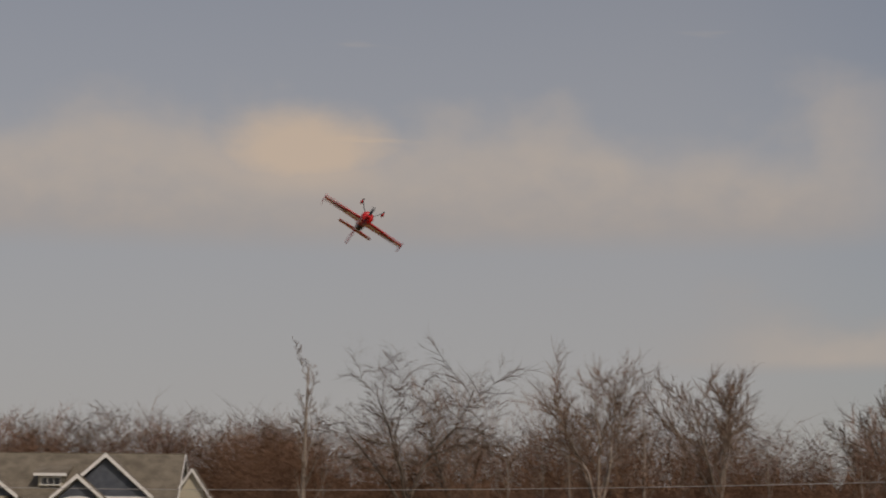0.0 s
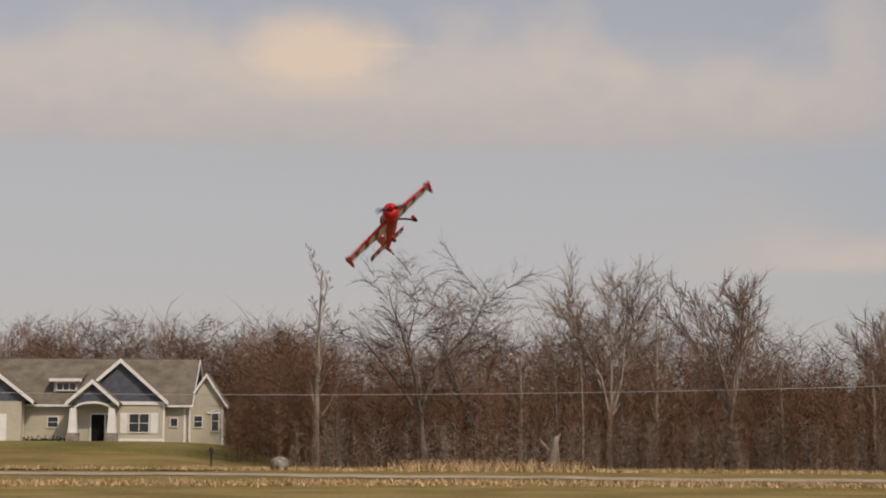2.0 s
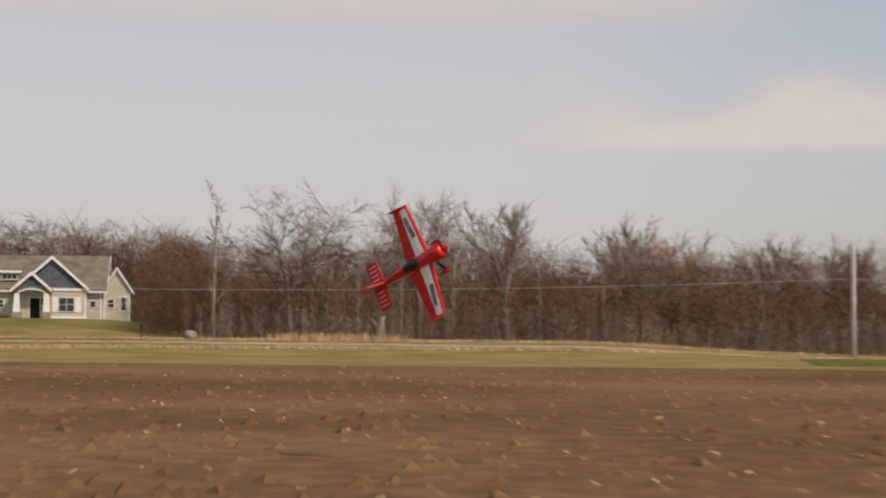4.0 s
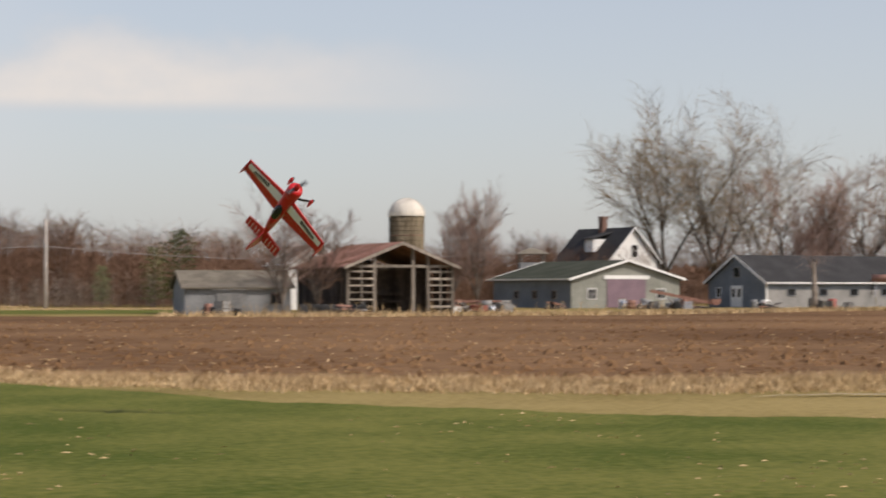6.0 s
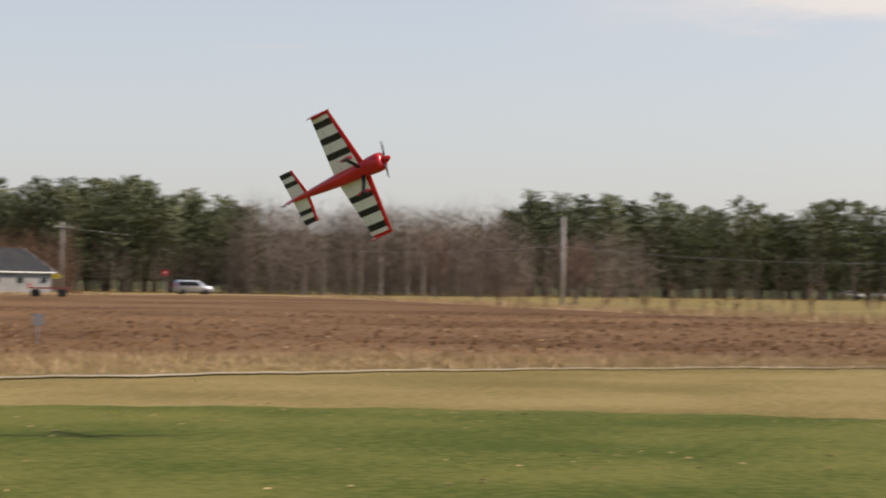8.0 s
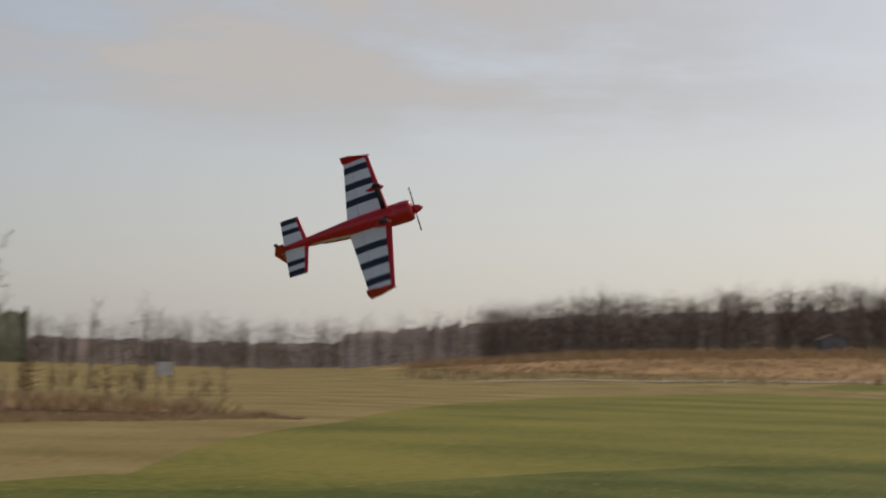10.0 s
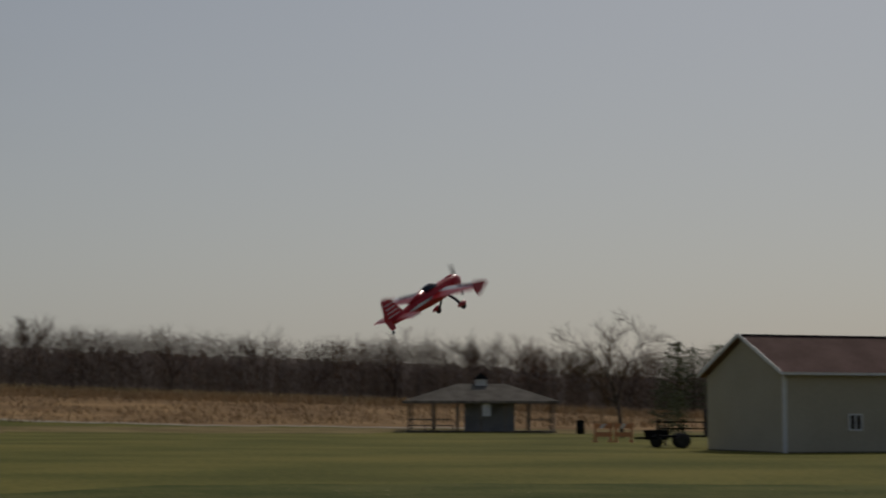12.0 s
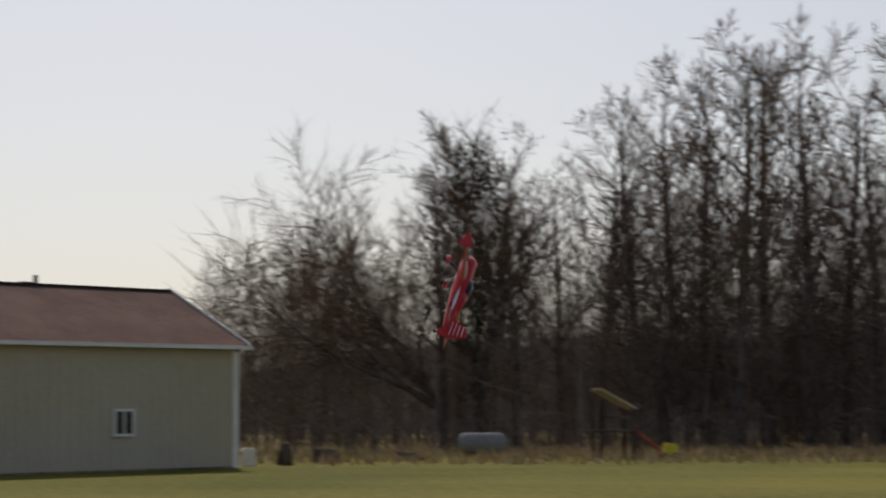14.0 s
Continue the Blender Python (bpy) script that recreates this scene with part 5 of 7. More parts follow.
def farm_sheds():
    # low grey shed beside the barn
    p = polar(16.3, 140)
    b = thing("low_shed", "low blue-grey wooden shed with pale shallow roof", "shed", pose(p.x, p.y, 0, 0, 0, -100))
    gable_shell(b, 7.5, 7.4, 1.85, 3.0, WALL_GREY, SHINGLE_TAN, None, 0.3, 0.1)
    part("sliding_door", Mesh().box(3.78, 3.84, 2.2, 4.2, 0.1, 1.7), WALL_PALE, b, "faded pale sliding door")
    part("door_rail", Mesh().box(3.78, 3.86, 1.9, 5.4, 1.7, 1.78), METAL, b)
    window(b, on_plus_x(3.78, 6.4, 0.75), 0.8, 0.7, OLD_WOOD, 2)
    p = polar(20.3, 170)
    b = thing("white_barn", "white gabled barn with bright metal roof, half hidden", "barn", pose(p.x, p.y, 0, 0, 0, -20 + 12))
    gable_shell(b, 5.2, 9, 4.0, 5.6, WALL_WHITE, SHINGLE_TAN, TRIM, 0.3, 0.1)
    window(b, pose(0, -0.02, 3.7), 0.8, 1.0, TRIM, 2)
    # sage shed with the mauve door
    p = polar(29.35, 187)
    b = thing("machine_shed", "sage boarded machine shed with mauve double door and green-grey roof", "shed", pose(p.x, p.y, 0, 0, 0, -29.35 + 34))
    gable_shell(b, 12.4, 14.5, 2.75, 4.45, WALL_SAGE, SHINGLE_GREEN, TRIM, 0.45, 0.12)
    part("door", Mesh().box(-2.2, 0.0, -0.07, -0.01, 0.05, 2.75).box(0.0, 2.2, -0.08, -0.02, 0.05, 2.75), MAUVE, b, "mauve painted double door")
    part("lintel", Mesh().box(-2.6, 2.6, -0.12, -0.01, 2.75, 3.1), TRIM, b)
    window(b, pose(-3.9, -0.02, 0.9), 0.9, 0.9, TRIM, 2, 2)
    window(b, pose(4.0, -0.02, 0.9), 0.9, 0.9, TRIM, 2, 2)
    # one side wall alone gets a darker grey sheet over the sage
    part("side_cladding", Mesh().box(-6.216, -6.202, 0.1, 14.4, 0.0, 2.7), WALL_DARK, b, "slate-grey sheet over one side wall, darker than the gable")
    for y in (3, 6.5, 10):
        window(b, pose(-6.22, y, 0.9, 0, 0, -90), 0.8, 0.7, OLD_WOOD, 2)
    # long poultry shed
    b = thing("long_shed", "very long pale block shed with charcoal roof and slate-grey gable", "shed", pose(104.2, 163.2, 0, 0, 0, -85.4))
    W, L = 9.2, 55.0
    gable_shell(b, W, L, 2.5, 5.0, WALL_PALE, SHINGLE_DARK, TRIM, 0.4, 0.14)
    part("gable_cladding", Mesh().prism([(-W / 2 - 0.01, 0), (W / 2 + 0.01, 0), (W / 2 + 0.01, 2.5), (0, 4.95), (-W / 2 - 0.01, 2.5)], -0.06, -0.01), WALL_DARK, b, "slate-grey boarded gable")
    d = part("door", Mesh().box(-0.9, 0.9, -0.12, -0.06, 0.05, 2.15), TRIM, b, "white double door")
    for x in (-0.45, 0.45):
        part("door_panel", Mesh().box(x - 0.22, x + 0.22, -0.14, -0.12, 1.0, 1.8), GLASS, d)
    window(b, pose(0, -0.06, 3.0), 1.0, 0.9, WALL_PALE, 1)
    window(b, pose(-2.9, -0.06, 1.0), 0.6, 0.9, TRIM, 1)
    part("band", Mesh().box(W / 2 + 0.0, W / 2 + 0.03, 0, L, 1.75, 2.35), WALL_DARK, b, "slate-grey upper band")
    for k in range(14):
        y = 3.0 + 3.9 * k
        big = k in (5, 8)
        window(b, on_plus_x(W / 2 + 0.03, y, 0.85 if big else 1.2), 0.9, 1.0 if big else 0.6, TRIM if big else WALL_DARK, 2 if big else 1, 2 if big else 1)
    for y in (13, 22.5, 40):
        part("vent_pipe", Mesh().tube((W / 2 + 0.25, y, 1.2), (W / 2 + 0.25, y, 3.3), 0.07, 0.07, 6), DARK, b, "black vent pipe")
    part("corner_board", Mesh().box(W / 2 - 0.05, W / 2 + 0.05, -0.08, 0.1, 0, 2.4), TRIM, b)
    # white farmhouse behind
    p = polar(29.55, 213)
    b = thing("farmhouse", "white clapboard farmhouse with dark steep roof and chimney", "house", pose(p.x, p.y, 0, 0, 0, -29.1 + 38))
    gable_shell(b, 6.6, 9.5, 5.0, 8.4, WALL_WHITE, SHINGLE_DARK, TRIM, 0.4, 0.15)
    window(b, pose(0.2, -0.02, 5.3), 0.8, 1.3, TRIM, 1, 2)
    for x in (-1.6, 1.6):
        window(b, pose(x, -0.02, 1.3), 0.8, 1.4, TRIM, 1, 2)
    part("chimney", Mesh().box(-0.6, 0.1, 4.6, 5.3, 7.4, 9.7).box(-0.68, 0.18, 4.52, 5.38, 9.7, 9.85), SHINGLE_RED, b, "brick chimney")
    dm = part("dormer", Mesh().prism([(3.2, 5.9), (4.6, 5.9), (4.6, 7.3), (3.2, 7.3)], -3.0, -0.7, "x"), WALL_WHITE, b)
    part("dormer_roof", Mesh().prism([(-3.2, 7.25), (-0.4, 8.0), (-0.4, 8.12), (-3.2, 7.37)], 3.0, 4.8, "y"), SHINGLE_DARK, dm)
    # weathered lookout frame near the house
    p = polar(26.6, 205)
    b = thing("cistern_house", "small weathered grey cistern house with hipped cap", "outbuilding", pose(p.x, p.y, 0, 0, 0, -20))
    part("body", Mesh().box(-1.3, 1.3, -1.3, 1.3, 0, 4.6), WALL_GREY, b)
    part("roof", Mesh().add([(-1.8, -1.8, 5.5), (1.8, -1.8, 5.5), (1.8, 1.8, 5.5), (-1.8, 1.8, 5.5), (0, 0, 6.2)], [(0, 1, 4), (1, 2, 4), (2, 3, 4), (3, 0, 4), (3, 2, 1, 0)]), SHINGLE_TAN, b)
    for x in (-1.2, 1.2):
        for y in (-1.2, 1.2):
            part("post", Mesh().box(x - 0.08, x + 0.08, y - 0.08, y + 0.08, 4.6, 5.5), OLD_WOOD, b)
    # two-storey white house among the pines
    p = polar(75.6, 330)
    b = thing("white_house", "white two-storey house with grey windows among pines", "house", pose(p.x, p.y, 0, 0, 0, -75.6 + 20))
    gable_shell(b, 7.0, 8.0, 4.5, 6.5, WALL_WHITE, SHINGLE_DARK, TRIM, 0.4, 0.15)
    for z in (0.8, 3.1):
        for x in (-1.8, 1.5):
            window(b, pose(x, -0.02, z), 1.5, 1.4, TRIM, 2)
    b2 = part("porch", Mesh().box(3.5, 8.0, 0.5, 4.5, 0, 2.4).prism([(3.5, 3.5), (8.3, 2.4), (8.3, 2.3), (3.5, 3.3)], 0.2, 4.8), WALL_GREY, b)


def suburban_house():
    b = thing("suburban_house", "beige house with white trim and dark blue gables", "house", pose(-26.6, 234.6, 2.5, 0, 0, 3.0))
    m = 0.0434

    def X(px):
        return (px - 212) * m

    def Z(py):
        return (785 - py) * m
    # main block, ridge across
    me = Mesh().box(-15.5, 4.9, 0, 0.2, -0.4, 3.1).box(-15.5, 4.9, 9.0, 9.2, -0.4, 3.1)
    part("wall", me, SIDING_TAN, b)
    for x in (-15.5, 4.7):
        part("wall", Mesh().prism([(0.2, -2.6), (9.0, -2.6), (9.0, 3.1), (4.6, 6.25), (0.2, 3.1)], x, x + 0.2, "x"), SIDING_TAN, b)
    for y0, y1 in ((-0.5, 4.6), (9.7, 4.6)):
        za, zb = 3.1 - 0.36, 6.45
        r = part("roof", Mesh().prism([(y0, za), (y1, zb), (y1, zb + 0.16), (y0, za + 0.16)], -16, 5.4, "x"), SHINGLE_TAN, b, "weathered brown shingle roof")
        part("rake_board", Mesh().prism([(y0, za + 0.18), (y1, zb + 0.18), (y1, zb - 0.12), (y0, za - 0.12)], 5.4, 5.45, "x"), TRIM, r)
        part("gutter", Mesh().box(-16, 5.4, y0 - 0.06, y0, za, za + 0.16), TRIM, r)
    part("roof_line", Mesh().box(-16, 5.4, 4.55, 4.65, 6.58, 6.66), SHINGLE_TAN, b)

    def front_gable(cx, half, foot, peak, y, dark, deep=4.5, dz=0.0):
        me = Mesh().prism([(cx - half + 0.25, foot), (cx + half - 0.25, foot), (cx, peak - 0.25)], y, y + 0.1)
        g = part("gable", me, dark, b, "dark blue shingled gable")
        for s in (-1, 1):
            k = part("gable_roof", Mesh().prism([(cx, peak), (cx + s * (half + 0.25), foot - 0.1), (cx + s * (half + 0.25), foot + 0.05), (cx, peak + 0.15)], y - 0.35, y + deep), SHINGLE_TAN, b)
            part("rake_board", Mesh().prism([(cx, peak + 0.16), (cx + s * (half + 0.27), foot + 0.06), (cx + s * (half + 0.27), foot - 0.26), (cx, peak - 0.18)], y - 0.41, y - 0.35), TRIM, k, "white rake board")
        return g
    front_gable(0.0, 3.4, 3.1, 6.25, -0.8, SLATE, 5.0)
    part("bay_wall", Mesh().box(-3.2, 3.2, -0.8, 0.0, -0.4, 3.1), SIDING_TAN, b)
    part("frieze", Mesh().box(-3.4, 3.45, -0.9, -0.8, 2.9, 3.15), TRIM, b, "white frieze board")
    front_gable(-10.6, 4.0, 3.1, 6.3, -1.6, SLATE, 6.0)
    part("bay_wall", Mesh().box(-14.4, -7.3, -1.6, 0.0, -0.4, 3.1), SIDING_TAN, b)
    gd = part("garage_door", Mesh().box(-12.6, -8.4, -1.68, -1.6, -0.3, 2.15), TRIM, b, "white panelled garage door")
    for i in range(4):
        for j in range(4):
            part("door_panel", Mesh().box(-12.4 + j, -11.6 + j, -1.71, -1.68, -0.15 + 0.57 * i, 0.25 + 0.57 * i), TRIM, gd)
    # porch with tapered columns
    front_gable(-1.85, 1.75, 2.95, 4.6, -2.3, SLATE, 2.2)
    arch = [(-1.85 + 1.45 * math.cos(a), 2.35 + 0.6 * math.sin(a)) for a in [math.pi * i / 12 for i in range(13)]]
    me = Mesh()
    for i in range(12):
        (x0, z0), (x1, z1) = arch[i], arch[i + 1]
        me.prism([(x0, z0), (x0, max(z0 + 0.16, 2.6)), (x1, max(z1 + 0.16, 2.6)), (x1, z1)], -2.35, -2.2)
    part("porch_arch", me, TRIM, b, "white arched porch beam")
    for x in (-3.3, -0.4):
        c = part("column", Mesh().add([(x - 0.34, -2.5, 0.75), (x + 0.34, -2.5, 0.75), (x + 0.34, -1.95, 0.75), (x - 0.34, -1.95, 0.75), (x - 0.22, -2.42, 2.6), (x + 0.22, -2.42, 2.6), (x + 0.22, -2.05, 2.6), (x - 0.22, -2.05, 2.6)],
                                      [(0, 1, 5, 4), (1, 2, 6, 5), (2, 3, 7, 6), (3, 0, 4, 7), (4, 5, 6, 7)]), TRIM, b, "tapered white column")
        part("pier", Mesh().box(x - 0.45, x + 0.45, -2.6, -1.85, -0.5, 0.75), STONE, c, "field-stone pier")
    part("porch_floor", Mesh().box(-3.8, 0.1, -2.5, -0.8, -0.4, 0.05), CONCRETE, b)
    dr = part("door", Mesh().box(-2.15, -1.15, -0.9, -0.82, 0.05, 2.15), DARK, b, "dark glazed front door")
    part("door_frame", Mesh().box(-2.25, -2.15, -0.92, -0.8, 0.05, 2.25).box(-1.15, -1.05, -0.92, -0.8, 0.05, 2.25).box(-0.75, -0.68, -0.92, -0.8, 0.05, 2.25).box(-2.25, -0.68, -0.92, -0.8, 2.15, 2.25), TRIM, dr)
    part("sidelight", Mesh().box(-1.05, -0.75, -0.88, -0.83, 0.05, 2.15), GLASS, dr)
    window(b, pose(1.45, -0.82, 0.85), 1.45, 1.35, TRIM, 2, 2)
    for x in (0.3, 2.6):
        part("shutter", Mesh().box(x - 0.28, x + 0.28, -0.86, -0.8, 0.75, 2.3), TRIM, b, "white board shutter")
    part("sill_board", Mesh().box(-0.2, 3.3, -0.9, -0.8, 0.15, 0.35), TRIM, b)
    part("stone_base", Mesh().box(-0.2, 3.3, -0.92, -0.8, -0.6, 0.15), STONE, b, "field-stone base")
    window(b, pose(-5.2, -0.02, 1.2), 0.75, 0.75, TRIM, 1, 2)
    dm = part("dormer", Mesh().box(-5.3, -3.4, 0.6, 3.0, 3.9, 4.75), SIDING_TAN, b)
    part("dormer_roof", Mesh().prism([(0.2, 4.72), (4.2, 5.7), (4.2, 5.85), (0.2, 4.87)], -5.6, -3.1, "x"), SHINGLE_TAN, dm)
    part("dormer_trim", Mesh().box(-5.6, -3.1, 0.14, 0.2, 4.68, 4.9), TRIM, dm)
    window(b, pose(-4.35, 0.58, 4.05), 1.4, 0.5, TRIM, 3)
    for x in (-7.35, 3.3, 4.8):
        part("corner_board", Mesh().box(x - 0.08, x + 0.08, -0.86 if x < 4 else -0.06, -0.7 if x < 4 else 0.05, -0.4, 3.0), TRIM, b, "white corner board")
    window(b, pose(4.0, -0.03, 1.3), 0.5, 0.6, TRIM, 1)
    # lower wing with walk-out basement
    cx, h = 6.3, 1.3
    me = Mesh().prism([(cx - h, -3.4), (cx + h, -3.4), (cx + h, 2.9), (cx, 5.15), (cx - h, 2.9)], 1.2, 1.4).box(cx + h - 0.2, cx + h, 1.4, 3.4, -3.4, 2.9)
    part("wall", me, SIDING_TAN, b)
    for s in (-1, 1):
        k = part("roof", Mesh().prism([(cx, 5.25), (cx + s * (h + 0.4), 2.7), (cx + s * (h + 0.4), 2.86), (cx, 5.41)], 0.9, 3.8), SHINGLE_TAN, b)
        part("rake_board", Mesh().prism([(cx, 5.42), (cx + s * (h + 0.42), 2.86), (cx + s * (h + 0.42), 2.55), (cx, 5.1)], 0.84, 0.9), TRIM, k)
    part("corner_board", Mesh().box(cx - h - 0.03, cx - h + 0.12, 1.12, 1.2, -3.4, 2.9).box(cx + h - 0.12, cx + h + 0.03, 1.12, 1.2, -3.4, 2.9), TRIM, b)
    window(b, pose(cx - 0.6, 1.18, 1.3), 0.6, 0.8, TRIM, 1, 2)
    window(b, pose(cx + 0.7, 1.18, 1.0), 0.5, 1.5, TRIM, 1, 2)
    window(b, pose(cx + 0.5, 1.18, -1.9), 0.8, 0.9, TRIM, 2)
    part("lower_trim", Mesh().box(cx + 0.1, cx + h, 1.1, 1.2, 2.3, 2.45).box(cx + 0.1, cx + h, 1.1, 1.2, -0.7, -0.55), TRIM, b)
    bl = Mesh()
    for k in range(16):
        bl.box(-15.5, 4.9, -0.015, 0, -0.3 + k * 0.2, -0.28 + k * 0.2)
    part("siding_lap", bl, SIDING_TAN, b)
    rng = random.Random(3)
    for k in range(9):
        x = -6.9 + k * 0.42 + rng.uniform(-.1, .1)
        me = Mesh()
        for _ in range(90):
            o = Vector((x + rng.gauss(0, .16), -1.3 + rng.gauss(0, .16), abs(rng.gauss(0.12, .14))))
            e = Vector((rng.gauss(0, .1), rng.gauss(0, .1), rng.gauss(.06, .08)))
            n = e.orthogonal().normalized() * 0.05
            me.add([o - n, o + n, o + e], [(0, 1, 2)])
        s = part("garden_shrub", me, HEDGE, None, "", pose(-26.6, 234.6, 2.45, 0, 0, 3.0))
        tagged(s, "small clipped dark shrub beside the house", "shrub", "shrubs along the house")


storage_building()
picnic_shelter()
old_barn()
silo()
farm_sheds()
suburban_house()

# ---- woods and trees ----
def plant_everything():
    rng = random.Random(21)
    # kinds to copy from, put away in their first place below
    oak = [bare_tree(100 + k, "oak", 14, BARK, TWIG, "tall bare spreading tree at the edge of the woods") for k in range(3)]
    elm = [bare_tree(120 + k, "elm", 14, PALE_BARK, TWIG, "tall bare vase-shaped pale-limbed tree rising over the woods") for k in range(3)]
    red = [bare_tree(140 + k, "maple", 9, BARK, RED_TWIG, "bare reddish budding maple with dense fine twigs") for k in range(3)]
    birch = [bare_tree(160 + k, "birch", 14, PALE_BARK, TWIG, "slender pale-barked bare tree") for k in range(2)]
    willow = [bare_tree(180 + k, "willow", 15, BARK, GOLD_TWIG, "large old willow with yellowish twigs behind the sheds") for k in range(2)]
    ash = [bare_tree(190 + k, "ash", 15, BARK, TWIG, "tall slender bare tree of the near woods") for k in range(3)]
    first = set()

    def put(kind, az, d, h, spin=None):
        base = {"oak": 14, "elm": 14, "red": 9, "birch": 14, "willow": 15, "ash": 15}
        slim = {"oak": 1.0, "elm": 1.0, "red": 1.0, "birch": 0.9, "willow": 1.0, "ash": 1.0}
        for nm, lst in (("oak", oak), ("elm", elm), ("red", red), ("birch", birch), ("willow", willow), ("ash", ash)):
            if nm == kind:
                ob = rng.choice(lst)
                p = polar(az, d)
                m = Matrix.Translation((p.x, p.y, zt(p.x, p.y))) @ Matrix.Rotation(rng.uniform(0, 6.28) if spin is None else radians(spin), 4, "Z") @ Matrix.Diagonal((slim[nm] * h / base[nm], slim[nm] * h / base[nm], h / base[nm], 1))
                if ob.name in first:
                    c = copy_thing(ob, m)
                    c.matrix_basis = m
                    return c
                first.add(ob.name)
                ob.matrix_basis = m
                return ob

    # northern woods
    put("birch", -2.45, 205, 13.8)
    put("oak", -0.6, 202, 14.2)
    put("oak", 0.25, 207, 12.4, 180)
    put("elm", 2.5, 206, 14.6)
    put("elm", 4.55, 207, 13.3)
    put("birch", 3.3, 208, 11.5)
    put("elm", 7.2, 215, 12.5)
    put("red", 8.0, 214, 11.5)
    put("red", 8.9, 218, 11.5)
    put("elm", 10.8, 222, 11.8)
    put("elm", 12.9, 222, 11.8)
    for k in range(9):
        put("oak" if k % 3 else "red", -12.5 + k * 1.08 + rng.uniform(-.2, .2), 262 + rng.uniform(-4, 8), rng.uniform(12, 15.5))
    for k in range(10):
        put("birch", rng.uniform(-2.6, 7), rng.uniform(203, 212), rng.uniform(5.5, 9))
    top = lambda a: ramp(a, (-15, -4, 0, 6, 12, 16, 22, 30), (1.25, 1.0, 1.0, 1.0, 1.0, 0.92, 0.75, 0.7))
    woods("north_woods", belt(rng, 2200, -3.3, 30, 206, 250, 7.4, 9.6, top) + belt(rng, 700, -15, -3, 256, 285, 9, 13) + belt(rng, 170, -4.1, -2.9, 212, 252, 6, 10), WOODS, "dense leafless brown woods", FINE_SAPLINGS)
    woods("north_brush", belt(rng, 520, -2.9, 14, 200, 208, 1.2, 3.2) + belt(rng, 300, 12, 22, 200, 215, 1.5, 4), WOODS_GREY, "pale tangled brush along the woods", BUSHES, 0.9)
    woods("north_underwood", belt(rng, 620, -3.1, 26, 203, 212, 3.0, 6.5, top), WOODS, "tangled brown underwood before the woods", BUSHES, 0.55)
    far_bank("woods_depth", sweep(-3.2, 32, 0.08), 252, lambda a: 7.2 * top(a), WOODS, "deep brown mass of the far woods")
    far_bank("west_depth", sweep(-18, -2.5, 0.08), 290, lambda a: 9.5, WOODS, "deep brown mass of the woods behind the house")
    # farmyard
    for az, d, h, kind in ((19.3, 131, 9.6, "red"), (20.3, 136, 8.2, "red"), (25.0, 185, 13.0, "red"), (24.2, 196, 11.6, "red"), (26.3, 236, 10.0, "red"), (27.3, 240, 10.0, "red")):
        put(kind, az, d, h)
    for az, d, h in ((30.5, 229, 27.0), (31.9, 228, 25.4), (33.2, 227, 22.0)):
        put("willow", az, d, h)
    for az, d, h, kind in ((33.8, 212, 17.6, "oak"), (35.2, 214, 15.6, "red"), (36.2, 214, 17.8, "oak"), (37.4, 212, 15.8, "oak"), (34.4, 206, 11, "red")):
        put(kind, az, d, h)
    woods("yard_brush", belt(rng, 220, 23, 30, 238, 254, 4, 7.5) + belt(rng, 380, 30, 40, 232, 256, 6, 11) + belt(rng, 260, 39, 45, 236, 262, 5, 8.5), WOODS, "leafless brown scrub behind the farm")
    woods("yard_weeds", belt(rng, 170, 16.5, 31, 128, 139, 0.4, 1.0) + belt(rng, 12, 41.8, 42.9, 43, 46, 0.7, 1.7), STRAW, "dry weeds round the farm buildings", BUSHES, 0.9)
    # pines
    pines = [pine_tree(200 + k, 13, 3.3, "tall dark green pine of the plantation") for k in range(4)]
    for ob in pines:
        ob["group"] = "pine plantation"
    used = set()

    def pine(az, d, h):
        ob = rng.choice(pines)
        p = polar(az, d)
        m = Matrix.Translation((p.x, p.y, zt(p.x, p.y))) @ Matrix.Rotation(rng.uniform(0, 6.28), 4, "Z") @ Matrix.Diagonal((h / 13 * 1.1, h / 13 * 1.1, h / 13, 1))
        if ob.name in used:
            copy_thing(ob, m).matrix_basis = m
        else:
            used.add(ob.name)
            ob.matrix_basis = m
    hp = lambda a: ramp(a, (39, 41, 42.5, 45, 47, 49, 51), (8, 16, 15.5, 15.5, 16, 13.5, 10))
    for k in range(84):
        a = 39.5 + 10.8 * k / 84
        pine(a + rng.uniform(-.15, .15), rng.uniform(272, 292), 1.02 * hp(a) * rng.uniform(0.82, 1.06))
    h2 = lambda a: ramp(a, (57, 58, 62, 68, 72, 79, 84, 90), (13, 16, 16, 15, 14, 13.5, 12, 10))
    for k in range(190):
        a = 57.5 + 28 * k / 190
        pine(a + rng.uniform(-.2, .2), rng.uniform(296, 325) if not 74.2 < a < 77.4 else 345, 1.0 * h2(a) * rng.uniform(0.8, 1.06))
    for az, d, h in ((14.1, 196, 4.3), (15.6, 194, 6.2), (16.3, 200, 8.2), (27.9, 228, 8.2), (28.3, 230, 7.4), (78.8, 235, 14.0), (77.9, 240, 9), (74.0, 300, 16.5), (79.8, 240, 9.5)):
        pine(az, d, h)
    woods("east_scrub", belt(rng, 700, 43.5, 58, 262, 290, 4, 7.5) + belt(rng, 650, 49.5, 57.5, 262, 300, 9, 13.5) + belt(rng, 150, 57, 62, 262, 285, 6, 10.5) + belt(rng, 90, 62, 72, 275, 292, 3, 7), WOODS_GREY, "leafless grey-brown scrub before the pines")
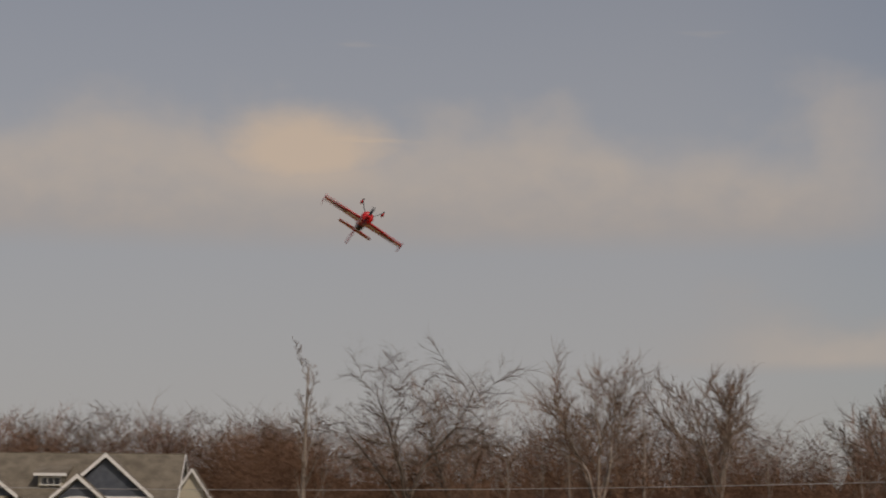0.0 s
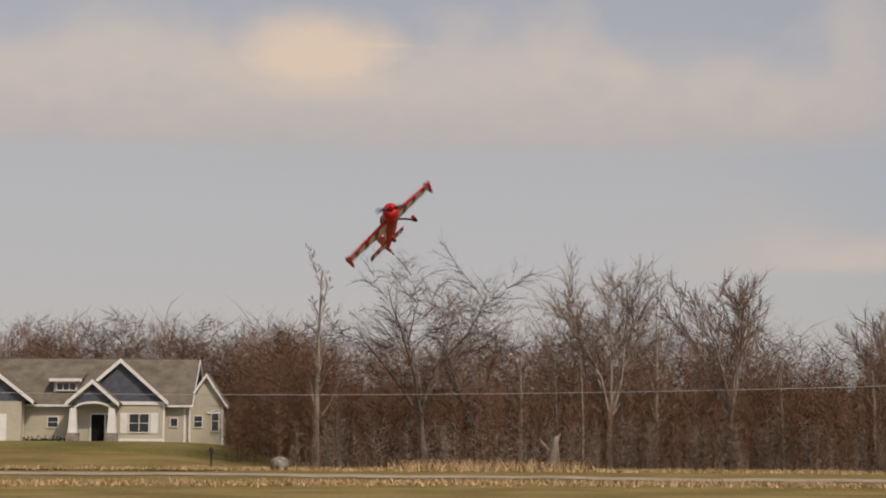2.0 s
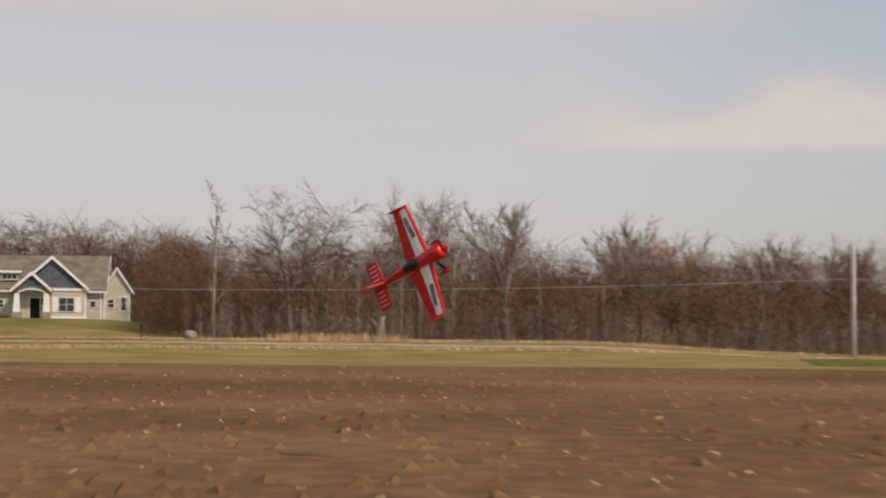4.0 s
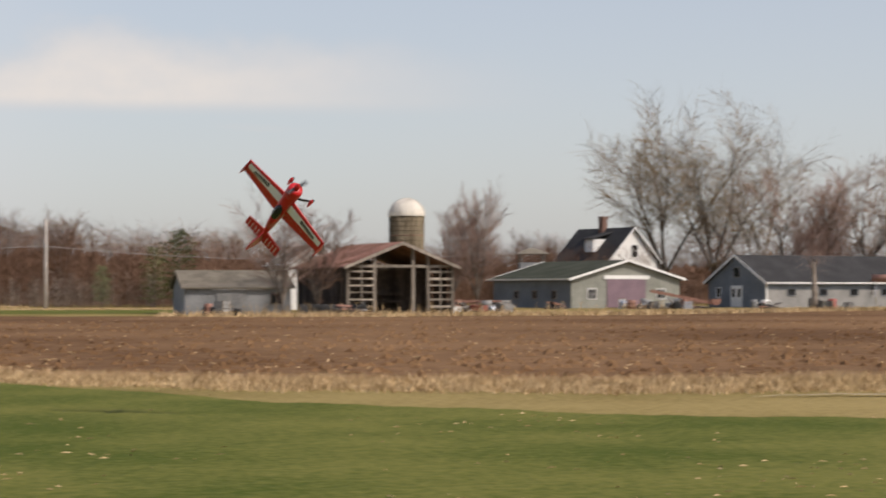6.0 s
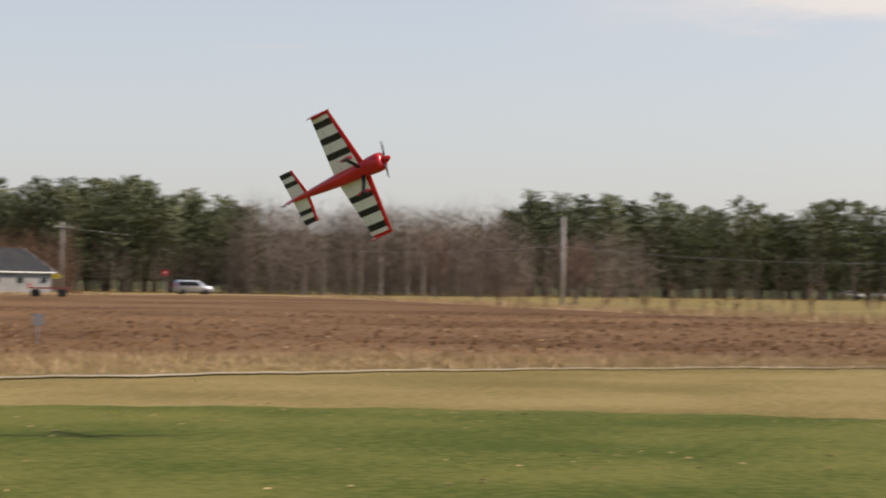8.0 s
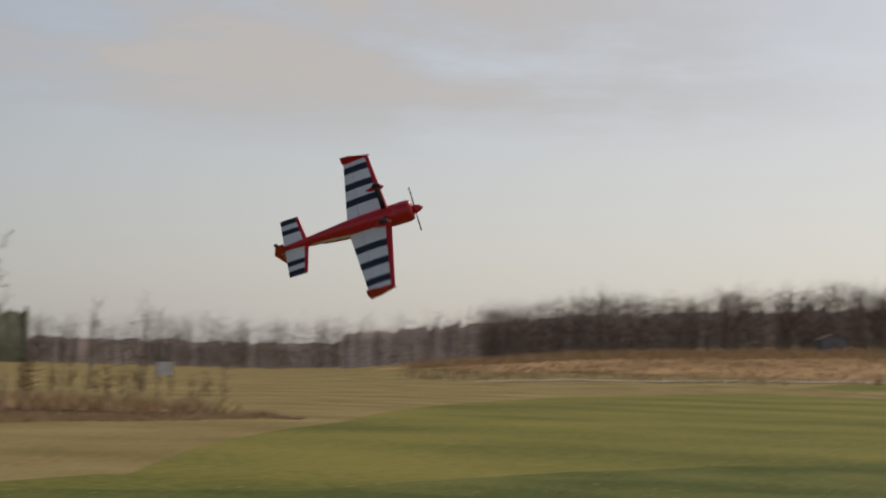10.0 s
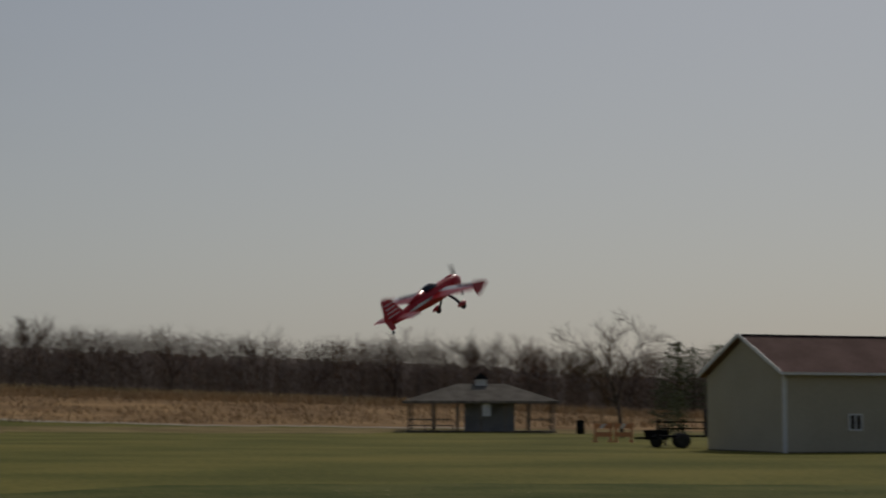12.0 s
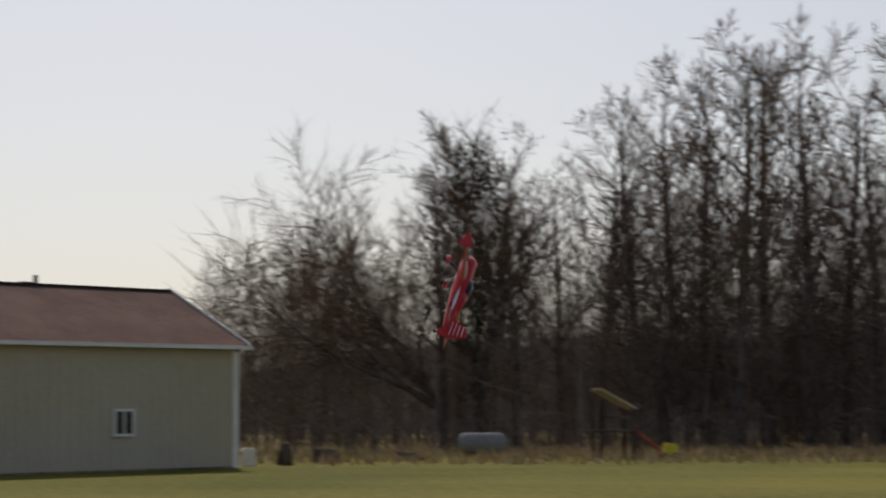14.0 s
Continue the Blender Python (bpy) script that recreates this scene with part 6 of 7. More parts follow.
    far_bank("pine_depth", sweep(40, 87, 0.08), 350, lambda a: ramp(a, (40, 50, 52, 57, 58, 84, 90, 100), (10, 11, 11, 12, 12.5, 10.5, 8, 7)), NEEDLES, "dark depth of the far pine woods")
    for k in range(14):
        put("birch", 49.5 + k * 0.55 + rng.uniform(-.2, .2), 258 + rng.uniform(0, 8), rng.uniform(9, 12.5))
    # fence row on the right of the field
    for az, d, h, kind in ((71.95, 97, 6.3, "elm"), (74.35, 90, 6.3, "elm"), (85.9, 74, 6.8, "birch"), (76.6, 255, 15.5, "red"), (90.3, 88, 4.6, "birch"), (88.8, 92, 4.4, "birch"), (59.6, 175, 6.5, "red"), (55.5, 200, 8, "red")):
        put(kind, az, d, h)
    woods("fence_bushes", belt(rng, 40, 56, 72, 120, 170, 1.0, 2.2) + belt(rng, 26, 83, 93, 72, 84, 0.8, 1.8), WOODS, "rounded leafless bushes along the fence row", BUSHES, 1.3)
    woods("round_bush", belt(rng, 24, 77.9, 81.2, 84, 90, 1.6, 3.5), WOODS_GREY, "large rounded pale leafless bush in the fence row", BUSHES, 1.15)
    woods("fence_scrub", [(p.x, p.y, h) for p, h in ((polar(a, FIELD_FAR(a) + 2 + rng.uniform(0, 5)), rng.uniform(0.6, 1.7)) for a in [rng.uniform(54, 92) for _ in range(60)])], WOODS_GREY, "thin bare saplings in the fence row", BUSHES, 0.7)
    # southern far woods
    woods("south_woods", belt(rng, 2500, 100, 138, 264, 294, 6.6, 8.8), WOODS_GREY, "dark leafless woods beyond the stubble field")
    woods("south_underwood", belt(rng, 500, 97, 138, 262, 276, 3.2, 6.4), WOODS_GREY, "tangled dark underwood beyond the field", BUSHES, 0.6)
    woods("east_woods", belt(rng, 600, 84, 101, 330, 380, 6, 9.5) + belt(rng, 300, 84, 101, 326, 340, 3, 5), WOODS_GREY, "leafless grey woods in the distance")
    far_bank("south_depth", sweep(96, 140, 0.08), 298, lambda a: 5.6, WOODS_GREY, "dark depth of the woods beyond the field")
    far_bank("east_depth", sweep(84, 104, 0.08), 400, lambda a: 5.5, WOODS_GREY, "distant dark woods")
    for k in range(16):
        put("oak" if k % 2 else "elm", 107 + k * 1.65 + rng.uniform(-.6, .6), 264 + rng.uniform(0, 8), rng.uniform(8, 12.0))
    put("oak", 131.3, 125, 8.6)
    for az, d, h in ((132.55, 96, 3.3), (132.95, 99, 2.8), (132.9, 262, 10), (133.4, 265, 9.5), (134.1, 262, 9.8), (134.8, 264, 9.0)):
        pine(az, d, h)
    # woods behind the storage building
    for kind, az, d, h in (("ash", 147.34, 107.0, 12.0),
                           ("ash", 147.73, 109.9, 13.3), ("ash", 148.82, 106.8, 12.5), ("ash", 150.00, 114.6, 12.3), ("ash", 150.85, 112.5, 14.2),
                           ("ash", 151.45, 110.4, 15.5), ("ash", 151.93, 106.3, 15.4), ("ash", 152.77, 109.1, 15.8), ("ash", 153.22, 105.0, 16.6),
                           ("ash", 154.19, 111.8, 17.2), ("ash", 154.67, 105.7, 16.8), ("ash", 155.72, 110.5, 16.4), ("ash", 156.12, 106.4, 14.3),
                           ("ash", 156.96, 107.2, 16.9), ("ash", 145.21, 121.2, 10.4), ("ash", 144.56, 125.3, 9.3), ("ash", 148.85, 120.8, 12.7)):
        put(kind, az, d, h)
    lone = bare_tree(231, "willow", 12.8, BARK, TWIG, "old dark willow leaning far out over the lawn", (0.56, 0.38, 0.0), forks=7)
    lone.matrix_basis = Matrix.Translation(polar(147.3, 104.5))
    clad = bare_tree(236, "elm", 13.2, BARK, TWIG, "dark bare tree overgrown with tangled vine", vine=HEDGE)
    clad.matrix_basis = Matrix.Translation(polar(148.0, 105.5))
    for _ in range(26):
        put("birch", rng.uniform(145.5, 160), rng.uniform(104, 124), rng.uniform(6, 10))
    woods("south_thicket", belt(rng, 1600, 142.5, 165, 103, 140, 4.0, 8.5) + belt(rng, 320, 151, 164, 103, 135, 8, 12), WOODS_GREY, "dark leafless thicket behind the storage building")
    woods("south_brush", belt(rng, 200, 144, 164, 98, 104, 0.8, 2.0), WOODS_GREY, "low bare brush at the edge of the woods", BUSHES, 1.0)
    far_bank("thicket_depth", sweep(138, 172, 0.08), 145, lambda a: ramp(a, (138, 144, 148, 172), (3.0, 4.0, 6.0, 6.5)), WOODS_GREY, "dark depth of the near woods")
    # kinds with no place of their own are taken away
    for ob in oak + elm + red + birch + willow + ash + pines:
        if ob.name not in first and ob.name not in used:
            for piece in list(ob.children_recursive) + [ob]:
                bpy.data.objects.remove(piece)

# ---- smaller things ----
def utility_pole(az, d, h, arm, label):
    p = polar(az, d)
    b = thing("utility_pole", label, "pole", pose(p.x, p.y, zt(p.x, p.y), 0, 0, -az), "utility poles")
    part("shaft", Mesh().tube((0, 0, -0.2), (0, 0, h), 0.19, 0.14, 10), POLE_WOOD, b)
    if arm:
        part("crossarm", Mesh().box(-1.1, 1.1, -0.2, -0.1, h - 0.7, h - 0.58), POLE_WOOD, b)
        for x in (-0.95, 0.0, 0.95):
            part("insulator", Mesh().lathe([(0.03, 0), (0.06, 0.05), (0.05, 0.12), (0.02, 0.16)], 8, 0, pose(x, -0.15, h - 0.58)), PAINT_SILVER, b)
    else:
        part("insulator", Mesh().lathe([(0.03, 0), (0.06, 0.05), (0.05, 0.12), (0.02, 0.16)], 8, 0, pose(0, -0.18, h - 2.45)), PAINT_SILVER, b)
        part("bracket", Mesh().box(-0.03, 0.03, -0.25, -0.1, h - 2.5, h - 2.44), METAL, b)
    return p


def cable(p, q, sag, r=0.014, label="thin pale overhead cable sagging between poles"):
    me = Mesh()
    p, q = Vector(p), Vector(q)
    pts = [p.lerp(q, k / 18) - Vector((0, 0, sag * 4 * (k / 18) * (1 - k / 18))) for k in range(19)]
    for a, b in zip(pts, pts[1:]):
        me.tube(a, b, r, r, 4, 0, False)
    tagged(part("overhead_cable", me, WIRE), label, "cable", "overhead cables")


def poles_and_cables():
    a = utility_pole(12.5, 180, 8.1, False, "weathered grey utility pole beside the country road")
    west, east = polar(-20, 205, 6.6), polar(25.5, 196, 5.4)
    cable(west, (a.x, a.y, 5.7), 1.5, 0.022)
    cable((a.x, a.y, 5.7), east, 0.9, 0.022)
    p2 = utility_pole(49.6, 300, 9.2, True, "grey utility pole with crossarm before the pine woods")
    p4 = utility_pole(62.3, 312, 8.6, True, "grey utility pole with crossarm before the pine woods")
    p1 = utility_pole(44.65, 255, 9.0, True, "utility pole with crossarm behind the long shed")
    p3 = utility_pole(59.2, 165, 7.4, False, "tall weathered utility pole in the fence row")
    p5 = utility_pole(81.35, 150, 8.1, False, "tall weathered utility pole in the fence row")
    for u, v, z0, z1, sag in ((p1, p2, 8.4, 8.6, 0.7), (p2, p4, 8.6, 8.0, 2.4), (p3, p5, 4.9, 5.6, 1.6), (p2, p3, 8.2, 5.0, 1.2)):
        cable((u.x, u.y, z0), (v.x, v.y, z1), sag, 0.02)
    q = polar(80, 300)
    cable((p4.x, p4.y, 8.0), (q.x, q.y, 6.0), 1.8, 0.025)


def wheel(parent, x, y, r, w, hub=METAL):
    t = part("wheel", Mesh().lathe([(r * 0.5, -w / 2), (r * 0.93, -w / 2), (r, -w / 4), (r, w / 4), (r * 0.93, w / 2), (r * 0.5, w / 2)], 18, 0, pose(x, y, r, 90)), RUBBER, parent)
    part("rim", Mesh().lathe([(0.02, -w / 2.4), (r * 0.52, -w / 2.2), (r * 0.52, w / 2.2), (0.02, w / 2.4)], 14, 0, pose(x, y, r, 90)), hub, t)


def minivan():
    p = polar(48.4, 238)
    b = thing("minivan", "silver minivan parked by the road junction", "car", pose(p.x, p.y, 0, 0, 0, -48.4 + 12))
    prof = [(-2.3, 0.45), (-2.32, 0.95), (-2.1, 1.62), (-1.7, 1.74), (0.5, 1.7), (1.35, 1.05), (2.15, 0.88), (2.32, 0.6), (2.3, 0.35), (-2.25, 0.32)]
    rings = [[(x, y, 0.3 + (z - 0.3) * s) for x, z in prof] for y, s in ((-0.88, 0.93), (-0.8, 1.0), (0.8, 1.0), (0.88, 0.93))]
    part("body", Mesh().rings(rings), PAINT_SILVER, b)
    for y in (-0.9, 0.9):
        for x0, x1 in ((-1.95, -1.05), (-0.98, -0.05), (0.02, 0.85)):
            part("window", Mesh().prism([(x0, 1.05), (x1, 1.05), (x1 - (0.42 if x1 > 0.8 else 0), 1.55), (x0, 1.55)], y - 0.012, y + 0.012), GLASS, b)
        part("headlight", Mesh().box(2.05, 2.3, y * 0.8 - 0.14, y * 0.8 + 0.14, 0.68, 0.82), WHITE, b)
        part("tail_light", Mesh().box(-2.34, -2.25, y * 0.92 - 0.06, y * 0.92 + 0.06, 0.9, 1.3), SIGN_RED, b)
        for x in (-1.4, 1.45):
            wheel(b, x, y * 0.92, 0.33, 0.2)
    part("windscreen", Mesh().add([(0.56, -0.72, 1.66), (0.56, 0.72, 1.66), (1.33, 0.75, 1.08), (1.33, -0.75, 1.08)], [(0, 1, 2, 3)], 0, pose(0.03, 0, 0.03)), GLASS, b)
    part("bumper", Mesh().box(2.2, 2.36, -0.8, 0.8, 0.35, 0.55), RUBBER, b)


def signs():
    p = polar(47.6, 243)
    b = thing("stop_sign", "red octagonal stop sign on a post", "road sign", pose(p.x, p.y, 0, 0, 0, -47.6))
    part("post", Mesh().box(-0.04, 0.04, -0.02, 0.04, 0, 2.9), METAL, b)
    octo = [(0.42 * math.cos(math.pi / 8 + k * math.pi / 4), 2.6 + 0.42 * math.sin(math.pi / 8 + k * math.pi / 4)) for k in range(8)]
    part("plate", Mesh().prism(octo, -0.05, -0.025), SIGN_RED, b)
    cu = bpy.data.curves.new("legend", "FONT")
    cu.body, cu.size, cu.align_x, cu.align_y = "STOP", 0.3, "CENTER", "CENTER"
    cu.materials.append(WHITE)
    tx = new("legend", cu)
    tx.parent = b
    tx.matrix_basis = pose(0, -0.056, 2.6, 90)
    p = polar(44.5, 236)
    b = thing("warning_sign", "yellow diamond warning sign near the shed", "road sign", pose(p.x, p.y, 0, 0, 0, -44.5))
    part("post", Mesh().box(-0.04, 0.04, -0.02, 0.04, 0, 2.4), METAL, b)
    part("plate", Mesh().box(-0.5, 0.5, -0.05, -0.025, 1.75, 2.25), PAINT_YELLOW, b)
    part("bar", Mesh().box(-0.3, 0.3, -0.056, -0.05, 1.93, 2.05), BLACK, b, "dark bar of unreadable writing")
    p = polar(44.0, 47.5)
    b = thing("boundary_sign", "small grey board on a stake at the field edge", "sign", pose(p.x, p.y, 0, 0, 0, -40))
    part("stake", Mesh().box(-0.02, 0.02, 0, 0.03, 0, 0.75), POLE_WOOD, b)
    part("board", Mesh().box(-0.12, 0.12, -0.02, 0, 0.5, 0.78), WALL_PALE, b)
    b = thing("mailbox", "dark mailbox on a wooden post below the mound", "mailbox", pose(-14.4, 200.0, zt(-14.4, 200), 0, 0, 5))
    part("post", Mesh().box(-0.06, 0.06, -0.06, 0.06, 0, 0.95), DARK_WOOD, b)
    part("box", Mesh().prism([(-0.13, 0.95), (0.13, 0.95), (0.13, 1.12), (0.08, 1.22), (-0.08, 1.22), (-0.13, 1.12)], -0.28, 0.28), RUBBER, b)
    part("flag", Mesh().box(0.13, 0.15, -0.05, 0.0, 1.05, 1.35), SIGN_RED, b)
    p = polar(90.9, 120)
    b = thing("white_box_sign", "white square board hung in the bare trees", "sign", pose(p.x, p.y, 0, 0, 0, -91))
    part("board", Mesh().box(-0.5, 0.5, -0.05, 0.05, 0.5, 1.3), TRIM, b)
    for x in (-0.4, 0.4):
        part("post", Mesh().box(x - 0.04, x + 0.04, 0.05, 0.12, 0, 1.2), POLE_WOOD, b)


def dead_stump():
    rng = random.Random(4)
    p = polar(1.55, 203)
    b = thing("dead_stump", "bleached broken stump at the edge of the woods", "stump", pose(p.x, p.y, zt(p.x, p.y)))
    rings = []
    for k in range(7):
        z = k * 0.28
        rings.append([((0.4 - 0.03 * k + rng.uniform(-.06, .06)) * math.cos(a) + 0.03 * k, (0.4 - 0.03 * k) * math.sin(a), z + (rng.uniform(-.3, .45) if k == 6 else 0)) for a in [6.283 * i / 11 for i in range(11)]])
    part("trunk", Mesh().rings(rings), PALE_BARK, b)
    part("limb", Mesh().tube((-0.25, 0, 1.2), (-0.7, 0.1, 1.75), 0.13, 0.05, 7), PALE_BARK, b)
    part("limb", Mesh().tube((0.2, 0, 1.3), (0.45, 0.1, 2.2), 0.12, 0.04, 7), PALE_BARK, b)
    p = polar(-2.95, 199)
    b = thing("field_rock", "pale round boulder beside the drive", "rock", pose(p.x, p.y, zt(p.x, p.y)))
    part("stone", Mesh().rings([[((0.55 * math.cos(e) + rng.uniform(-.05, .05)) * math.cos(a), 0.5 * math.cos(e) * math.sin(a), 0.3 + 0.45 * math.sin(e)) for a in [6.283 * i / 10 for i in range(10)]] for e in (-0.7, 0, 0.5, 1.0, 1.45)]), STONE, b)


def farm_clutter():
    rng = random.Random(15)

    def base(name, az, d, yaw, label, cat):
        p = polar(az, d)
        return thing(name, label, cat, pose(p.x, p.y, 0, 0, 0, -az + yaw))
    b = base("flatbed_trailer", 39.8, 172, 4, "long pale flatbed trailer parked on the grass", "trailer")
    part("deck", Mesh().box(-3.4, 3.4, -1.1, 1.1, 0.62, 0.78), WALL_PALE, b)
    part("rail", Mesh().box(-3.4, 3.4, -1.14, -1.08, 0.55, 0.7), METAL, b)
    part("tongue", Mesh().box(3.4, 4.8, -0.08, 0.08, 0.45, 0.58), METAL, b)
    for x in (-0.9, 0.1):
        for y in (-0.95, 0.95):
            wheel(b, x, y, 0.36, 0.22)
    b = base("hay_wagon", 44.3, 182, -6, "faded red low wagon beside the field", "wagon")
    part("deck", Mesh().box(-1.8, 1.8, -1, 1, 0.75, 0.88), PAINT_RED, b)
    part("headboard", Mesh().box(-1.8, -1.7, -1, 1, 0.88, 1.25), PAINT_RED, b)
    part("drawbar", Mesh().box(1.8, 3.0, -0.06, 0.06, 0.4, 0.5), PAINT_RED, b)
    for x in (-1.2, 1.2):
        for y in (-0.85, 0.85):
            wheel(b, x, y, 0.36, 0.2)
    b = base("grain_drill", 38.0, 176, 3, "yellow-lidded green grain drill", "implement")
    part("hopper", Mesh().prism([(-0.4, 0.6), (0.4, 0.6), (0.55, 1.1), (-0.55, 1.1)], -1.5, 1.5, "x"), PAINT_GREEN, b)
    part("lid", Mesh().box(-1.5, 1.5, -0.58, 0.58, 1.1, 1.2), PAINT_YELLOW, b)
    for x in (-1.65, 1.65):
        wheel(b, x, 0, 0.55, 0.2)
    for k in range(9):
        part("disc", Mesh().lathe([(0.02, -0.01), (0.2, -0.01), (0.2, 0.01), (0.02, 0.01)], 10, 0, pose(-1.3 + 0.32 * k, -0.5, 0.2, 0, 90)), METAL, b)
    b = base("tractor", 40.9, 186, 15, "old red and grey farm tractor by the shed", "tractor")
    part("bonnet", Mesh().prism([(-0.32, 0.9), (0.32, 0.9), (0.3, 1.45), (-0.3, 1.45)], 0.2, 1.9, "x"), PAINT_RED, b)
    part("grille", Mesh().box(1.9, 1.96, -0.28, 0.28, 0.9, 1.42), METAL, b)
    part("seat", Mesh().box(-0.7, -0.25, -0.25, 0.25, 1.15, 1.25).box(-0.78, -0.7, -0.25, 0.25, 1.2, 1.6), RUBBER, b)
    part("exhaust", Mesh().tube((0.9, 0.1, 1.45), (0.9, 0.1, 2.3), 0.04, 0.04, 7), DARK, b)
    part("steering_wheel", Mesh().lathe([(0.19, -0.015), (0.22, 0), (0.19, 0.015)], 14, 0, pose(-0.05, 0, 1.62, 0, -30)), RUBBER, b)
    for y in (-0.75, 0.75):
        wheel(b, -0.5, y, 0.72, 0.35, PAINT_YELLOW)
        wheel(b, 1.6, y * 0.8, 0.38, 0.2, PAINT_YELLOW)
        part("fender", Mesh().prism([(-1.1, 1.3), (0.1, 1.3), (0.05, 1.5), (-1.0, 1.5)], y - 0.18, y + 0.18), PAINT_RED, b)
    b = base("fuel_tank", 36.7, 184, 0, "rusty cylindrical fuel tank on a tall stand", "tank")
    part("tank", Mesh().tube((-1.05, 0, 2.75), (1.05, 0, 2.75), 0.36, 0.36, 16), RUST, b)
    for x in (-0.7, 0.7):
        for y in (-0.3, 0.3):
            part("leg", Mesh().tube((x, y * 1.5, 0), (x, y, 2.5), 0.04, 0.04, 6), METAL, b)
    part("hose", Mesh().tube((1.0, -0.1, 2.5), (1.1, -0.2, 0.9), 0.025, 0.025, 6), RUBBER, b)
    b = base("grain_elevator", 31.0, 176, 8, "rusty dark portable grain elevator lying low", "implement")
    part("chute", Mesh().prism([(-2.9, 0.35), (2.9, 1.5), (2.9, 1.75), (-2.9, 0.6)], -0.22, 0.22, "y", 0, pose(0, 0, 0, 0, 0, 180)), RUST, b)
    part("hopper", Mesh().prism([(-0.5, 0.9), (0.5, 0.9), (0.25, 0.35), (-0.25, 0.35)], -0.5, 0.5, "y", 0, pose(2.9, 0, 0)), RUST, b)
    part("axle", Mesh().tube((-0.6, -0.8, 0.35), (-0.6, 0.8, 0.35), 0.05, 0.05, 6), METAL, b)
    for y in (-0.8, 0.8):
        wheel(b, -0.6, y, 0.36, 0.16)
    part("brace", Mesh().tube((-0.6, -0.4, 0.35), (-1.4, -0.2, 1.1), 0.04, 0.04, 5).tube((-0.6, 0.4, 0.35), (-1.4, 0.2, 1.1), 0.04, 0.04, 5), METAL, b)
    b = base("rusty_cultivator", 25.0, 158, 12, "rusty old cultivator in the weeds", "implement")
    part("frame", Mesh().box(-2.0, 2.0, -0.06, 0.06, 0.75, 0.87).box(-1.7, 1.7, 0.8, 0.9, 0.7, 0.8).box(-0.06, 0.06, -1.4, 0.9, 0.7, 0.8), RUST, b)
    for k in range(9):
        x = -1.9 + 0.475 * k
        part("tine", Mesh().tube((x, 0.05, 0.8), (x, 0.4, 0.45), 0.03, 0.03, 5).tube((x, 0.4, 0.45), (x, 0.1, 0.0), 0.03, 0.02, 5), RUST, b)
    for x in (-1.2, 1.2):
        wheel(b, x, 0.5, 0.42, 0.16, RUST)
    colours = [PAINT_RED, RUST, WALL_PALE, PAINT_SILVER, RUBBER, TRIM, WALL_GREY]
    words = ["faded red", "rusty", "pale grey", "silver", "black", "white", "blue-grey"]
    for k in range(34):
        i = rng.randrange(7)
        if k < 12:
            az, d = rng.uniform(29.2, 31.3), rng.uniform(174, 182)
        elif k < 22:
            az, d = rng.uniform(24.2, 26.0), rng.uniform(150, 165)
        elif k < 30:
            az, d = rng.uniform(32.6, 36.0), rng.uniform(180, 187)
        else:
            az, d = rng.uniform(17, 18.5), rng.uniform(128, 131)
        r, h = rng.uniform(0.25, 0.5), rng.uniform(0.4, 1.0)
        if k % 2:
            b = base("oil_drum", az, d, 0, words[i] + " metal drum standing in the farmyard", "drum")
            part("shell", Mesh().lathe([(r * .9, 0), (r * .9, h * .33), (r * .93, h * .35), (r * .9, h * .37), (r * .9, h * .66), (r * .93, h * .68), (r * .9, h * .7), (r * .9, h), (r * .8, h), (r * .8, h - .03)], 14), colours[i], b)
            part("bung", Mesh().lathe([(0.03, h - 0.03), (0.03, h + 0.01)], 8, 0, pose(r * 0.5, 0, 0)), METAL, b)
        else:
            b = base("crate", az, d, rng.uniform(0, 90), words[i] + " slatted crate among the farmyard junk", "crate")
            for j in range(4):
                part("slat", Mesh().box(-r, r, -r, r, h * j / 4, h * j / 4 + h / 5), colours[i], b)
            for x in (-r, r):
                part("corner_post", Mesh().box(x - 0.04, x + 0.04, -r - 0.03, -r + 0.04, 0, h), OLD_WOOD, b)
    # heaps of scrap round the yard
    for az, d, wide, words_ in ((24.75, 152, 1.5, "rusty iron and grey boards beside the barn"), (25.55, 155, 1.3, "rusty iron and grey boards beside the barn"), (17.5, 130, 1.0, "dark boards before the low shed"),
                                (29.9, 178, 1.8, "dark timber and iron before the machine shed"), (31.0, 179, 1.6, "dark timber and iron before the machine shed"), (33.4, 182, 1.2, "pale and dark junk before the long shed"),
                                (27.3, 178, 1.2, "dark timber and iron before the machine shed"), (21.3, 131, 1.4, "dark junk and weeds before the barn")):
        b = base("scrap_heap", az, d, rng.uniform(0, 90), "low tangled heap of " + words_, "scrap")
        for j in range(13):
            x, y = rng.gauss(0, wide * 0.5), rng.gauss(0, 0.4)
            z = 0.1 + 0.55 * max(0, 1 - abs(x) / wide) * rng.random()
            m = pose(x, y, z, rng.gauss(0, 12), rng.gauss(0, 14), rng.uniform(-40, 40))
            stuff_ = rng.choice((RUST, DARK_WOOD, DARK_WOOD, OLD_WOOD, RUBBER, WALL_PALE))
            if j % 3:
                q = rng.uniform(0.4, 1.1)
                part("beam", Mesh().box(-q, q, -0.07, 0.07, -0.06, 0.06), stuff_, b, "", m)
            else:
                q = rng.uniform(0.25, 0.5)
                part("sheet", Mesh().prism([(-q, -0.3), (q, -0.25), (q * 0.8, 0.3), (-q * 0.9, 0.26)], -0.03, 0.03, "z"), stuff_, b, "", m)
        part("base_litter", Mesh().lathe([(wide, 0.0), (wide * 0.75, 0.18), (wide * 0.3, 0.34), (0.05, 0.38)], 11), DARK_WOOD, b)
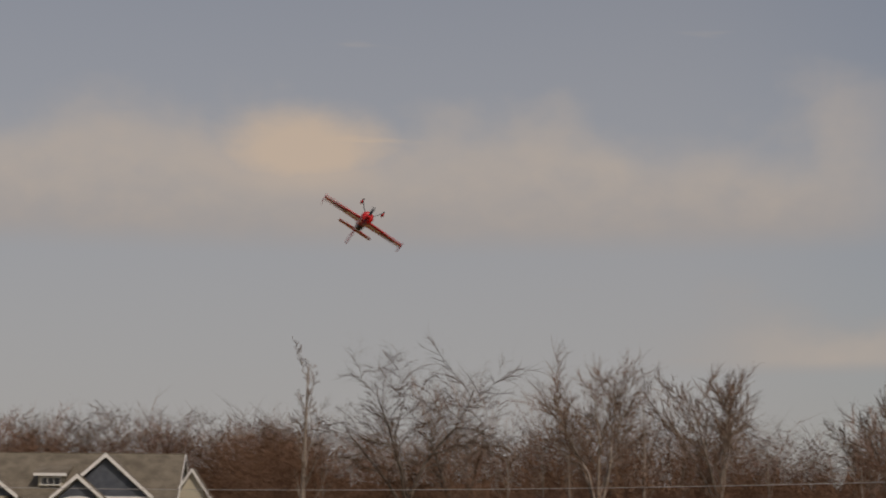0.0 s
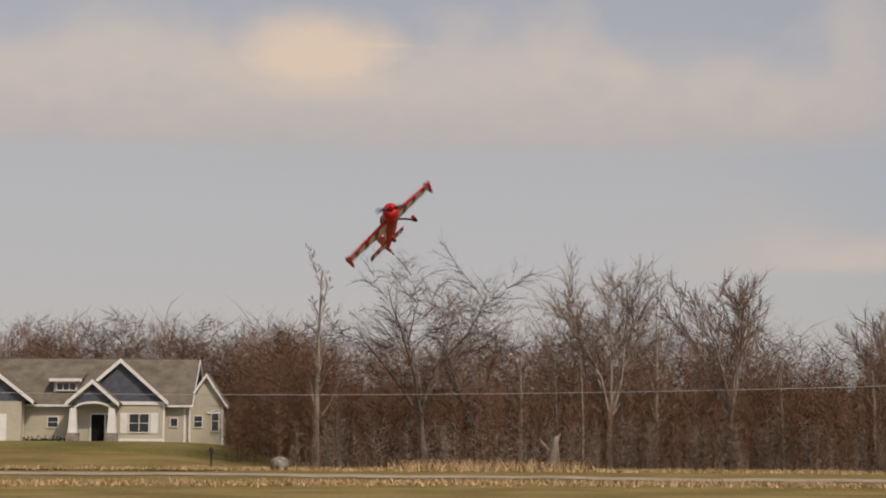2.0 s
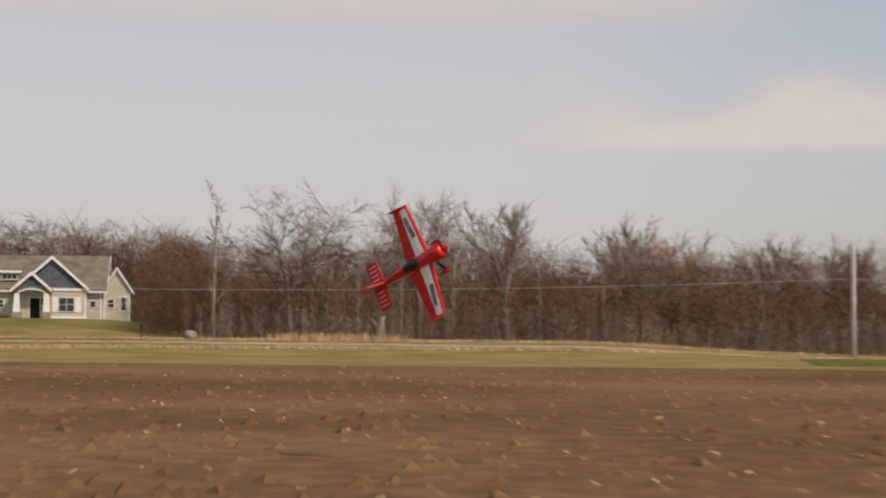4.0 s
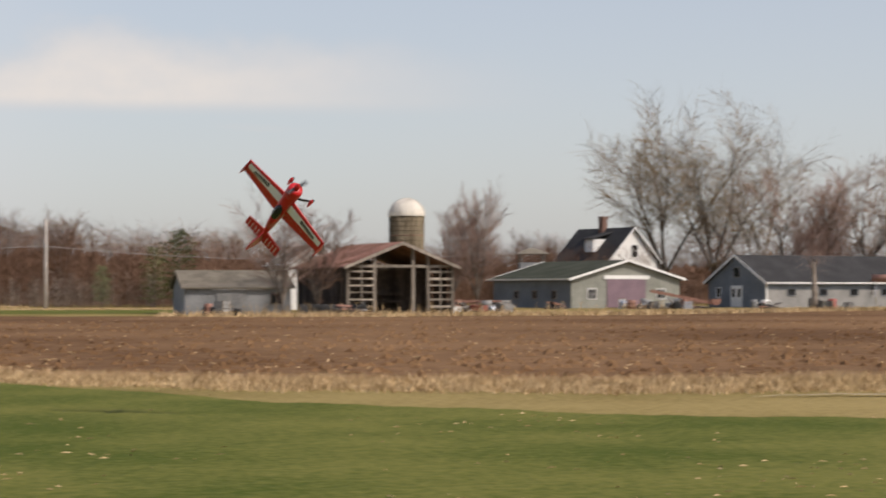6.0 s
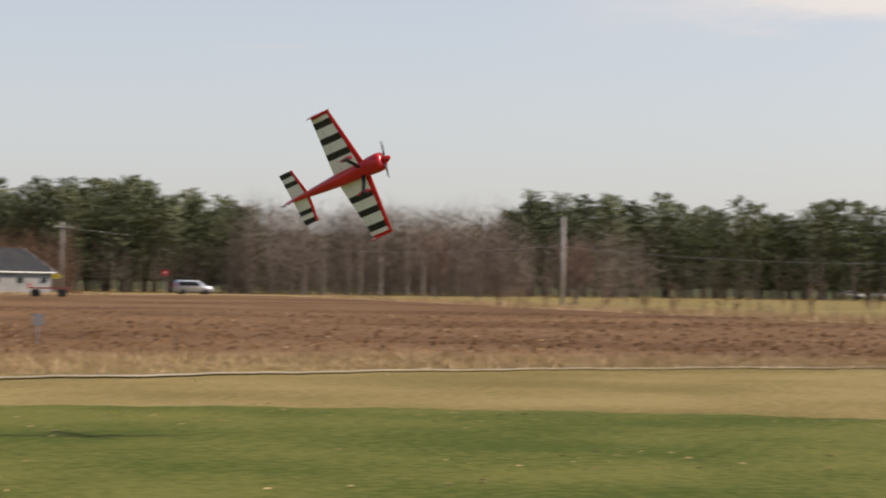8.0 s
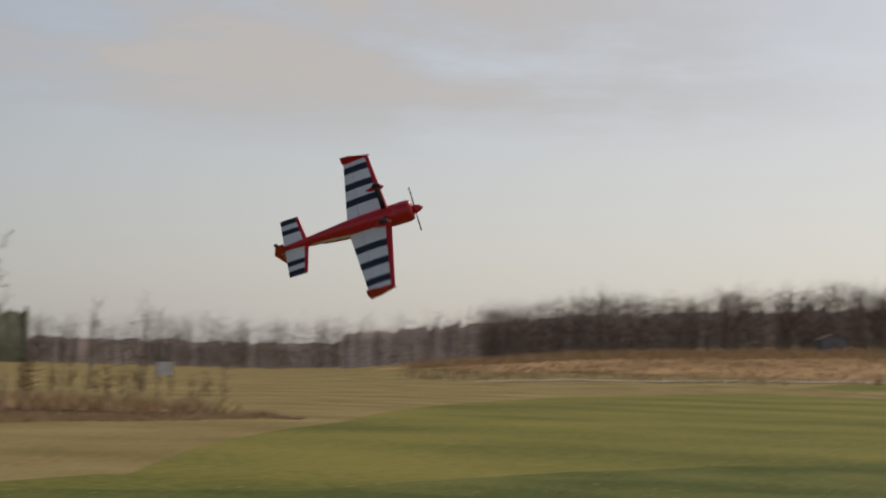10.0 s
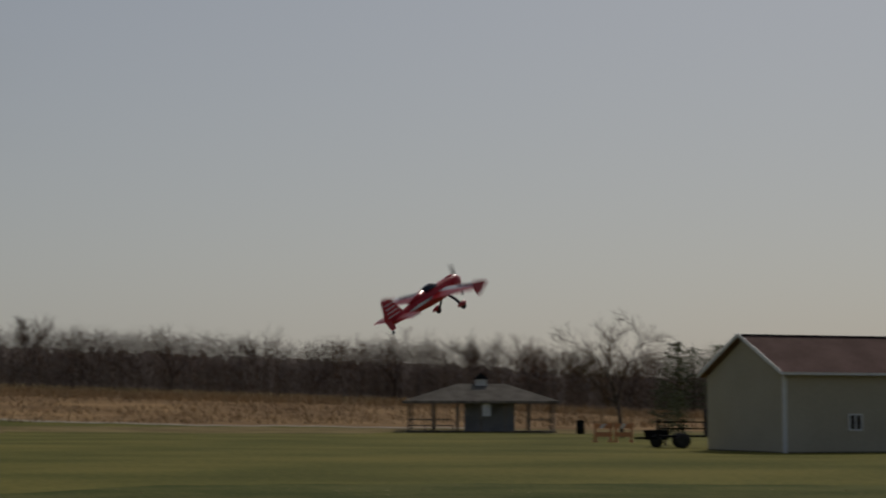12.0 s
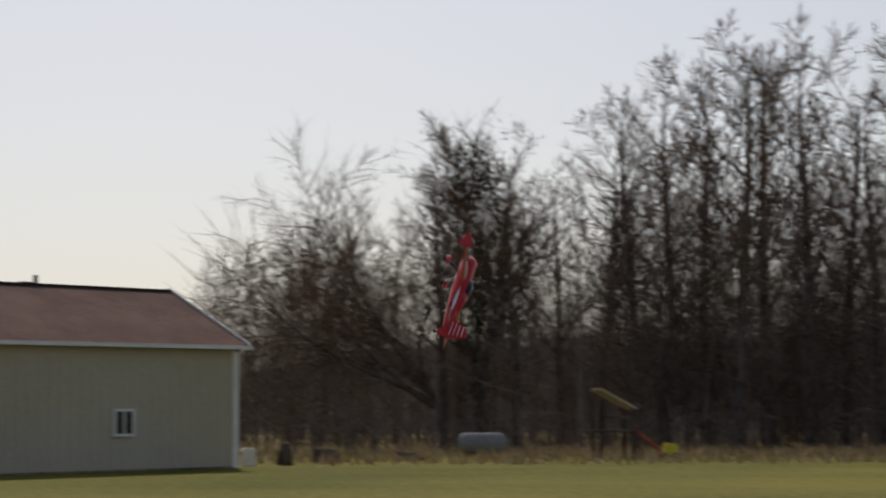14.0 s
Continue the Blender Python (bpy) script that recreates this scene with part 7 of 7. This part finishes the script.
    # a broken pale trunk before the long shed
    p = polar(34.75, 181)
    b = thing("broken_tree", "tall pale broken tree trunk before the long shed", "tree", pose(p.x, p.y, 0))
    part("trunk", Mesh().rings([[((0.34 - 0.03 * k + rng.uniform(-.04, .04)) * math.cos(a) + 0.05 * math.sin(k), (0.34 - 0.03 * k) * math.sin(a), 0.72 * k + (rng.uniform(-.2, .3) if k == 6 else 0)) for a in [6.283 * i / 10 for i in range(10)]] for k in range(7)]), PALE_BARK, b)
    for x, z in ((-0.8, 4.9), (0.7, 5.1), (-0.3, 5.4), (0.3, 4.4)):
        part("limb", Mesh().tube((0, 0, z - 1.6), (x, 0.1, z), 0.09, 0.03, 5), BARK, b)
    fz = Mesh()
    for _ in range(420):
        o = Vector((rng.gauss(0, 0.75), rng.gauss(0, 0.75), rng.gauss(4.6, 0.7)))
        e = Vector((rng.gauss(0, 1), rng.gauss(0, 1), rng.gauss(0.4, 0.8))).normalized() * rng.uniform(0.2, 0.5)
        q = e.orthogonal().normalized() * 0.012
        fz.add([o - q, o + q, o + e], [(0, 1, 2)])
    tagged(part("sprouts", fz, RED_TWIG, b), "thin brown sprouts", kind="stuff")
    p = polar(20.8, 132)
    row = thing("tyre_row", "row of worn black tyres leaning before the barn", "tyres", pose(p.x, p.y, 0, 0, 0, -20.8))
    for k in range(9):
        m = pose(-2.1 + 0.5 * k, rng.uniform(-.8, .8), 0.36, 90 + rng.uniform(-8, 8), 0, rng.uniform(-30, 30))
        ty = part("tyre", Mesh().lathe([(0.2, -0.1), (0.33, -0.11), (0.38, -0.07), (0.38, 0.07), (0.33, 0.11), (0.2, 0.1)], 18), RUBBER, row, "", m)
        part("rim", Mesh().lathe([(0.05, -0.03), (0.2, -0.08), (0.2, 0.08), (0.05, 0.03)], 14), RUST, ty)
    for k in range(3):
        p = polar(67.5 + 1.0 * k, 330 + k)
        b = thing("parked_car", "white car parked far off before the pines", "car", pose(p.x, p.y, 0, 0, 0, -68 + 20 * k))
        part("body", Mesh().rings([[(x, y, z) for x, z in ((-2.2, 0.4), (-2.1, 0.95), (-1.3, 1.0), (-0.8, 1.42), (0.6, 1.42), (1.2, 0.98), (2.1, 0.85), (2.2, 0.4))] for y in (-0.82, 0.82)]), WALL_WHITE, b)
        for y in (-0.84, 0.84):
            part("window", Mesh().prism([(-1.1, 1.0), (1.0, 1.0), (0.5, 1.36), (-0.75, 1.36)], y - 0.01, y + 0.01), GLASS, b)
            for x in (-1.35, 1.35):
                wheel(b, x, y, 0.32, 0.18)
    p = polar(76.6, 326)
    b = thing("red_pickup", "dark red pickup beside the white house", "car", pose(p.x, p.y, 0, 0, 0, -60))
    part("body", Mesh().rings([[(x, y, z) for x, z in ((-2.6, 0.5), (-2.6, 1.1), (-0.5, 1.1), (-0.4, 1.75), (0.8, 1.75), (1.3, 1.15), (2.5, 1.0), (2.6, 0.5))] for y in (-0.9, 0.9)]), PAINT_RED, b)
    for y in (-0.92, 0.92):
        part("window", Mesh().prism([(-0.3, 1.15), (1.15, 1.15), (0.75, 1.65), (-0.25, 1.65)], y - 0.01, y + 0.01), GLASS, b)
        for x in (-1.6, 1.6):
            wheel(b, x, y, 0.38, 0.22)


def club_clutter():
    def base(name, az, d, yaw, label, cat):
        p = polar(az, d)
        return thing(name, label, cat, pose(p.x, p.y, zt(p.x, p.y), 0, 0, -az + yaw))
    b = base("utility_trailer", 132.95, 89.5, 5, "black utility trailer with rack beside the building", "trailer")
    part("bed", Mesh().box(-1.0, 1.2, -0.8, 0.8, 0.5, 0.58), DARK, b)
    for z in (0.85, 1.15):
        part("side_rail", Mesh().box(-1.0, 1.2, -0.82, -0.78, z, z + 0.05), DARK, b)
        part("side_rail", Mesh().box(-1.0, 1.2, 0.78, 0.82, z, z + 0.05), DARK, b)
    for x in (-1.0, 0.1, 1.2):
        part("stake", Mesh().box(x - 0.03, x + 0.03, -0.84, -0.78, 0.5, 1.3 if x < 1 else 1.5), DARK, b)
    part("ramp", Mesh().box(1.2, 1.26, -0.78, 0.78, 0.5, 1.75), DARK_WOOD, b)
    part("tongue", Mesh().box(-2.0, -1.0, -0.05, 0.05, 0.4, 0.5), DARK, b)
    for y in (-0.95, 0.95):
        wheel(b, 0.1, y, 0.34, 0.2)
    b = base("roller", 132.3, 91, 0, "dark tyred cart beside the trailer", "cart")
    part("box", Mesh().prism([(-0.5, 0.35), (0.5, 0.35), (0.6, 0.8), (-0.6, 0.8)], -0.4, 0.4), DARK, b)
    for y in (-0.48, 0.48):
        wheel(b, 0, y, 0.3, 0.16)
    for k, az in enumerate((130.75, 131.35)):
        b = base("safety_barrier", az, 106, 12 - 20 * k, "faded orange and white folding safety barrier", "barrier")
        part("board", Mesh().box(-0.5, 0.5, -0.06, -0.02, 0.75, 1.0), PAINT_ORANGE, b)
        part("board", Mesh().box(-0.5, 0.5, -0.06, -0.02, 0.3, 0.55), PAINT_ORANGE, b)
        for x in (-0.42, 0.42):
            part("leg", Mesh().box(x - 0.06, x + 0.06, -0.02, 0.06, 0, 1.05), PAINT_ORANGE, b)
            part("foot", Mesh().box(x - 0.08, x + 0.08, -0.3, 0.35, 0, 0.08), PAINT_ORANGE, b)
        part("stripe", Mesh().prism([(-0.2, 0.75), (0.0, 0.75), (0.15, 1.0), (-0.05, 1.0)], -0.066, -0.06), WHITE, b)
    b = base("trash_barrel", 130.1, 146, 0, "dark trash barrel on the grass", "barrel")
    part("drum", Mesh().lathe([(0.3, 0), (0.3, 0.4), (0.32, 0.42), (0.3, 0.44), (0.3, 0.9), (0.27, 0.9), (0.27, 0.86)], 16), DARK, b)
    part("lid", Mesh().lathe([(0.33, 0.9), (0.33, 0.96), (0.1, 1.06)], 16), DARK, b)
    b = base("propane_box", 142.95, 86.8, 0, "white utility box beside the building's corner", "box")
    part("case", Mesh().box(-0.18, 0.18, -0.15, 0.15, 0.0, 0.42), TRIM, b)
    part("cap", Mesh().prism([(-0.21, 0.42), (0.21, 0.42), (0.14, 0.49), (-0.14, 0.49)], -0.17, 0.17), TRIM, b)
    for az, d, h, r in ((143.6, 87, 0.62, 0.14), (144.45, 90, 0.35, 0.35), (146.0, 91, 0.25, 0.35)):
        b = base("cut_stump", az, d, 0, "dark cut tree stump in the rough grass", "stump")
        rng = random.Random(int(az * 10))
        part("trunk", Mesh().rings([[((r + rng.uniform(-.05, .05)) * math.cos(a) * (1.3 - 0.3 * k), r * math.sin(a) * (1.3 - 0.3 * k), h * k + rng.uniform(-.04, .04) * k) for a in [6.283 * i / 10 for i in range(10)]] for k in (0, 0.5, 1.0)]), DARK_WOOD, b)
        part("root", Mesh().tube((r * 0.6, 0, 0.1), (r * 1.7, 0.1, 0.0), 0.09, 0.04, 6), DARK_WOOD, b)
    b = base("storage_tank", 147.6, 95, 0, "long pale round-topped tank at the edge of the woods", "tank")
    part("shell", Mesh().rings([[(x, 0.34 * w * math.cos(a), 0.42 + 0.34 * w * math.sin(a)) for a in [6.283 * i / 16 for i in range(16)]] for x, w in ((-0.78, 0.3), (-0.7, 0.8), (-0.58, 1), (0.58, 1), (0.7, 0.8), (0.78, 0.3))]), WALL_PALE, b)
    for x in (-0.5, 0.5):
        part("foot", Mesh().box(x - 0.08, x + 0.08, -0.3, 0.3, 0, 0.15), CONCRETE, b)
    b = base("tree_stand", 149.9, 92, 10, "weathered wooden playhouse stand with pale plank roof", "play stand")
    for x in (-0.5, 0.5):
        for y in (-0.5, 0.5):
            part("post", Mesh().box(x - 0.05, x + 0.05, y - 0.05, y + 0.05, 0, 1.75), DARK_WOOD, b)
    part("floor", Mesh().box(-0.6, 0.6, -0.6, 0.6, 0.8, 0.88), DARK_WOOD, b)
    part("roof", Mesh().prism([(-0.5, 2.05), (0.6, 1.45), (0.6, 1.53), (-0.5, 2.13)], -0.6, 0.6), GRAVEL, b, "pale plank roof")
    part("ladder", Mesh().tube((0.9, -0.3, 0), (0.55, -0.3, 0.9), 0.035, 0.035, 5).tube((0.9, 0.1, 0), (0.55, 0.1, 0.9), 0.035, 0.035, 5), DARK_WOOD, b)
    part("slide", Mesh().prism([(0.5, 0.85), (1.5, 0.08), (1.55, 0.14), (0.55, 0.92)], -0.6, -0.35), PAINT_RED, b)
    part("rail", Mesh().box(-0.55, 0.55, -0.55, -0.5, 1.2, 1.28), DARK_WOOD, b)
    b = base("toy_cart", 150.9, 91, 0, "small yellow plastic ride-on cart", "toy")
    part("body", Mesh().prism([(-0.25, 0.12), (0.25, 0.12), (0.22, 0.45), (-0.15, 0.5)], -0.15, 0.15), PAINT_YELLOW, b)
    for x in (-0.17, 0.17):
        wheel(b, x, -0.17, 0.1, 0.05)
        wheel(b, x, 0.17, 0.1, 0.05)
    for az, d in ((112.6, 258), (110.3, 262)):
        b = base("field_shed", az, d, 15, "small grey shed before the far woods", "shed")
        gable_shell(b, 3.2, 4.2, 1.7, 2.5, WALL_GREY, SHINGLE_TAN, None, 0.2, 0.08)
        part("door", Mesh().box(-0.5, 0.5, -0.06, -0.01, 0.0, 1.6), OLD_WOOD, b)


poles_and_cables()
minivan()
signs()
dead_stump()
farm_clutter()
club_clutter()
grass_strip()
field_litter()
plant_everything()

plane, prop = build_plane()


# ---- flight ----
def motions():
    rows = []
    for t, x, y, z, a, b, c in FLIGHT:
        rows.append((t, Matrix.LocRotScale((x, y, z), Euler((a, b, c)), None)))
    walk(plane, rows)
    walk(prop, [(k / 30, pose(0.475, 0, 0, (k * 67) % 360)) for k in range(421)])


FLIGHT = [
    (0, 0.882, 116.337, 6.705, 2.6003, -0.0007, -1.3193), (0.1, 1.474, 116.153, 6.416, -2.7614, -0.0039, -1.4088), (0.2, 2.066, 115.96, 6.143, -1.8399, 0.0382, -1.4672),
    (0.3, 2.298, 115.68, 5.917, -0.978, 0.0231, -1.5053), (0.4, 2.51, 115.403, 5.671, -0.1152, 0.0147, -1.5399), (0.5, 2.619, 114.721, 5.391, 0.7297, -0.0577, -1.5882),
    (0.6, 2.624, 115.568, 5.349, 1.693, -0.0667, -1.6544), (0.7, 2.756, 114.709, 5.058, 2.638, -0.1677, -1.646), (0.8, 2.761, 113.873, 4.788, -2.6833, -0.2306, -1.7248),
    (0.9, 2.699, 113.5, 4.704, -1.7366, -0.2275, -1.6947), (1, 2.557, 113.129, 4.635, -0.7875, -0.2391, -1.6717), (1.1, 2.458, 112.749, 4.552, 0.0129, -0.2626, -1.6461),
    (1.2, 2.314, 112.37, 4.491, 0.8166, -0.2972, -1.6342), (1.3, 2.144, 111.978, 4.43, 1.6455, -0.2752, -1.5662), (1.4, 1.933, 111.587, 4.387, 2.4715, -0.3048, -1.4902),
    (1.5, 1.848, 111.66, 4.421, -3.0689, -0.3443, -1.4469), (1.6, 1.751, 112.482, 4.637, -2.227, -0.2721, -1.4469), (1.7, 1.668, 111.543, 4.575, -1.434, -0.3086, -1.4314),
    (1.8, 1.63, 110.638, 4.528, -0.6314, -0.34, -1.4481), (1.9, 1.555, 110.448, 4.499, 0.0939, -0.3221, -1.4723), (2, 1.504, 110.261, 4.47, 0.8123, -0.2912, -1.4782),
    (2.1, 1.417, 110.148, 4.453, 1.2856, -0.307, -1.4336), (2.2, 1.351, 110.036, 4.432, 1.7618, -0.338, -1.4016), (2.3, 1.383, 109.99, 4.419, 2.4588, -0.3533, -1.2983),
    (2.4, 1.426, 109.947, 4.382, -3.1274, -0.3671, -1.1822), (2.5, 1.477, 109.844, 4.325, -2.4312, -0.3778, -1.054), (2.6, 1.52, 109.112, 4.251, -1.7361, -0.3832, -0.9159),
    (2.7, 1.549, 107.612, 4.16, -1.0426, -0.382, -0.7719), (2.8, 1.563, 105.343, 4.055, -0.3508, -0.3733, -0.6276), (2.9, 1.565, 102.305, 3.938, 0.3393, -0.3577, -0.4885),
    (3, 1.556, 98.561, 3.811, 1.0283, -0.3365, -0.3595), (3.1, 1.557, 94.681, 3.676, 1.7165, -0.3117, -0.2433), (3.2, 1.572, 90.799, 3.534, 2.4045, -0.2851, -0.1414),
    (3.3, 1.603, 86.917, 3.388, 3.0939, -0.2813, -0.1344), (3.4, 1.65, 83.034, 3.24, -2.4984, -0.301, -0.2166), (3.5, 1.714, 79.147, 3.09, -1.8072, -0.3207, -0.3049),
    (3.6, 1.793, 75.259, 2.942, -1.1154, -0.3398, -0.3985), (3.7, 1.891, 71.368, 2.797, -0.4229, -0.3576, -0.4964), (3.8, 2.006, 67.473, 2.656, 0.2708, -0.3735, -0.5971),
    (3.9, 2.138, 63.575, 2.522, 0.9653, -0.3867, -0.699), (4, 2.287, 59.671, 2.393, 1.6609, -0.3971, -0.8005), (4.1, 2.456, 55.762, 2.264, 2.3575, -0.4047, -0.9001),
    (4.2, 2.642, 51.846, 2.121, 3.0548, -0.4092, -0.9965), (4.3, 2.847, 47.924, 1.959, -2.5304, -0.411, -1.0886), (4.4, 3.364, 45.968, 1.88, -1.7666, -0.4322, -1.0903),
    (4.5, 4.019, 44.154, 1.835, -0.9958, -0.4538, -1.1106), (4.6, 4.227, 39.493, 1.816, -0.1963, -0.4502, -1.1556), (4.7, 4.521, 34.833, 1.821, 0.6006, -0.4398, -1.1993),
    (4.8, 5.162, 33.166, 1.951, 1.5323, -0.4767, -1.3318), (4.9, 5.938, 31.923, 2.071, 2.4619, -0.4293, -1.4615), (5, 5.546, 27.881, 2.205, -2.9997, -0.3606, -1.4702),
    (5.1, 5.623, 27.428, 2.392, -2.0926, -0.5539, -1.3991), (5.2, 5.928, 27.405, 2.485, -1.366, -0.4825, -1.369), (5.3, 6.203, 27.387, 2.599, -0.6553, -0.4502, -1.2974),
    (5.4, 6.517, 26.318, 2.541, 0.0341, -0.5037, -1.3104), (5.5, 6.786, 25.284, 2.507, 0.7452, -0.542, -1.3642), (5.6, 7.217, 25.086, 2.526, 1.2203, -0.5693, -1.3239),
    (5.7, 7.609, 24.89, 2.579, 1.7104, -0.6134, -1.3095), (5.8, 7.811, 24.362, 2.592, 1.8843, -0.5757, -1.4069), (5.9, 8.012, 23.839, 2.594, 2.0495, -0.5268, -1.4952),
    (6, 8.119, 23.189, 2.646, 2.1067, -0.5231, -1.4648), (6.1, 8.534, 23.239, 2.649, 2.4228, -0.4475, -1.249), (6.2, 8.69, 22.409, 2.619, 2.9393, -0.3554, -1.1436),
    (6.3, 8.837, 21.597, 2.574, -2.8323, -0.3309, -1.0066), (6.4, 9.229, 20.987, 2.553, -2.4018, -0.3393, -0.9903), (6.5, 9.577, 20.387, 2.525, -1.971, -0.3592, -0.9775),
    (6.6, 10.16, 20.085, 2.492, -1.789, -0.3409, -1.082), (6.7, 10.726, 19.777, 2.447, -1.6117, -0.3085, -1.1812), (6.8, 10.977, 19.025, 2.406, -1.0893, -0.301, -1.2046),
    (6.9, 11.382, 18.175, 2.328, -0.5638, -0.3055, -1.2406), (7, 11.92, 17.768, 2.278, 0.0227, -0.4563, -1.1281), (7.1, 12.233, 17.008, 2.346, 0.6539, -0.4166, -1.0603),
    (7.2, 12.526, 16.246, 2.444, 1.277, -0.422, -0.9712), (7.3, 12.932, 15.575, 2.501, 1.4413, -0.4488, -0.9137), (7.4, 13.288, 14.913, 2.604, 1.6063, -0.4848, -0.857),
    (7.5, 13.631, 14.148, 2.596, 1.3853, -0.5456, -1.0598), (7.6, 14.368, 13.797, 2.541, 0.9853, -0.5684, -1.2068), (7.7, 15.03, 13.516, 2.547, 0.4649, -0.5251, -1.3331),
    (7.8, 15.685, 13.219, 2.55, -0.0573, -0.5185, -1.4622), (7.9, 15.843, 12.639, 2.627, -0.6155, -0.431, -1.475), (8, 15.967, 12.086, 2.7, -1.157, -0.3439, -1.5268),
    (8.1, 16.106, 11.568, 2.722, -1.7267, -0.272, -1.5345), (8.2, 16.202, 11.094, 2.74, -2.2873, -0.1977, -1.5751), (8.3, 16.193, 10.353, 2.758, -3.0631, -0.1559, -1.5612),
    (8.4, 16.176, 9.601, 2.77, 2.4506, -0.0968, -1.5801), (8.5, 15.988, 8.586, 2.7, 2.0324, -0.1035, -1.6797), (8.6, 16.379, 7.825, 2.601, 1.9044, -0.1865, -1.684),
    (8.7, 16.635, 7.102, 2.466, 2.4084, -0.2737, -1.6907), (8.8, 16.877, 6.328, 2.331, 2.9209, -0.358, -1.7291), (8.9, 16.375, 5.508, 2.398, -2.4721, -0.4191, -1.6929),
    (9, 15.884, 4.689, 2.457, -1.5652, -0.5004, -1.7064), (9.1, 16.116, 4.056, 2.601, -0.632, -0.4581, -1.7172), (9.2, 16.327, 3.403, 2.749, 0.2946, -0.4709, -1.7119),
    (9.3, 16.54, 2.664, 2.699, 0.7881, -0.4537, -1.7377), (9.4, 16.715, 1.942, 2.672, 1.2827, -0.4354, -1.7618), (9.5, 16.856, 1.238, 2.663, 1.7783, -0.4161, -1.7841),
    (9.6, 16.966, 0.554, 2.671, 2.2748, -0.3963, -1.8047), (9.7, 17.048, -0.11, 2.693, 2.7721, -0.3759, -1.8235), (9.8, 17.106, -0.752, 2.727, -3.0132, -0.3554, -1.8407),
    (9.9, 17.141, -1.373, 2.77, -2.5148, -0.3348, -1.8563), (10, 17.156, -1.973, 2.82, -2.0161, -0.3143, -1.8703), (10.1, 17.153, -2.551, 2.875, -1.5173, -0.2939, -1.8829),
    (10.2, 17.137, -3.109, 2.93, -1.0184, -0.2741, -1.894), (10.3, 17.107, -3.645, 2.986, -0.5198, -0.276, -1.8756), (10.4, 17.067, -4.161, 3.037, -0.0214, -0.302, -1.8191),
    (10.5, 17.016, -4.659, 3.083, 0.4771, -0.3311, -1.7503), (10.6, 16.96, -5.139, 3.118, 0.975, -0.3619, -1.6696), (10.7, 16.896, -5.6, 3.142, 1.4711, -0.3926, -1.5792),
    (10.8, 16.828, -6.046, 3.151, 1.9645, -0.4213, -1.4822), (10.9, 16.757, -6.477, 3.142, 2.4543, -0.446, -1.3828), (11, 16.684, -6.893, 3.112, 2.94, -0.4654, -1.2856),
    (11.1, 16.609, -7.298, 3.059, -2.8614, -0.4794, -1.1944), (11.2, 16.531, -7.689, 2.979, -2.3831, -0.488, -1.112), (11.3, 16.453, -8.07, 2.867, -1.9072, -0.4919, -1.0398),
    (11.4, 16.738, -8.656, 2.964, -1.5625, -0.4674, -1.1626), (11.5, 17.031, -9.247, 3.06, -1.2284, -0.4172, -1.2665), (11.6, 17.391, -10.102, 3.1, -1.3745, -0.3382, -1.2998),
    (11.7, 17.761, -10.97, 3.137, -1.5187, -0.262, -1.343), (11.8, 17.793, -11.662, 3.032, -1.2281, -0.3345, -1.3373), (11.9, 17.807, -12.368, 2.936, -0.9309, -0.4121, -1.3541),
    (12, 17.734, -12.776, 2.902, -0.1212, -0.4476, -1.3125), (12.1, 18.467, -13.96, 3.0, 0.8485, -0.3871, -1.405), (12.2, 18.891, -15.172, 3.0, 1.688, -0.2999, -1.3804),
    (12.3, 19.988, -17.13, 3.016, 2.517, -0.2606, -1.3067), (12.4, 22.642, -20.731, 3.096, -3.0283, -0.2221, -1.3265), (12.5, 25.398, -24.455, 3.212, -2.2949, -0.1855, -1.3219),
    (12.6, 26.813, -26.947, 3.18, -1.6167, -0.2417, -1.3313), (12.7, 28.317, -29.406, 3.195, -0.9284, -0.2922, -1.3739), (12.8, 29.515, -31.355, 3.128, -0.0566, -0.2819, -1.4553),
    (12.9, 30.806, -33.394, 3.045, 0.8031, -0.2281, -1.5005), (13, 33.258, -36.658, 3.176, 1.6638, -0.1694, -1.669), (13.1, 33.456, -37.739, 3.081, 2.4228, -0.1569, -1.5211),
    (13.2, 33.812, -38.965, 3.024, 2.7518, -0.1008, -1.4617), (13.3, 33.967, -39.995, 2.979, 3.0843, -0.0718, -1.3897), (13.4, 33.748, -40.635, 2.825, 3.1341, -0.0634, -1.4006),
    (13.5, 33.525, -41.264, 2.665, -3.0985, -0.0547, -1.4103), (13.6, 33.336, -42.011, 2.607, -3.1249, -0.1194, -1.4335), (13.7, 33.124, -42.769, 2.532, 3.1317, -0.1833, -1.4547),
    (13.8, 32.886, -43.537, 2.445, 3.1046, -0.2465, -1.4739), (13.9, 32.717, -44.169, 2.69, 2.5581, -0.5105, -1.5417), (14, 32.531, -44.815, 2.949, 1.9085, -0.7499, -1.4207),
]
motions()
